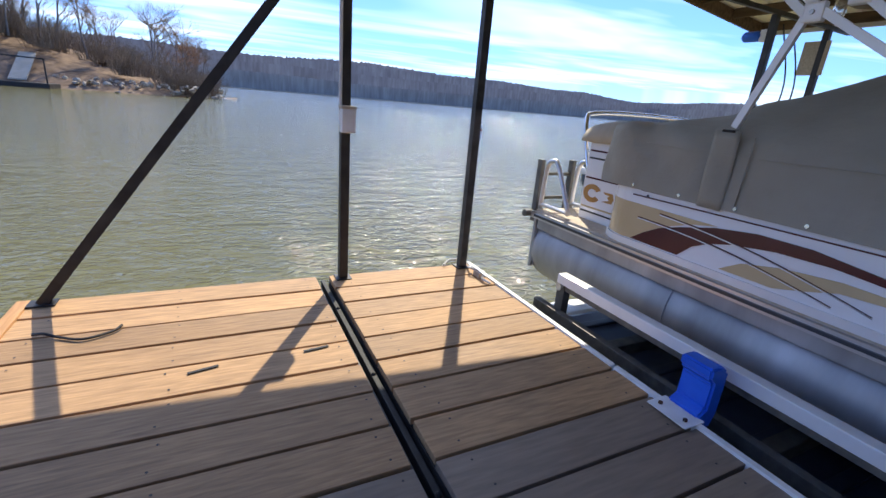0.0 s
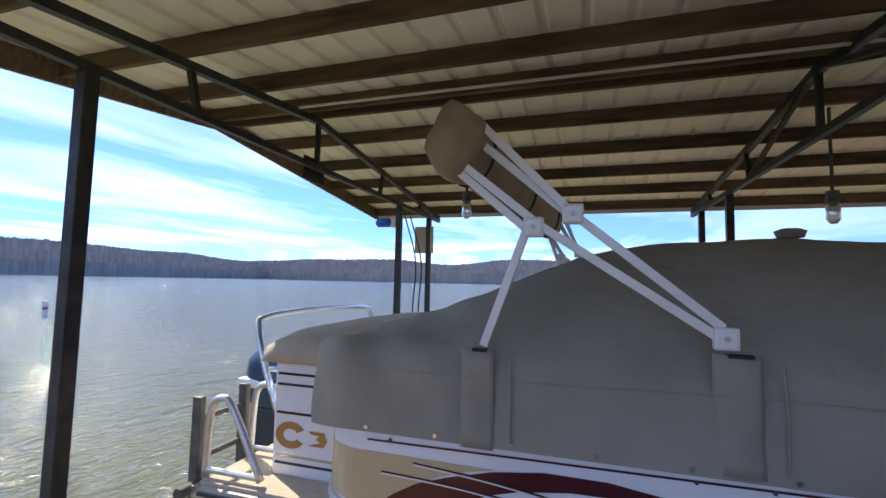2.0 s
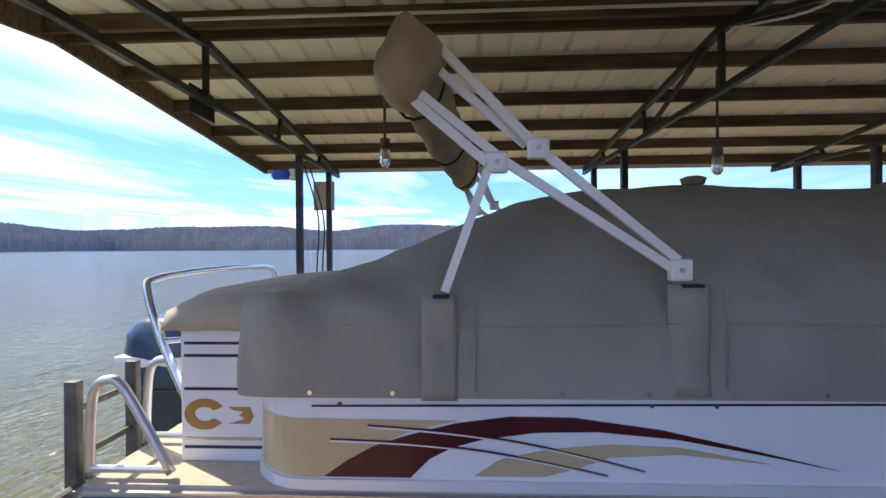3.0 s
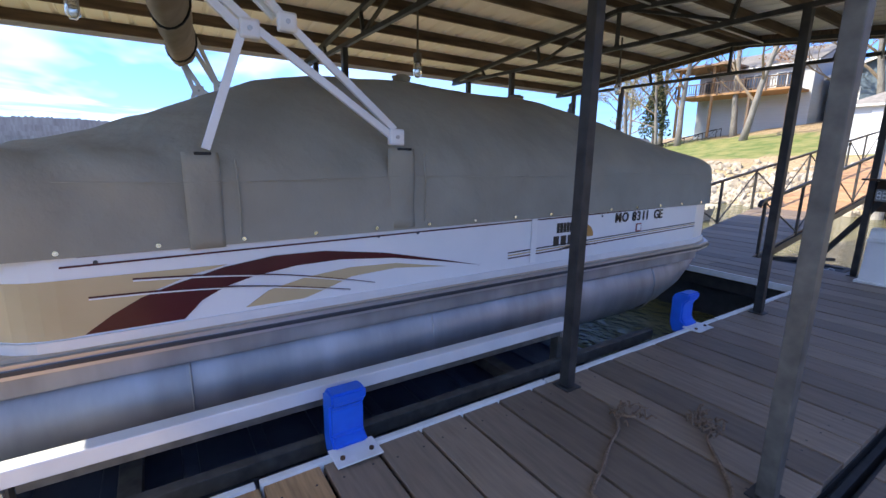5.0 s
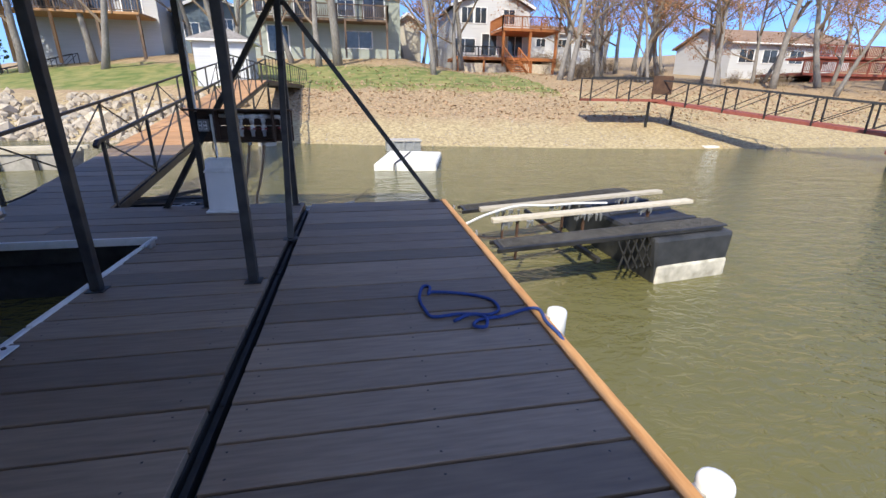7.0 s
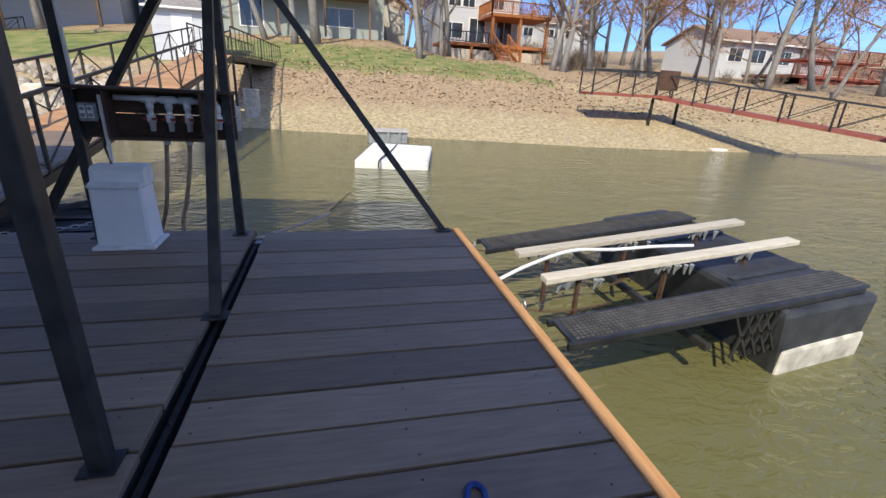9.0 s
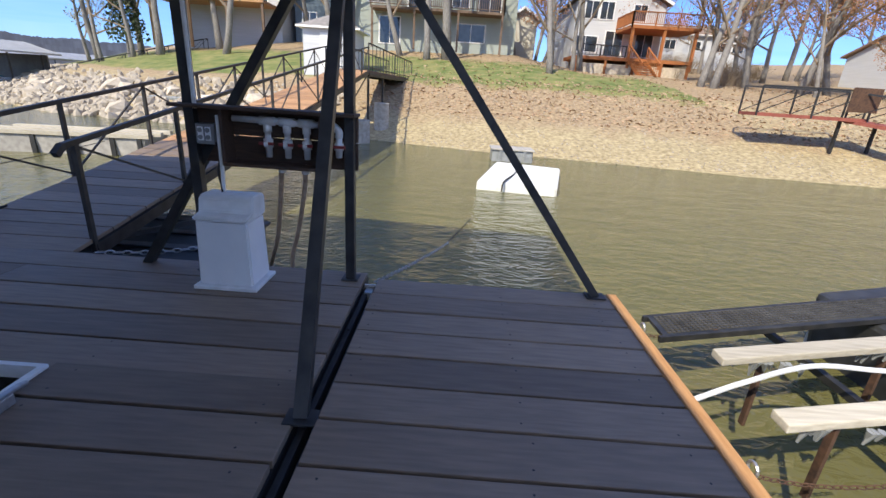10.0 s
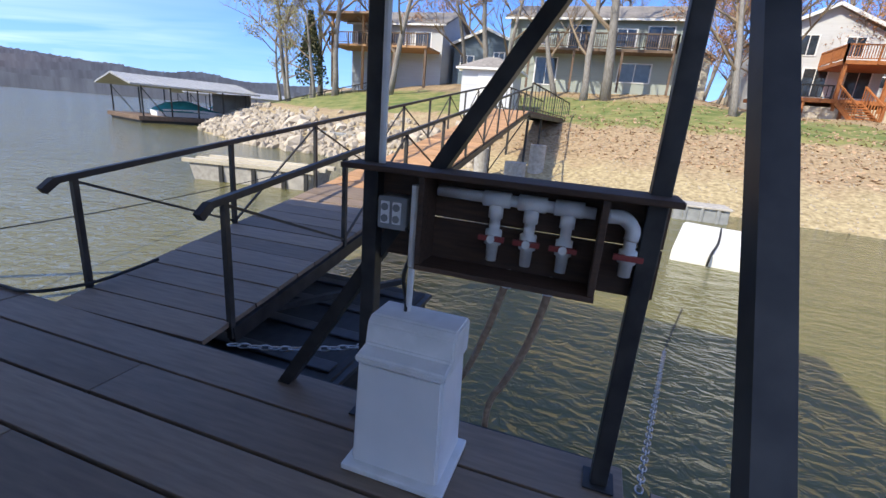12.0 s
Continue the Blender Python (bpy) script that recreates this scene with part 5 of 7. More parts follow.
chain("anchor_chain", (0.02, 0.1, -0.05), (0.56, 2.84, WATER), 0.02, 0.036, GALV, "galvanised anchor chain running down into the water")
chain("anchor_cable", (0.56, 2.84, WATER + 0.02), (0.9, 4.1, WATER + 0.02), 0.0, 0.02, RUBBER, "thin dark line at the end of the anchor chain")
hinge = thing("pivot_bolt", (0.0, 0.0, -0.1), "galvanised bolt hinge at the end of the deck seam", "hinge")
part("pin", tube([(-0.03, -0.04, -0.02), (0.05, -0.04, -0.02)], 0.014, 8), GALV, hinge)
part("bracket", box(-0.02, -0.12, -0.1, 0.035, 0.0, -0.035, 0.004), GALV, hinge)

# ---- gangway from the dock to the bank ----
G0, G1 = Vector((-3.06, 0.45, 0.0)), Vector((-3.55, 15.0, 1.93))
GW = 0.62
along = (G1 - G0).normalized()
across = along.cross(Vector((0, 0, 1))).normalized()
gang = thing("gangway", G0, "long plank gangway with dark pipe handrails up to the bank", "gangway")
tilt = Matrix((across, along, across.cross(along))).transposed().to_4x4()
pitch = 0.245
# one kind of board: roof shade coloured into the first 14, sunlight into the others
board = plank_mesh("board", GW * 2, pitch - 0.014, 0.036, PLANKSHADE)
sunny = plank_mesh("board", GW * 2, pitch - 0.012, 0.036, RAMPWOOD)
n = int((G1 - G0).length / pitch) + 1
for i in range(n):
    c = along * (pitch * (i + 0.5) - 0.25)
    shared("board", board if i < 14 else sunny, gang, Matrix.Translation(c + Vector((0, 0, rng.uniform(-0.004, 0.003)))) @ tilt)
for s in (-1, 1):
    a, b = G0 + across * s * GW, G1 + across * s * GW
    part("stringer", bar(a - Vector((0, 0, 0.10)), b - Vector((0, 0, 0.10)), 0.05, h=0.11), STEEL, gang)
    up = Vector((0, 0, 0.80))
    rail = part("handrail", bar(a + up - along * 0.12, b + up, 0.042), STEEL, gang)
    part("rail_end", bar(a + up - along * 0.12, a + up - along * 0.2 - Vector((0, 0, 0.05)), 0.05), STEEL, gang)
    posts = 11
    for k in range(posts):
        p = a.lerp(b, k / (posts - 1))
        part("rail_post", bar(p - Vector((0, 0, 0.12)), p + up, 0.038), STEEL, gang)
        if k < posts - 1:
            q = a.lerp(b, (k + 1) / (posts - 1))
            if k % 2 == 0:
                part("rail_brace", bar(p + up * 0.96, q + Vector((0, 0, 0.02)), 0.018), STEEL, gang)
            else:
                part("rail_brace", bar(p + Vector((0, 0, 0.02)), q + up * 0.96, 0.018), STEEL, gang)
gf = thing("gangway_float", (-2.5, 1.4, WATER), "black plastic float beside the foot of the gangway", "float")
part("shell", box(-3.3, 0.45, WATER - 0.2, -1.75, 2.3, -0.30, 0.05), RUBBER, gf)
part("rim", box(-3.34, 0.42, -0.37, -1.71, 2.34, -0.33, 0.012), BLACKPL, gf, "moulded rim")
for k in range(4):
    part("rib", box(-3.25, 0.62 + k * 0.45, -0.302, -1.8, 0.74 + k * 0.45, -0.275, 0.012), BLACKPL, gf)
part("angle_bar", bar((-2.9, 0.32, -0.12), (-2.0, 2.2, -0.2), 0.05), STEEL, gf, "dark steel angle bar")
single("mooring_cable", tube(curve([(-5.6, -0.05, 0.014), (-5.1, 0.0, 0.014), (-4.6, 0.06, 0.014), (-4.2, 0.14, 0.014), (-3.9, 0.16, 0.014), (-3.72, 0.28, 0.03), (-3.62, 0.5, 0.05), (-3.58, 0.9, 0.10)], 6), 0.013, 7), RUBBER, "black power cable crossing onto the gangway", "cable")
single("mooring_cable", tube(curve([(-5.7, 0.12, 0.01), (-6.3, 2.3, -0.13), (-7.0, 4.8, -0.22), (-7.6, 7.3, -0.24)], 6), 0.008, 6), RUBBER, "thin steel mooring cable running to the side float", "cable")
chain("mooring_chain", (-2.3, 0.3, -0.05), (-1.6, 0.75, -0.1), 0.03, 0.04, GALV, "short galvanised chain at the foot of the gangway")
landing = thing("landing", (-3.4, 15.0, 1.9), "dark steel footbridge with picket rails from gangway to lawn", "landing")
part("platform", slab([(-4.32, 15.0), (-2.92, 15.0), (-2.30, 25.0), (-3.70, 25.0)], 2, 1.84, 1.92), BROWNWOOD, landing)
for x0, x1, y0 in ((-2.92, -2.30, 15.0), (-4.32, -3.70, 15.0)):
    part("beam", bar((x0, y0, 1.77), (x1, 25.0, 1.77), 0.08, h=0.13), STEEL, landing)
    part("rail", bar((x0, y0, 2.86), (x1, 25.0, 2.80), 0.045), STEEL, landing)
    part("rail", bar((x0, y0, 2.02), (x1, 25.0, 2.00), 0.035), STEEL, landing)
    for i in range(17):
        f = i / 16
        x, y = x0 + (x1 - x0) * f, y0 + (25.0 - y0) * f
        part("picket", bar((x, y, 1.92), (x, y, 2.85 - 0.05 * f), 0.05 if i % 4 == 0 else 0.026), STEEL, landing)
for x, y in ((-2.95, 15.1), (-4.25, 15.1), (-2.8, 17.6), (-4.1, 17.6)):
    part("leg", bar((x, y, ground_z(x, y) - 0.2), (x, y, 1.84), 0.08), STEEL, landing)
part("cross_brace", bar((-4.25, 15.1, ground_z(-4.25, 15.1) + 0.2), (-2.95, 15.1, 1.8), 0.04), STEEL, landing)
for x, y, z0, z1, r in ((-4.4, 14.6, -0.75, 0.5, 0.26), (-2.55, 15.9, -0.4, 0.75, 0.30), (-2.95, 13.6, -0.8, 0.2, 0.36)):
    single("concrete_pier", tube([(x, y, z0), (x, y, z1 - 0.02), (x, y, z1)], [r, r, r - 0.02], 18), CONCRETE, "round weathered concrete pier under the landing", "pier", "concrete piers")

# ---- floats on the water ----
raft = thing("foam_raft", (2.05, 8.2, WATER), "white foam float block tied with a dark cord", "float")
out = [(1.08, 6.6), (2.78, 6.35), (3.44, 9.15), (1.74, 9.65)]
bm = slab(out, 2, WATER - 0.1, WATER + 0.20)
bmesh.ops.bevel(bm, geom=list(bm.edges), offset=0.03, segments=2, affect="EDGES")
part("block", bm, FOAM, raft)
part("cord", tube(curve([(1.62, 6.45, WATER + 0.02), (1.66, 6.5, WATER + 0.22), (2.0, 7.6, WATER + 0.215), (2.4, 9.2, WATER + 0.215)], 5), 0.02, 6), RUBBER, raft, "dark cord")
df = thing("dock_float", (2.1, 11.6, WATER), "grey ribbed plastic float drifting near the bank", "float")
part("shell", box(1.73, 11.2, WATER - 0.2, 3.02, 12.0, WATER + 0.36, 0.04), GREYBOX, df)
part("lid", box(1.69, 11.15, WATER + 0.345, 3.06, 12.05, WATER + 0.40, 0.012), CONCRETE, df, "pale moulded lid")
for x in (2.0, 2.38, 2.76):
    part("rib", box(x - 0.04, 11.16, WATER - 0.1, x + 0.04, 11.2, WATER + 0.34, 0.006), GREYBOX, df)
single("foam_scrap", box(15.2, 11.0, WATER - 0.05, 15.9, 11.3, WATER + 0.10, 0.03), FOAM, "small white foam scrap at the waterline", "float")
lf = thing("side_float", (-8.7, 8.1, WATER), "pale grey dock float carrying three bleached timber bunks", "float")
m = pose(-8.7, 8.1, 0, 0, 0, 10) @ Matrix.Diagonal((0.85, 0.85, 1, 1))
bm = box(-1.95, -0.75, WATER - 0.2, 1.95, 0.75, WATER + 0.42, 0.04)
for v in bm.verts:
    if v.co.z < WATER + 0.1:
        v.co.x *= 0.93
        v.co.y *= 0.9
bmesh.ops.transform(bm, matrix=m, verts=bm.verts)
part("float_body", bm, CONCRETE, lf)
for y in (-0.72, -0.1, 0.55):
    bm = box(-2.15, y - 0.09, WATER + 0.43, 2.15, y + 0.09, WATER + 0.53, 0.01); bmesh.ops.transform(bm, matrix=m, verts=bm.verts)
    part("bunk", bm, GREYWOOD, lf)
for x in (-0.9, 0.15, 1.1, 1.8):
    bm = box(x - 0.06, -0.79, WATER - 0.1, x + 0.06, -0.735, WATER + 0.42); bmesh.ops.transform(bm, matrix=m, verts=bm.verts)
    part("strap", bm, RUBBER, lf)
single("dock_float", box(-14.5, 19.3, WATER - 0.1, -11.8, 20.6, WATER + 0.9, 0.05), GREYBOX, "old grey float stranded on the rocks", "float")
buoy = thing("marker_buoy", (-15.9, -33.3, WATER), "white and orange marker buoy leaning in the lake", "buoy")
part("body", tube([(-15.9, -33.3, WATER - 0.2), (-15.85, -33.3, WATER + 0.85)], 0.13, 12), WHITEPL, buoy)
part("band", tube([(-15.875, -33.3, WATER + 0.4), (-15.868, -33.3, WATER + 0.55)], 0.135, 12), REDVALVE, buoy)

# ---- watercraft lift beside the deck ----
pl = thing("watercraft_lift", (3.4, -0.9, WATER), "small watercraft lift with black floats, timber bunks and grating walks", "watercraft lift")


def slant(x, y=-1.98):
    """The lift stands askew, its far side turned more than its near one."""
    return (0.15 + 0.085 * (y + 1.98)) * (x - 2.0)


def lbox(x0, y0, z0, x1, y1, z1, bevel=0.0):
    bm = box(x0, y0, z0, x1, y1, z1, bevel)
    for v in bm.verts:
        v.co.y += slant(v.co.x, v.co.y)
    return bm


for y in (-1.98, -0.44):
    g = part("grating_walk", lbox(1.98, y, -0.055, 4.9, y + 0.26, -0.03, 0.005), BLACKPL, pl, "black plastic grating walk")
    bm = bmesh.new()
    for i in range(82):
        for j in range(8):
            xx, yy = 2.02 + i * 0.035, y + 0.02 + j * 0.03
            box(xx, yy + slant(xx, yy), -0.032, xx + 0.024, yy + 0.012 + slant(xx, yy), -0.021, 0, bm)
    tagged(part("grating_studs", bm, WORN, g), kind="stuff")
    part("walk_frame", lbox(1.95, y - 0.02, -0.075, 4.8, y + 0.01, -0.032, 0.004), STEEL, pl)
    part("walk_frame", lbox(1.95, y + 0.25, -0.075, 4.8, y + 0.28, -0.032, 0.004), STEEL, pl)
for y in (-1.36, -0.86):
    part("bunk", lbox(2.08, y - 0.055, 0.05, 5.0, y + 0.055, 0.095, 0.008), GREYWOOD, pl, "bleached timber bunk")
    for x in (2.4, 3.3, 4.3):
        part("bunk_bracket", lbox(x - 0.012, y - 0.02, -0.42, x + 0.012, y + 0.02, 0.05, 0.003), RUST, pl, "rusty bracket")
        bm = bmesh.new()
        for k in range(9):
            p = Vector((x + rng.uniform(-0.2, 0.2), y + slant(x, y) - 0.06, 0.05))
            tube([p, p + Vector((rng.uniform(-0.02, 0.02), 0.01, -rng.uniform(0.04, 0.1)))], [0.02, 0.006], 5, bm)
        tagged(part("torn_carpet", bm, GREYBOX, pl, "torn grey carpet"), kind="stuff")
for x in (2.0, 3.1, 4.2):
    part("cross_tube", lbox(x, -2.0, -0.30, x + 0.05, 0.0, -0.25, 0.004), STEEL, pl)
bm = lbox(3.8, -2.04, WATER - 0.3, 4.95, 0.06, -0.085, 0.05)
for v in bm.verts:
    if v.co.z < -0.3:
        v.co.x += 0.10 if v.co.x < 4.3 else -0.07
lf2 = part("float", bm, BLACKPL, pl, "slate-black plastic float")
part("scum_band", lbox(3.875, -2.055, WATER - 0.06, 4.903, 0.075, WATER + 0.21, 0.03), SCUM, lf2, "dried pale scum band")
for y in (-1.55, -1.15, -0.75):
    part("float_rib", lbox(3.86, y - 0.03, -0.09, 4.9, y + 0.03, -0.062, 0.012), BLACKPL, lf2)
bm = bmesh.new()
for k in range(6):
    for s in (-1, 1):
        a = 3.42 + 0.1 * k
        bar((a - 0.07 * s, -1.99 + slant(a), -0.08), (a + 0.07 * s + 0.05, -1.99 + slant(a), -0.42), 0.016, bm)
tagged(part("lattice", bm, STEEL, lf2, "dark lattice beside the float"), kind="stuff")
single("pvc_hose", tube(curve([(1.84, -1.1, -0.03), (2.1, -1.05, 0.06), (2.5, -0.95, 0.125), (2.9, -0.93, 0.115), (3.3, -0.93, 0.13), (3.7, -0.9, 0.115)], 6), 0.014, 8), PVC, "white flexible hose lying over the bunks", "hose")
for p, q in (((1.84, -1.56, -0.03), (2.5, -1.55, -0.03)), ((1.84, -0.45, -0.03), (2.4, -0.32, -0.03)), ((2.6, -1.35, 0.0), (3.3, -0.9, 0.02))):
    chain("rusty_chain", p, q, 0.04, 0.022, RUST, "rusty chain tying the lift to the dock")
for y in (-1.56, -0.42):
    t = thing("eye_bolt", (1.84, y, -0.03), "galvanised eye bolt in the deck edge", "bolt", "eye bolts")
    part("ring", tube([(1.85, y + 0.03 * math.cos(a), 0.03 * math.sin(a)) for a in [2 * math.pi * k / 12 for k in range(13)]], 0.007, 6), GALV, t)

# ---- houses above the bank ----


def window(parent, x, y, z, w, h, panes=2, facing="y"):
    f = part("window", box(x - w / 2 - 0.08, y - 0.05, z - 0.08, x + w / 2 + 0.08, y + 0.02, z + h + 0.08, 0.01), TRIMW, parent, "white framed window")
    for i in range(panes):
        a = x - w / 2 + w * i / panes
        part("pane", box(a + 0.03, y - 0.06, z, a + w / panes - 0.03, y - 0.045, z + h), PANE, f)
    return f


def gable(x0, x1, y0, y1, z, over, rise, ridge_along, parent, material):
    """A roof of two slopes with thickness."""
    bm = bmesh.new()
    t = 0.18
    if ridge_along == "x":
        ym = (y0 + y1) / 2
        out = [(y0 - over, z), (ym, z + rise), (y1 + over, z), (y1 + over, z + t), (ym, z + rise + t), (y0 - over, z + t)]
        bm = slab(out, 0, x0 - over, x1 + over, bm)
    else:
        xm = (x0 + x1) / 2
        out = [(x0 - over, z), (xm, z + rise), (x1 + over, z), (x1 + over, z + t), (xm, z + rise + t), (x0 - over, z + t)]
        bm = slab(out, 1, y0 - over, y1 + over, bm)
    return part("roof", bm, material, parent)


def railing(parent, p, q, h, material, spacing=0.16, posts=1.8):
    p, q = Vector(p), Vector(q)
    n = max(2, int((q - p).length / spacing))
    up = Vector((0, 0, h))
    part("railing", bar(p + up, q + up, 0.09), material, parent)
    part("railing", bar(p + up * 0.12, q + up * 0.12, 0.06), material, parent)
    bm = bmesh.new()
    for i in range(n + 1):
        c = p.lerp(q, i / n)
        bar(c + up * 0.1, c + up, 0.045, bm)
    tagged(part("picket_infill", bm, material, parent), kind="stuff")
    k = max(1, int((q - p).length / posts))
    for i in range(k + 1):
        c = p.lerp(q, i / k)
        part("post", bar(c - Vector((0, 0, 0.2)), c + up * 1.05, 0.11), material, parent)


def house(x0, x1, y0, y1, z0, z1, siding, roofing, rise, ridge, label, gable_mat=None):
    h = thing("house", ((x0 + x1) / 2, (y0 + y1) / 2, z0), label, "house", "lakeside houses")
    part("wall", box(x0, y0, z0 - 3.0, x1, y1, z1), siding, h)
    if ridge == "y":
        part("gable_wall", slab([(x0, z1), (x1, z1), ((x0 + x1) / 2, z1 + rise)], 1, y0 + 0.004, y1 - 0.004), siding, h)
        part("barge_board", bar((x0 - 0.4, y0 - 0.45, z1 + 0.06), ((x0 + x1) / 2, y0 - 0.45, z1 + rise + 0.06), 0.06, h=0.24), TRIMW, h)
        part("barge_board", bar((x1 + 0.4, y0 - 0.45, z1 + 0.06), ((x0 + x1) / 2, y0 - 0.45, z1 + rise + 0.06), 0.06, h=0.24), TRIMW, h)
    else:
        part("gable_wall", slab([(y0, z1), (y1, z1), ((y0 + y1) / 2, z1 + rise)], 0, x0 + 0.004, x1 - 0.004), siding, h)
        part("gutter", box(x0 - 0.4, y0 - 0.5, z1 - 0.06, x1 + 0.4, y0 - 0.4, z1 + 0.1, 0.02), TRIMW, h)
    gable(x0, x1, y0, y1, z1, 0.4, rise, ridge, h, roofing)
    return h


# grey-green two-storey house
h = house(-8.9, 4.9, 38.0, 47.0, 4.75, 9.7, SIDE_GREEN, SHINGLE, 1.9, "x", "grey-green two-storey house with a timber balcony")
for x, z, w, hh in ((-6.6, 7.95, 1.6, 1.3), (-3.2, 7.6, 1.8, 1.7), (0.2, 7.9, 1.4, 1.2), (2.6, 7.6, 1.8, 1.7), (1.2, 5.35, 2.3, 1.3), (-5.6, 4.9, 1.7, 2.0)):
    window(h, x, 38.0, z, w, hh)
part("balcony", box(-6.9, 36.3, 7.25, 3.7, 38.0, 7.45, 0.02), BROWNWOOD, h)
railing(h, (-6.9, 36.3, 7.45), (3.7, 36.3, 7.45), 1.05, BROWNWOOD)
railing(h, (3.7, 36.3, 7.45), (3.7, 38.0, 7.45), 1.05, BROWNWOOD)
for x in (-6.8, -3.4, 0.1, 3.6):
    part("post", bar((x, 36.4, 4.4), (x, 36.4, 7.25), 0.16), BROWNWOOD, h)
# white gabled house with orange decks
h = house(10.8, 18.9, 43.0, 52.0, 5.2, 9.9, SIDE_WHITE, SHINGLE, 2.1, "y", "white gabled house with orange timber decks")
for x, z, w, hh in ((12.2, 8.5, 1.2, 1.4), (13.6, 8.5, 1.2, 1.4), (16.6, 8.5, 1.2, 1.3), (12.0, 5.7, 2.2, 1.3), (14.6, 5.5, 1.6, 2.0), (17.4, 5.5, 1.6, 2.0)):
    window(h, x, 43.0, z, w, hh)
deck = thing("timber_deck", (16.3, 40.5, 4.3), "orange-stained timber deck on two levels with stairs", "deck")
part("lower_deck", box(10.2, 38.8, 4.72, 20.3, 43.0, 5.0, 0.02), ORANGEWOOD, deck)
part("upper_deck", box(14.7, 38.9, 7.35, 20.5, 43.0, 7.62, 0.02), ORANGEWOOD, deck)
railing(deck, (14.7, 38.9, 7.62), (20.5, 38.9, 7.62), 1.0, ORANGEWOOD)
railing(deck, (14.7, 38.9, 7.62), (14.7, 43.0, 7.62), 1.0, ORANGEWOOD)
railing(deck, (10.3, 39.0, 5.0), (14.6, 39.0, 5.0), 0.9, STEEL, 0.3)
part("deck_base", box(10.6, 39.0, 2.6, 20.0, 39.3, 4.45, 0.03), STONE, deck, "pale stone base wall")
for x in (14.9, 17.6, 20.3):
    part("post", bar((x, 39.1, 4.2), (x, 39.1, 7.4), 0.22), ORANGEWOOD, deck)
for x in (10.5, 13.0, 15.4, 17.8, 20.1):
    part("post", bar((x, 38.9, 3.0), (x, 38.9, 4.75), 0.18), ORANGEWOOD, deck)
for i in range(7):
    part("stair_tread", box(14.95 + i * 0.06, 38.75 - i * 0.28, 4.75 - i * 0.19, 16.3 + i * 0.06, 38.45 - i * 0.28, 4.82 - i * 0.19), ORANGEWOOD, deck)
for x in (14.9, 16.35):
    part("stair_rail", bar((x, 38.75, 5.9), (x + 0.45, 36.7, 4.5), 0.1), ORANGEWOOD, deck)
    part("stringer", bar((x, 38.75, 4.75), (x + 0.45, 36.7, 3.35), 0.06, h=0.28), ORANGEWOOD, deck)
    bm = bmesh.new()
    for i in range(9):
        f = i / 8
        c = Vector((x, 38.75, 4.75)).lerp(Vector((x + 0.45, 36.7, 3.35)), f)
        bar(c, c + Vector((0, 0, 1.1)), 0.05, bm)
    tagged(part("picket_infill", bm, ORANGEWOOD, deck), kind="stuff")
# slate-blue house and tan house beyond
h = house(-15.6, -9.0, 44.0, 52.0, 5.6, 8.5, SIDE_BLUE, SHINGLE, 1.5, "y", "slate-blue house behind the trees")
window(h, -14.2, 44.0, 6.3, 1.3, 1.3); window(h, -11.0, 44.0, 6.9, 1.0, 1.1)
h = house(-26.0, -16.2, 42.0, 51.0, 6.1, 9.9, SIDE_GREY, SHINGLE, 2.0, "x", "grey house with a dark timber deck and stairs")
for x in (-24.6, -20.9, -18.2):
    window(h, x, 42.0, 7.6, 1.6, 1.7)
part("porch_deck", box(-26.5, 38.6, 7.4, -16.4, 42.0, 7.6, 0.02), RAMPWOOD, h)
railing(h, (-26.5, 38.6, 7.6), (-16.4, 38.6, 7.6), 1.0, BROWNWOOD, 0.22)
for x in (-26.3, -23.0, -19.7, -16.6):
    part("post", bar((x, 38.8, 3.6), (x, 38.8, 10.2 if x < -20 else 7.4), 0.2), RAMPWOOD if x < -20 else BROWNWOOD, h)
part("porch_roof", box(-27.0, 38.2, 10.1, -21.5, 42.0, 10.3, 0.02), SHINGLEB, h)
house(5.4, 8.4, 50.0, 58.0, 6.4, 8.9, SIDE_TAN, SHINGLE, 1.2, "y", "cream house between the larger houses")
# low red-decked house
h = house(41.0, 57.0, 40.0, 49.0, 4.6, 7.2, SIDE_WHITE, SHINGLEB, 1.8, "x", "low cream house with brown roof and red decks")
for x in (43, 46, 49.5, 53):
    window(h, x, 40.0, 5.3, 1.8, 1.3)
deck = thing("timber_deck", (48, 33.5, 2.0), "red-stained timber deck with railing beside the low house", "deck")
part("platform", box(41.5, 31.5, 3.6, 54.5, 37.0, 3.85, 0.02), REDWOOD, deck)
part("skirt", box(43.0, 31.7, 1.5, 54.0, 31.8, 3.6), REDWOOD, deck)
railing(deck, (41.5, 31.5, 3.85), (54.5, 31.5, 3.85), 1.0, REDWOOD, 0.2)
part("upper_platform", box(45, 33.5, 5.3, 54.5, 37.0, 5.5, 0.02), REDWOOD, deck)
railing(deck, (45, 33.5, 5.5), (54.5, 33.5, 5.5), 1.0, REDWOOD, 0.2)
for x in (43, 47, 51, 54):
    part("post", bar((x, 31.7, 1.0), (x, 31.7, 3.6), 0.2), REDWOOD, deck)
h = house(27.0, 41.0, 66.0, 74.0, 8.2, 10.8, SIDE_WHITE, SHINGLEB, 1.5, "x", "long low white house far behind the trees")
for x in (29.5, 33.0, 36.5, 39.0):
    window(h, x, 66.0, 8.9, 1.5, 1.1)
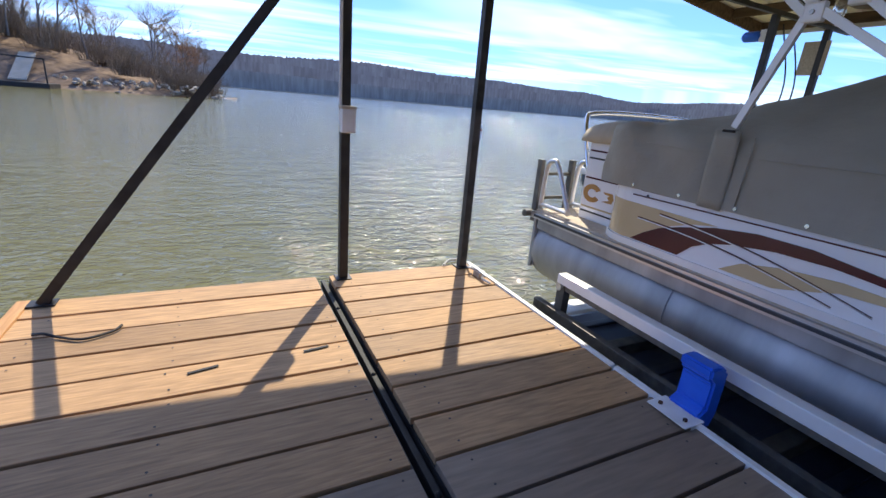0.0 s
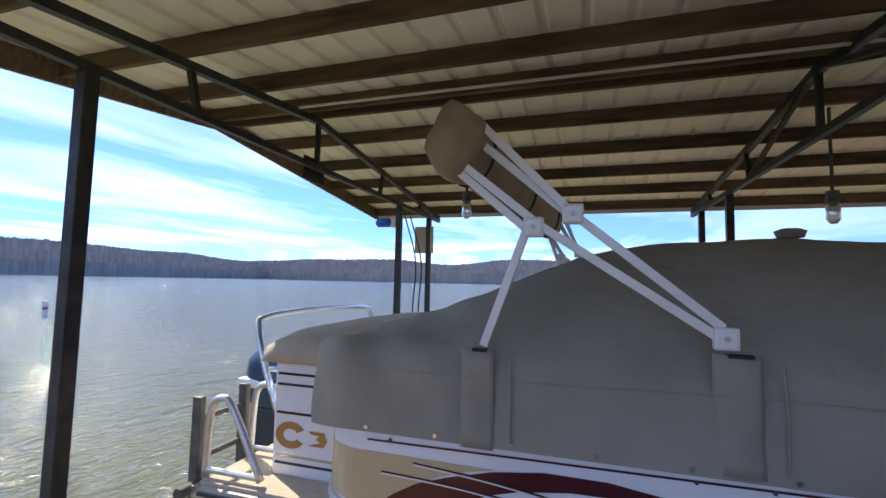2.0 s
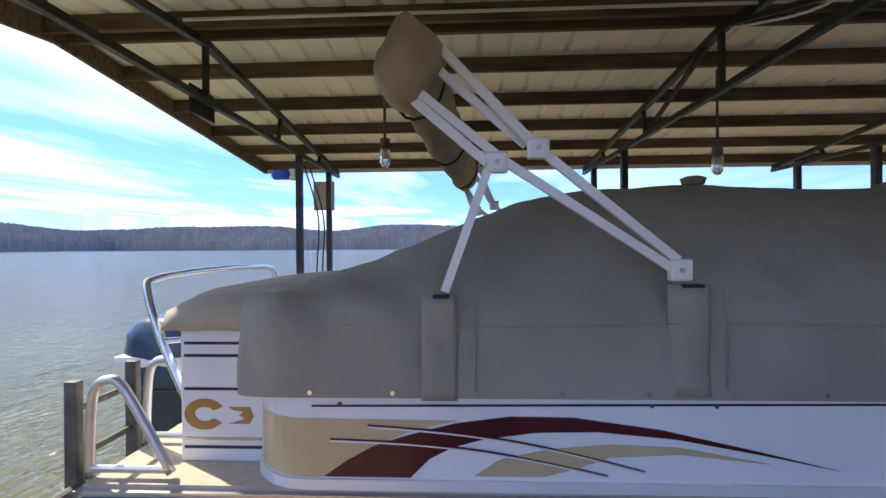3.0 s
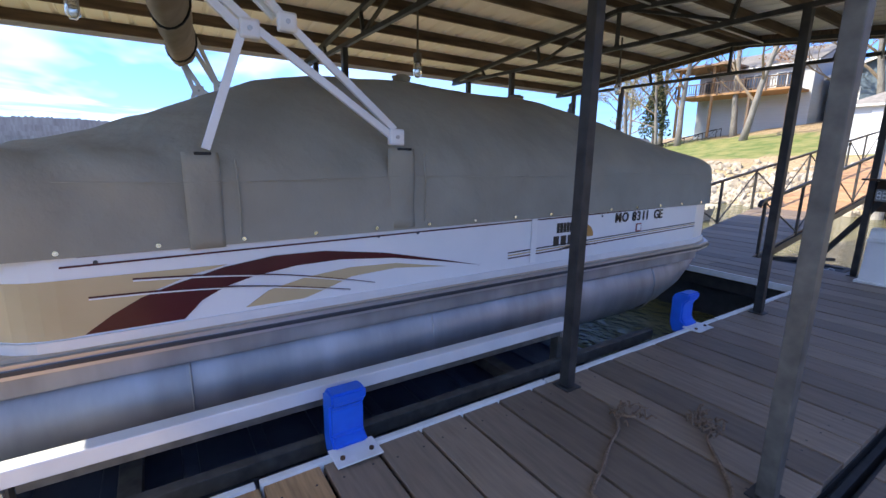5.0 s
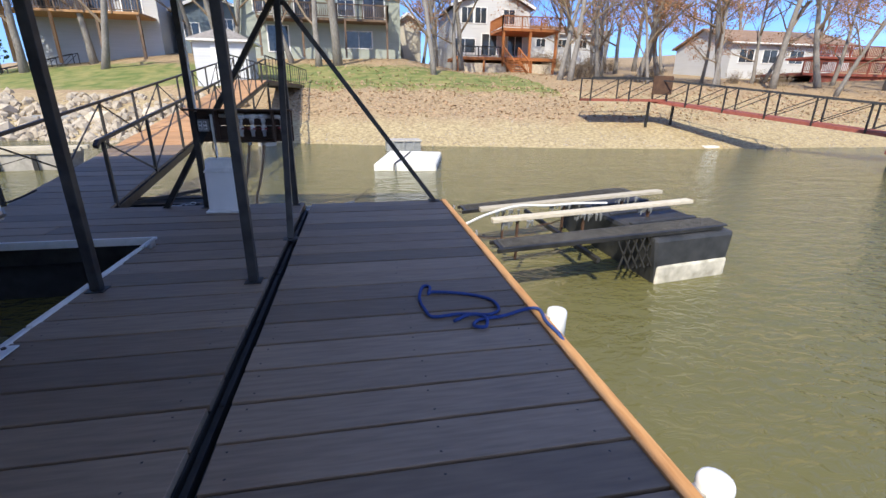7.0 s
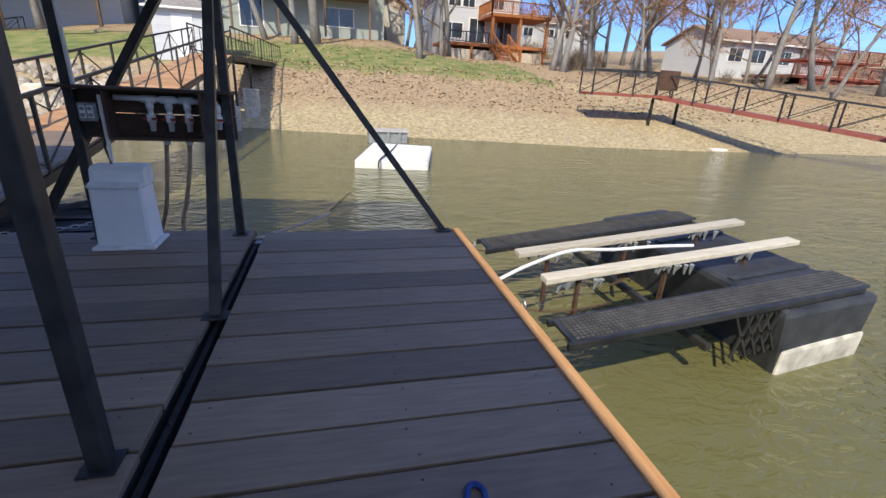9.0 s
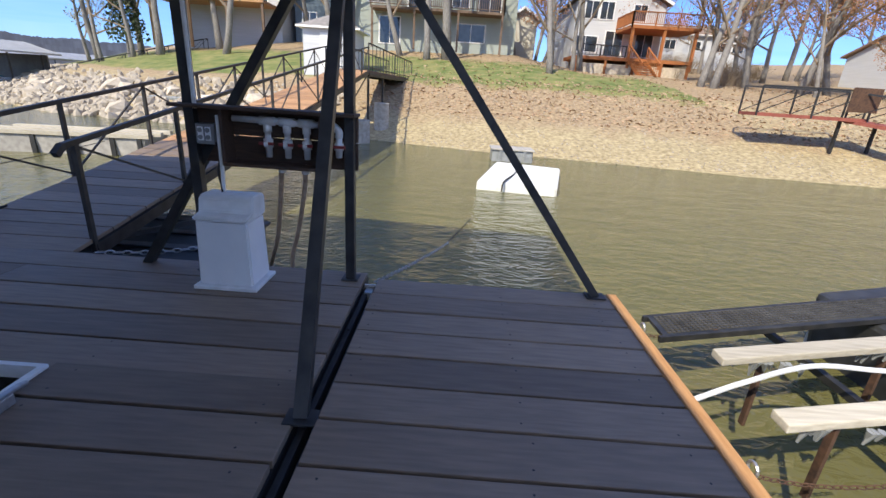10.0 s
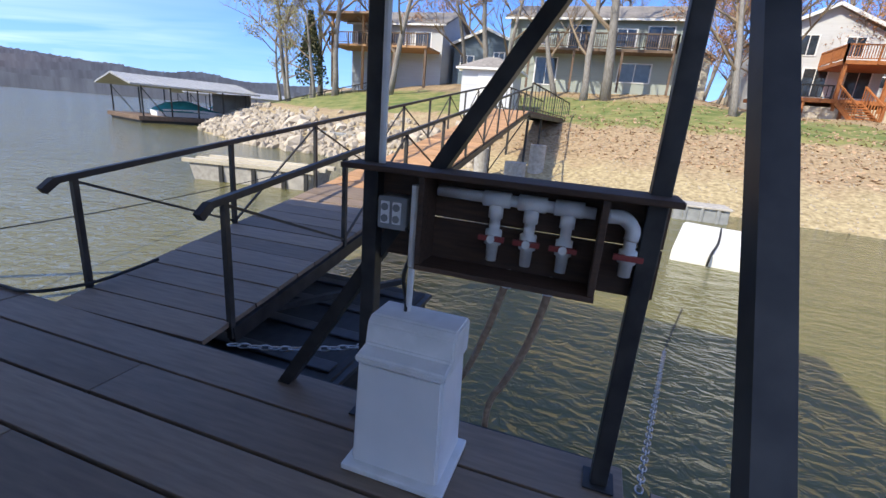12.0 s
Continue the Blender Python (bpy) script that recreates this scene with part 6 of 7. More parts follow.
# pump shed at the head of the gangway
shed = thing("garden_shed", (-6.9, 25.0, 2.0), "small white shed with a grey hipped roof", "shed")
zs = ground_z(-6.9, 24.5) - 0.2
part("wall", box(-8.35, 24.0, zs, -5.4, 26.4, 4.3), SIDE_WHITE, shed)
part("roof", loft([[(-8.65, 23.7, 4.3), (-5.1, 23.7, 4.3), (-5.1, 26.7, 4.3), (-8.65, 26.7, 4.3)], [(-7.2, 25.0, 5.0), (-6.55, 25.0, 5.0), (-6.55, 25.4, 5.0), (-7.2, 25.4, 5.0)]]), SHINGLE, shed)
part("fascia", box(-8.66, 23.69, 4.2, -5.09, 26.71, 4.3), TRIMW, shed)
part("door", box(-7.4, 23.97, zs + 0.2, -6.4, 24.01, 4.0, 0.01), TRIMW, shed)


# ---- trees ----
def branch(bm, p, d, length, r, depth, rng, tips, sides):
    pts, rs = [p], [r]
    q = p.copy()
    k = 4 if depth > 1 else 3
    for i in range(k):
        d = (d + Vector((rng.uniform(-1, 1), rng.uniform(-1, 1), rng.uniform(-0.3, 0.7))) * 0.16).normalized()
        q = q + d * length / k
        pts.append(q); rs.append(r * (1 - 0.5 * (i + 1) / k))
    tube(pts, rs, sides, bm, caps=False)
    if depth == 0:
        tips.extend(pts[1:])
        return
    n = rng.randint(3, 5) if depth > 1 else rng.randint(3, 4)
    for j in range(n):
        f = rng.uniform(0.45, 1.0)
        i = min(k - 1, int(f * k))
        base = pts[i].lerp(pts[i + 1], f * k - i if f < 1 else 1)
        turn = Vector((rng.uniform(-1, 1), rng.uniform(-1, 1), rng.uniform(-0.15, 0.7))).normalized()
        branch(bm, base, (d * 0.75 + turn * 0.8).normalized(), length * rng.uniform(0.5, 0.72), rs[i] * 0.58, depth - 1, rng, tips, max(3, sides - 2))


def tree_meshes(seed, height, leaf=None, leaves=0, depth=4):
    rng = random.Random(seed)
    trunk, tips = bmesh.new(), []
    lean = Vector((rng.uniform(-0.12, 0.12), rng.uniform(-0.12, 0.12), 1)).normalized()
    pts = [Vector((0, 0, -0.3))]
    for i in range(6):
        lean = (lean + Vector((rng.uniform(-0.08, 0.08), rng.uniform(-0.08, 0.08), 0.1))).normalized()
        pts.append(pts[-1] + lean * height * 0.12)
    r = height * 0.0165
    tube(pts, [r * 1.35] + [r * (1 - 0.1 * i) for i in range(6)], 9, trunk)
    crown = bmesh.new()
    for i in (2, 3, 4, 5, 6, 6, 6):
        turn = Vector((rng.uniform(-1, 1), rng.uniform(-1, 1), rng.uniform(0.35, 1.0))).normalized()
        branch(crown, pts[i], turn, height * rng.uniform(0.24, 0.34), r * 0.45, depth - 1, rng, tips, 5)
    t, c = bpy.data.meshes.new("trunk"), bpy.data.meshes.new("crown")
    trunk.to_mesh(t); crown.to_mesh(c); trunk.free(); crown.free()
    t.materials.append(BARK); c.materials.append(TWIG); t.shade_smooth()
    l = None
    if leaves:
        bm = bmesh.new()
        for k in range(leaves):
            p = tips[rng.randrange(len(tips))] + Vector((rng.gauss(0, 0.22), rng.gauss(0, 0.22), rng.gauss(0, 0.2)))
            a, b = Vector((rng.uniform(-1, 1), rng.uniform(-1, 1), rng.uniform(-1, 1))).normalized() * 0.075, Vector((rng.uniform(-1, 1), rng.uniform(-1, 1), rng.uniform(-1, 1))).normalized() * 0.06
            bm.faces.new([bm.verts.new(p + a), bm.verts.new(p + b), bm.verts.new(p - a), bm.verts.new(p - b)])
        l = bpy.data.meshes.new("leaves")
        bm.to_mesh(l); bm.free(); l.materials.append(leaf)
    return t, c, l


KINDS = {
    "bare": [tree_meshes(s, 12.0) for s in (1, 2, 3, 4)],
    "oak": [tree_meshes(s, 11.0, DEADLEAF, 3800) for s in (7, 8, 9)],
    "bud": [tree_meshes(s, 8.0, BUD, 2400) for s in (12, 13)],
}
LABELS = {"bare": "tall bare grey tree without leaves", "oak": "oak still holding rusty brown dead leaves", "bud": "slender tree with pale spring buds"}


def plant(kind, x, y, size=1.0, turn=0.0, z=None, which=None):
    rng = random.Random(int(x * 31 + y * 17) & 0xffff)
    t, c, l = KINDS[kind][which if which is not None else rng.randrange(len(KINDS[kind]))]
    ob = thing("tree", (x, y, ground_z(x, y) if z is None else z), LABELS[kind], "tree", kind + " trees")
    ob.rotation_euler, ob.scale = (rng.uniform(-0.15, 0.15), rng.uniform(-0.15, 0.15), turn or rng.uniform(0, 6.28)), (size, size, size * rng.uniform(0.92, 1.1))
    for name, me in (("trunk", t), ("crown", c), ("leaves", l)):
        if me:
            o = new(name, me)
            o.parent = ob
            if name == "leaves":
                tagged(o, kind="stuff")


for kind, x, y, s in (
    ("bare", -0.6, 33.0, 1.6), ("bare", -2.0, 32.0, 1.15), ("bare", 6.2, 27.5, 0.95), ("oak", 7.6, 35.0, 1.0), ("oak", 9.0, 33.5, 0.95), ("bare", 10.2, 36.0, 1.1),
    ("oak", 15.6, 27.2, 1.05), ("bare", 16.3, 27.0, 1.0), ("oak", 19.0, 33.0, 1.1), ("oak", 21.3, 32.0, 1.15), ("bare", 23.8, 30.0, 1.1), ("oak", 26.5, 31.0, 1.1),
    ("oak", 28.5, 26.5, 1.1), ("bare", 31.0, 24.0, 1.1), ("oak", 34.5, 23.5, 1.15), ("bare", 37.5, 21.0, 1.2), ("oak", 40.0, 19.0, 1.1), ("bare", 44.0, 15.0, 1.2), ("oak", 24.5, 38.0, 1.1), ("oak", 30.5, 45.0, 1.2), ("bare", 27.0, 44.0, 1.1),
    ("bare", -17.2, 33.0, 1.2), ("bare", -10.0, 36.5, 1.15), ("bare", -4.2, 34.5, 1.0), ("bare", -9.3, 37.5, 1.0), ("oak", -13.0, 40.0, 1.05), ("bare", -20.7, 39.0, 1.3),
    ("bud", -26.5, 36.0, 1.25), ("bud", -30.0, 37.0, 1.25), ("bare", -24.5, 36.5, 1.35), ("bare", -32.5, 40.0, 1.15), ("bare", -28.5, 40.0, 1.2), ("bud", -35.0, 42.0, 1.2),
    ("oak", 18.5, 46.0, 0.9), ("oak", 26.0, 40.0, 0.8), ("oak", 29.5, 29.5, 0.75), ("oak", 33.0, 28.0, 0.75), ("oak", 38.0, 25.5, 0.8), ("oak", 42.0, 23.0, 0.8), ("oak", 22.8, 27.0, 0.7), ("oak", 26.0, 24.0, 0.75), ("oak", 32.0, 20.0, 0.75),
    ("oak", 36.0, 16.0, 0.8), ("oak", 41.0, 13.0, 0.8), ("oak", 46.0, 9.0, 0.85), ("bare", 20.0, 48.0, 0.9), ("bare", 25.0, 50.0, 1.0), ("oak", 33.0, 52.0, 1.1), ("oak", 40.0, 50.0, 1.1), ("bare", 45.0, 48.0, 1.1), ("oak", 52.0, 40.0, 1.1), ("oak", 58.0, 30.0, 1.1), ("oak", 60.0, 18.0, 1.1), ("bare", 48.0, 28.0, 1.0), ("oak", 9.6, 46.0, 0.9), ("oak", 8.5, 44.0, 0.8), ("oak", 6.0, 47.0, 0.9),
    ("oak", 12.5, 55.0, 1.3), ("bare", 21.5, 56.0, 1.3), ("bare", 2.0, 58.0, 1.3), ("oak", -18.0, 58.0, 1.2), ("bare", 36.0, 50.0, 1.3), ("oak", 46.0, 44.0, 1.3), ("bare", 52.0, 30.0, 1.3), ("oak", 50.0, 22.0, 1.2), ("oak", 55.0, 12.0, 1.2), ("bare", 58.0, 5.0, 1.2),
    ("oak", 27.5, 35.0, 0.95), ("oak", 36.0, 30.0, 0.85), ("oak", 29.0, 55.0, 1.1), ("oak", 23.0, 60.0, 1.1), ("oak", 37.0, 60.0, 1.1), ("bare", 42.0, 57.0, 1.1), ("oak", 16.0, 62.0, 1.2), ("bare", 10.0, 60.0, 1.1), ("oak", 48.0, 55.0, 1.2)):
    plant(kind, x, y, s)
# an evergreen among the bare trees
ev = thing("tree", (-27.5, 37.0, ground_z(-27.5, 37.0)), "dark evergreen cedar among bare trees", "tree")
part("trunk", tube([(-27.5, 37, ground_z(-27.5, 37) - 0.2), (-27.5, 37, ground_z(-27.5, 37) + 7.5)], [0.16, 0.03], 8), BARK, ev)
bm, rng = bmesh.new(), random.Random(77)
for k in range(2600):
    f = rng.random() ** 0.7
    rad = (1 - f) * 1.7 * rng.uniform(0.3, 1.0) + 0.1
    a = rng.uniform(0, 6.283)
    p = Vector((-27.5 + rad * math.cos(a), 37 + rad * math.sin(a), ground_z(-27.5, 37) + 1.2 + f * 6.4))
    u, v = Vector((rng.uniform(-1, 1), rng.uniform(-1, 1), rng.uniform(-1, 1))) * 0.16, Vector((rng.uniform(-1, 1), rng.uniform(-1, 1), rng.uniform(-1, 1))) * 0.12
    bm.faces.new([bm.verts.new(p + u), bm.verts.new(p + v), bm.verts.new(p - u), bm.verts.new(p - v)])
tagged(part("crown", bm, EVERGREEN, ev), kind="stuff")


# ---- brush ----
def brush_mesh(seed):
    """A thicket of thin bare stems, some with dead leaves left on."""
    rng = random.Random(seed)
    bm = bmesh.new()
    for k in range(90):
        a, r = rng.uniform(0, 6.283), rng.uniform(0, 1.0)
        p = Vector((r * math.cos(a), r * math.sin(a), -0.1))
        d = Vector((p.x * 0.35 + rng.uniform(-0.35, 0.35), p.y * 0.35 + rng.uniform(-0.35, 0.35), 1)).normalized()
        n = rng.uniform(0.9, 2.3)
        q = p + d * n * 0.5
        e = q + (d + Vector((rng.uniform(-0.4, 0.4), rng.uniform(-0.4, 0.4), 0))).normalized() * n * 0.5
        tube([p, q, e], [0.018, 0.012, 0.004], 3, bm, caps=False)
        for j in range(3):
            s = q.lerp(e, rng.uniform(0, 0.8))
            tube([s, s + Vector((rng.uniform(-1, 1), rng.uniform(-1, 1), rng.uniform(0.1, 0.9))) * 0.45], [0.008, 0.003], 3, bm, caps=False)
    me = bpy.data.meshes.new("shrub")
    bm.to_mesh(me); bm.free(); me.materials.append(TWIG)
    return me


BRUSH = [brush_mesh(s) for s in (61, 62, 63)]


def shrub(x, y, z, s, k):
    ob = new("shrub", BRUSH[k % 3])
    ob.matrix_basis = pose(x, y, z, 0, 0, k * 67 % 360) @ Matrix.Diagonal((s, s, s, 1))
    tagged(ob, "leafless brown shrub with a tangle of thin stems", "shrub", "bare shrubs")


rng = random.Random(5)
for k in range(70):
    x, y = rng.uniform(18, 62), rng.uniform(22, 60)
    if y > shoreline(x) + 14 and not (36 < x < 57 and y > 30):
        shrub(x, y, ground_z(x, y), rng.uniform(0.5, 1.0), k)


# ---- rocks ----
def rock_mesh(seed):
    rng = random.Random(seed)
    bm = bmesh.new()
    bmesh.ops.create_icosphere(bm, subdivisions=1, radius=0.5)
    for v in bm.verts:
        v.co *= rng.uniform(0.7, 1.15)
    me = bpy.data.meshes.new("rock")
    bm.to_mesh(me); bm.free(); me.materials.append(STONE)
    return me


def scatter(name, label, spots, rng, sizes):
    """Many stones joined into one."""
    bases = []
    for s in range(5):
        me = rock_mesh(40 + s)
        bases.append(([v.co.copy() for v in me.vertices], [tuple(p.vertices) for p in me.polygons]))
        bpy.data.meshes.remove(me)
    verts, faces = [], []
    for x, y in spots:
        co, fa = bases[rng.randrange(5)]
        k = rng.uniform(*sizes)
        m = pose(x, y, ground_z(x, y) + k * 0.08, rng.uniform(0, 360), rng.uniform(0, 360), rng.uniform(0, 360)) @ Matrix.Diagonal((k, k * rng.uniform(0.6, 1), k * rng.uniform(0.45, 0.8), 1))
        o = len(verts)
        verts += [m @ c for c in co]
        faces += [tuple(i + o for i in f) for f in fa]
    me = bpy.data.meshes.new(name)
    me.from_pydata([tuple(v) for v in verts], [], faces)
    me.materials.append(STONE)
    return tagged(new(name, me), label, "stones", kind="stuff")


rng = random.Random(21)
spots = []
for k in range(2600):
    x = rng.uniform(-44, -5)
    spots.append((x, shoreline(x) + rng.uniform(-0.4, 7.5) * rng.random() ** 0.5))
scatter("riprap", "pale broken limestone riprap along the point", spots, rng, (0.18, 0.75))
spots = []
for k in range(4200):
    x = rng.uniform(-6, 34)
    spots.append((x, shoreline(x) + 8.5 * rng.random() ** 1.3 - 0.2))
scatter("pebbles", "loose pebbles and small stones on the gravel bank", spots, rng, (0.035, 0.11))
for k in range(26):
    x = rng.uniform(-36, -7)
    y = shoreline(x) + rng.uniform(0.3, 4.5)
    ob = new("boulder", rock_mesh(300 + k % 6))
    s = rng.uniform(0.9, 1.7)
    ob.matrix_basis = pose(x, y, ground_z(x, y) + 0.1, rng.uniform(0, 40), rng.uniform(0, 40), rng.uniform(0, 360)) @ Matrix.Diagonal((s, s * 0.8, s * 0.6, 1))
    tagged(ob, "large pale limestone boulder on the rocky point", "boulder", "boulders")
# dead leaves strewn on the bank
bm = bmesh.new()
for k in range(9000):
    x = rng.uniform(-4, 36)
    d = rng.uniform(3.6, 10.5) if rng.random() < 0.7 else rng.uniform(10, 26)
    y = shoreline(x) + d
    p = Vector((x, y, ground_z(x, y) + 0.03))
    u, v = Vector((rng.uniform(-1, 1), rng.uniform(-1, 1), rng.uniform(-0.3, 0.6))) * 0.09, Vector((rng.uniform(-1, 1), rng.uniform(-1, 1), rng.uniform(-0.3, 0.6))) * 0.07
    bm.faces.new([bm.verts.new(p + u), bm.verts.new(p + v), bm.verts.new(p - u), bm.verts.new(p - v)])
tagged(part("fallen_leaves", bm, FALLEN), "dead brown leaves scattered on the bank", "leaves", kind="stuff")


# ---- neighbouring gangway and dock ----
def footbridge(a, b, width, boards, label, name="footbridge", h=0.9):
    a, b = Vector(a), Vector(b)
    t = thing(name, a, label, "gangway")
    d = (b - a).normalized()
    s = d.cross(Vector((0, 0, 1))).normalized() * width / 2
    bm = loft([[p - s, p + s, p + s - Vector((0, 0, 0.12)), p - s - Vector((0, 0, 0.12))] for p in (a, b)])
    part("walkway", bm, boards, t)
    n = max(2, int((b - a).length / 1.5))
    for k in (-1, 1):
        part("rail", bar(a + s * k + Vector((0, 0, h)), b + s * k + Vector((0, 0, h)), 0.06), STEEL, t)
        for i in range(n + 1):
            p = a.lerp(b, i / n) + s * k
            part("rail_post", bar(p - Vector((0, 0, 0.1)), p + Vector((0, 0, h)), 0.05), STEEL, t)
            if i < n:
                q = a.lerp(b, (i + 1) / n) + s * k
                part("rail_brace", bar(p, q + Vector((0, 0, h)), 0.03), STEEL, t)
    return t


footbridge((11.3, 14.6, 1.35), (14.9, 14.2, 1.35), 1.3, REDWOOD, "short footbridge with dark pipe rails by the bank")
footbridge((14.9, 14.2, 1.30), (20.0, 4.6, 0.05), 1.3, REDWOOD, "long red gangway sloping down to the next dock")
single("sign_board", box(14.0, 13.5, 1.55, 15.0, 13.54, 2.35, 0.01), RUST, "rusty cut-out sign board on the footbridge rail", "sign")
for x in (14.2, 15.5):
    single("bridge_leg", bar((x, 13.9, ground_z(x, 13.9) - 0.2), (x, 13.9, 1.25), 0.09), STEEL, "dark steel leg under the footbridge", "post", "bridge legs")
nd = thing("neighbour_dock", (19.5, 2.5, WATER), "neighbouring dock with red deck and pale roof", "dock")
part("deck", box(15.9, 0.2, -0.12, 24.0, 4.8, 0.0, 0.02), REDWOOD, nd)
part("float", box(15.95, 0.3, WATER - 0.2, 23.9, 4.7, -0.13, 0.05), BLACKPL, nd)
for x in (17.3, 20.5, 23.6):
    for y in (0.5, 4.5):
        part("post", bar((x, y, 0), (x, y, 2.5), 0.12), STEEL, nd)
part("roof", loft([[(16.6, -0.3, 2.5), (16.6, 2.5, 3.1), (16.6, 5.3, 2.5), (16.6, 5.3, 2.6), (16.6, 2.5, 3.2), (16.6, -0.3, 2.6)], [(24.5, -0.3, 2.5), (24.5, 2.5, 3.1), (24.5, 5.3, 2.5), (24.5, 5.3, 2.6), (24.5, 2.5, 3.2), (24.5, -0.3, 2.6)]]), ROOFTOP, nd)

# ---- docks across the cove ----


def cove_dock(x, y, turn, long, wide, label):
    t = thing("covered_dock", (x, y, WATER), label, "dock", "far docks")
    m = pose(x, y, 0, 0, 0, turn)
    def put(name, bm, material):
        bmesh.ops.transform(bm, matrix=m, verts=bm.verts)
        return part(name, bm, material, t)
    eave, ridge = 2.0, 2.75
    put("deck", box(-long / 2, -wide / 2, WATER + 0.18, long / 2, wide / 2, WATER + 0.5, 0.03), BROWNWOOD)
    put("float", box(-long / 2 + 0.2, -wide / 2 + 0.2, WATER - 0.2, long / 2 - 0.2, wide / 2 - 0.2, WATER + 0.18, 0.03), BLACKPL)
    for i in range(5):
        for s in (-1, 1):
            xx = -long / 2 + 0.4 + (long - 0.8) * i / 4
            put("post", bar((xx, s * (wide / 2 - 0.3), WATER + 0.5), (xx, s * (wide / 2 - 0.3), eave), 0.09), STEEL)
    for s in (-1, 1):
        put("brace", bar((-long / 2 + 0.4, s * (wide / 2 - 0.3), eave - 0.1), (-long / 2 + 1.9, s * (wide / 2 - 0.3), WATER + 0.5), 0.06), STEEL)
    put("roof", loft([[(e, -wide / 2 - 0.5, eave), (e, 0, ridge), (e, wide / 2 + 0.5, eave), (e, wide / 2 + 0.5, eave + 0.12), (e, 0, ridge + 0.12), (e, -wide / 2 - 0.5, eave + 0.12)] for e in (-long / 2 - 0.5, long / 2 + 0.5)]), ROOFTOP)
    for i in range(24):
        e = -long / 2 - 0.4 + (long + 0.8) * i / 23
        put("roof_rib", bar((e, -wide / 2 - 0.5, eave + 0.13), (e, 0, ridge + 0.13), 0.05), ROOFTOP)
    put("end_wall", box(long / 2 - 0.12, -wide / 2 + 0.2, WATER + 0.5, long / 2, wide / 2 - 0.2, eave), WORN)
    rings = []
    for f, w, top in ((0.0, 0.75, 0.9), (0.1, 1.0, 1.05), (0.55, 1.0, 1.1), (0.8, 0.8, 1.0), (0.95, 0.4, 0.95), (1.0, 0.08, 0.9)):
        x, w = -long * 0.3 + long * 0.62 * f, w * wide * 0.14
        rings.append([(x, -w - wide * 0.2, WATER + top), (x, -w * 0.7 - wide * 0.2, WATER + 0.35), (x, w * 0.7 - wide * 0.2, WATER + 0.35), (x, w - wide * 0.2, WATER + top)])
    b = put("moored_boat", loft(rings), GELWHITE)
    rings = []
    for f, w, top in ((0.02, 0.95, 1.1), (0.2, 1.0, 1.55), (0.45, 1.0, 1.75), (0.7, 0.85, 1.3), (0.92, 0.4, 1.02)):
        x, w = -long * 0.3 + long * 0.62 * f, w * wide * 0.142
        rings.append([(x, -w - wide * 0.2, WATER + 0.85), (x, -w * 0.5 - wide * 0.2, WATER + top), (x, w * 0.5 - wide * 0.2, WATER + top), (x, w - wide * 0.2, WATER + 0.85)])
    c = loft(rings)
    bmesh.ops.transform(c, matrix=m, verts=c.verts)
    part("boat_cover", c, TEAL, b, "teal boat cover", True)


cove_dock(-34.3, 28.3, 69, 8.6, 7.6, "covered boat dock with grey metal roof and teal boat")
cove_dock(-50, 52, 60, 15, 8, "more distant covered dock with a pale metal roof")
footbridge((-31.0, 32.8, 0.0), (-23.0, 41.0, 3.4), 1.2, BROWNWOOD, "long steel gangway from the cove dock to the trees", h=1.1)

# ---- rocky point with woods across the water ----
def point_z(x, y):
    d = min((x - 2) / 1.0, (y + 135) / 1.0, 110 - x)
    return WATER - 0.6 + 1.6 * (1 - math.exp(-max(d, 0) / 1.5)) + 0.26 * max(0, d - 2) * (1 if d < 40 else 40 / d) + 1.2 * noise.noise(Vector((x * 0.12, y * 0.12, 7)))


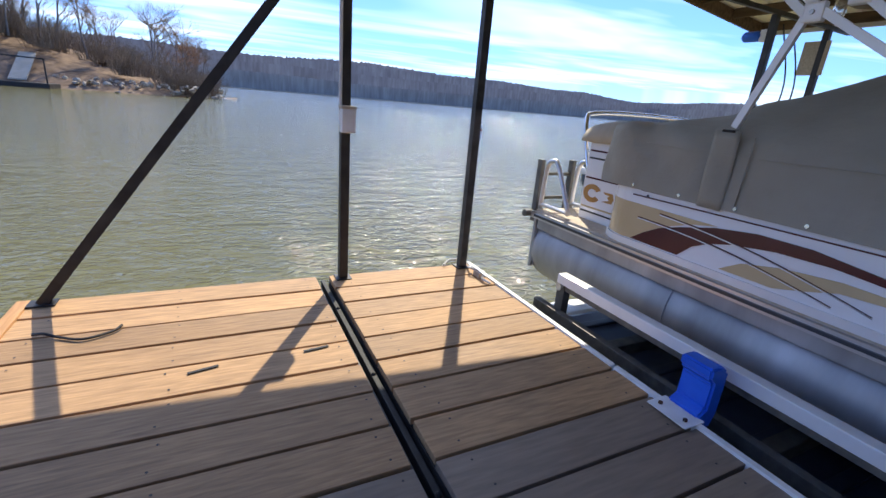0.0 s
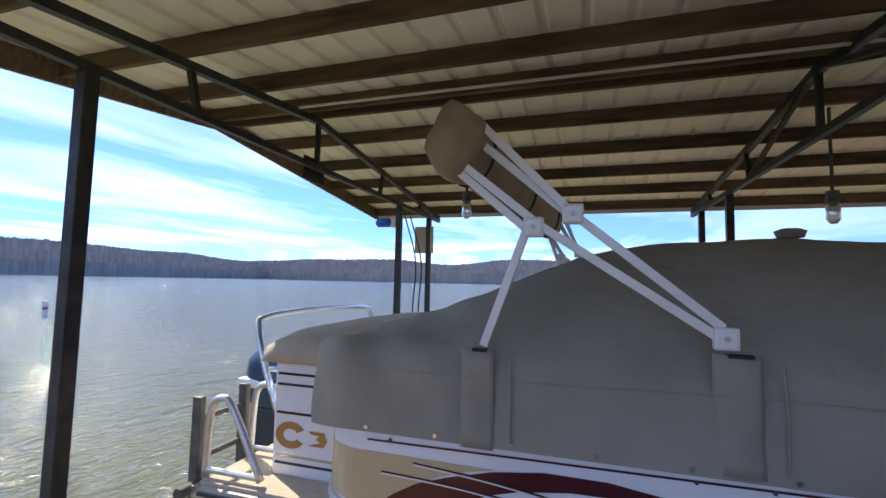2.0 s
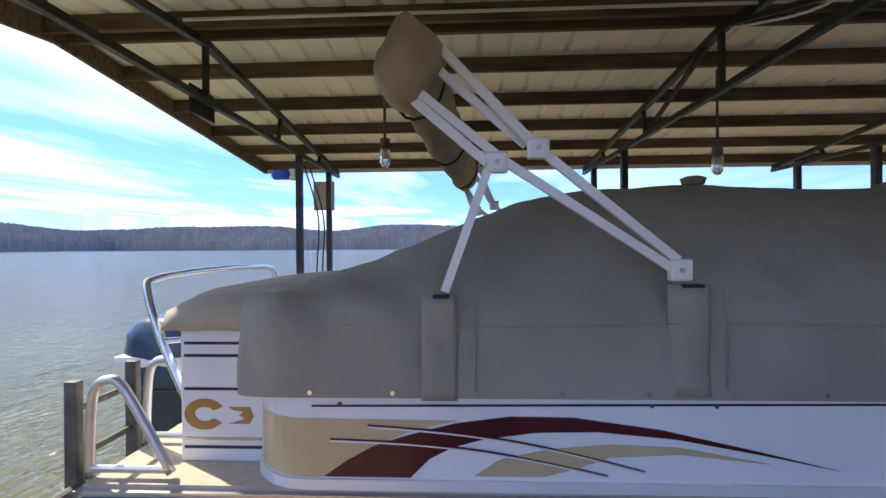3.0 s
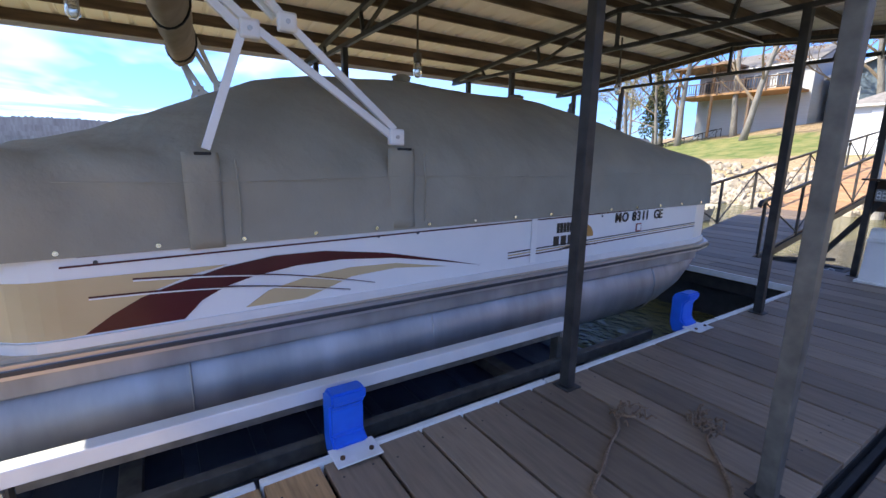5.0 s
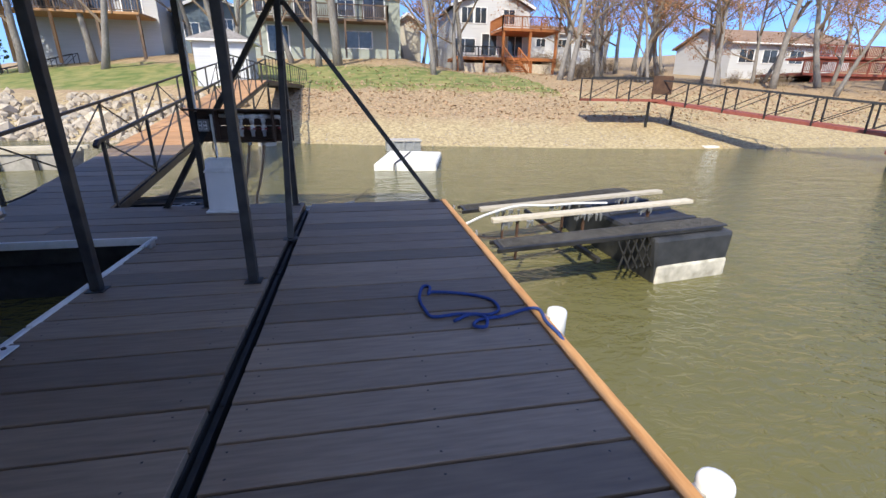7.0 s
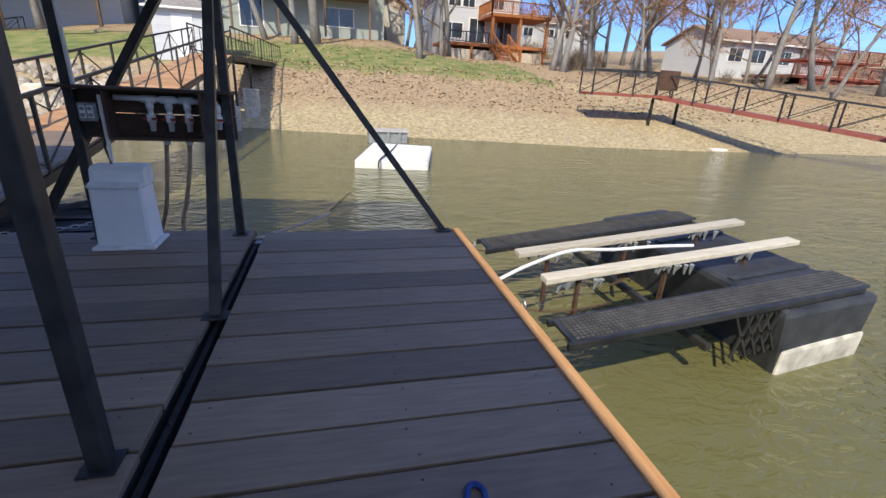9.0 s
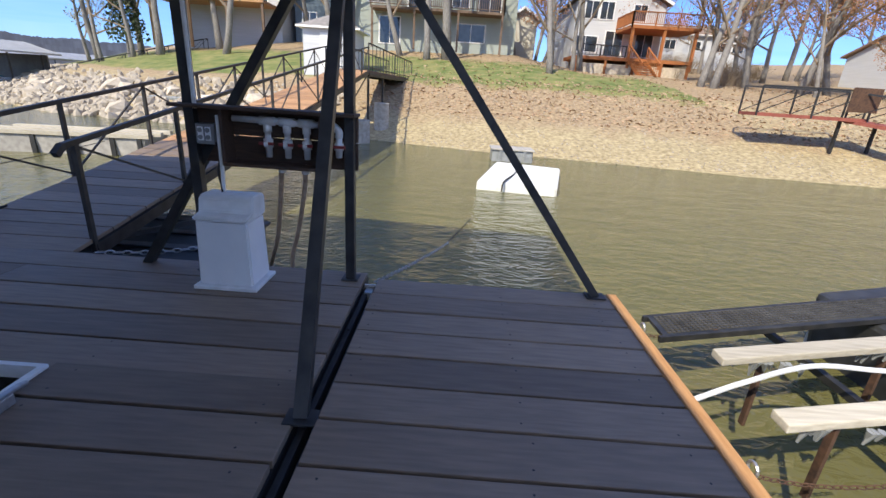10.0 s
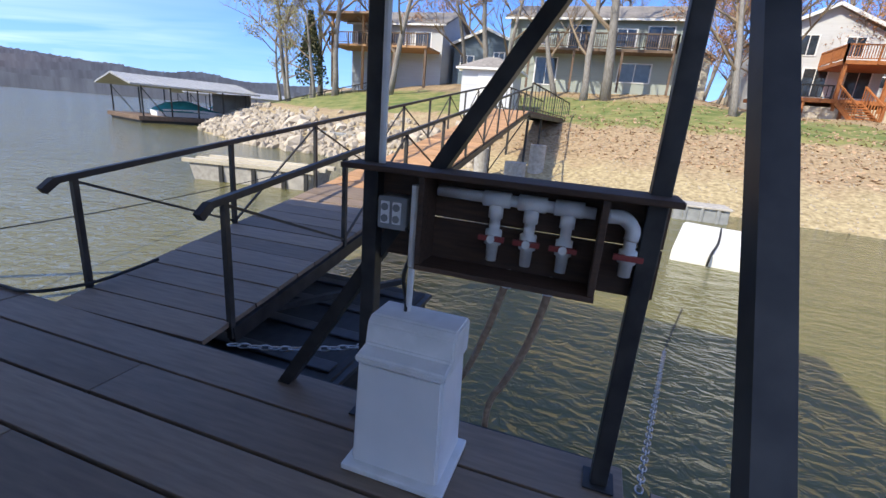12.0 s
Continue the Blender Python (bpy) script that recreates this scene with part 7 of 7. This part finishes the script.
bm = bmesh.new()
cells = {}
for i in range(41):
    for j in range(31):
        x, y = -2 + 112 * i / 40, -138 + 66 * j / 30
        edge = min(1, (j / 4), ((30 - j) / 6))
        z = point_z(x + 3 * noise.noise(Vector((y * 0.1, 2, 0))), y)
        cells[i, j] = bm.verts.new((x, y, WATER - 0.7 + (z - WATER + 0.7) * edge))
for i in range(40):
    for j in range(30):
        bm.faces.new((cells[i, j], cells[i + 1, j], cells[i + 1, j + 1], cells[i, j + 1]))
me_ob = part("ground", bm, LITTER, smooth=True)
tagged(me_ob, "rocky wooded point across the water", "ground", kind="structure")
rng = random.Random(9)
for k in range(64):
    x, y = rng.uniform(3, 75), rng.uniform(-122, -79)
    plant("bare" if rng.random() < 0.8 else "oak", x, y, rng.uniform(0.55, 0.95), z=max(-0.3, point_z(x, y) - 0.3))
for k in range(110):
    x, y = rng.uniform(1, 55), rng.uniform(-100, -77)
    shrub(x, y, max(-0.3, point_z(x, y) - 0.3), rng.uniform(1.0, 2.3), k)
spots_bm = bmesh.new()
for k in range(800):
    x = rng.uniform(0, 60)
    y = -76 + rng.uniform(-8, 1.5)
    bmesh.ops.create_icosphere(spots_bm, subdivisions=1, radius=rng.uniform(0.15, 0.5), matrix=pose(x, y, WATER + rng.uniform(-0.1, 1.4), rng.uniform(0, 90), 0, rng.uniform(0, 90)) @ Matrix.Diagonal((1, rng.uniform(0.5, 1), rng.uniform(0.35, 0.8), 1)))
for v in spots_bm.verts:
    v.co += Vector((rng.uniform(-1, 1), rng.uniform(-1, 1), rng.uniform(-1, 1))) * 0.07
tagged(part("riprap", spots_bm, STONE), "limestone blocks along the wooded point", "stones", kind="stuff")
pd = thing("point_dock", (22, -72, WATER), "low grey dock and boat ramp at the wooded point", "dock")
part("deck", box(17, -74, WATER - 0.1, 28, -70, WATER + 0.5, 0.05), STEEL, pd)
part("ramp", loft([[(20, -74, 0.0), (21.6, -74, 0.0), (21.6, -74, 0.15), (20, -74, 0.15)], [(20, -79, 3.0), (21.6, -79, 3.0), (21.6, -79, 3.15), (20, -79, 3.15)]]), GREYWOOD, pd)
for x in (17.4, 22, 27.6):
    part("post", bar((x, -71, WATER), (x, -71, 2.4), 0.14), STEEL, pd)
part("roof_frame", bar((17.4, -71, 2.4), (27.6, -71, 2.6), 0.14), STEEL, pd)
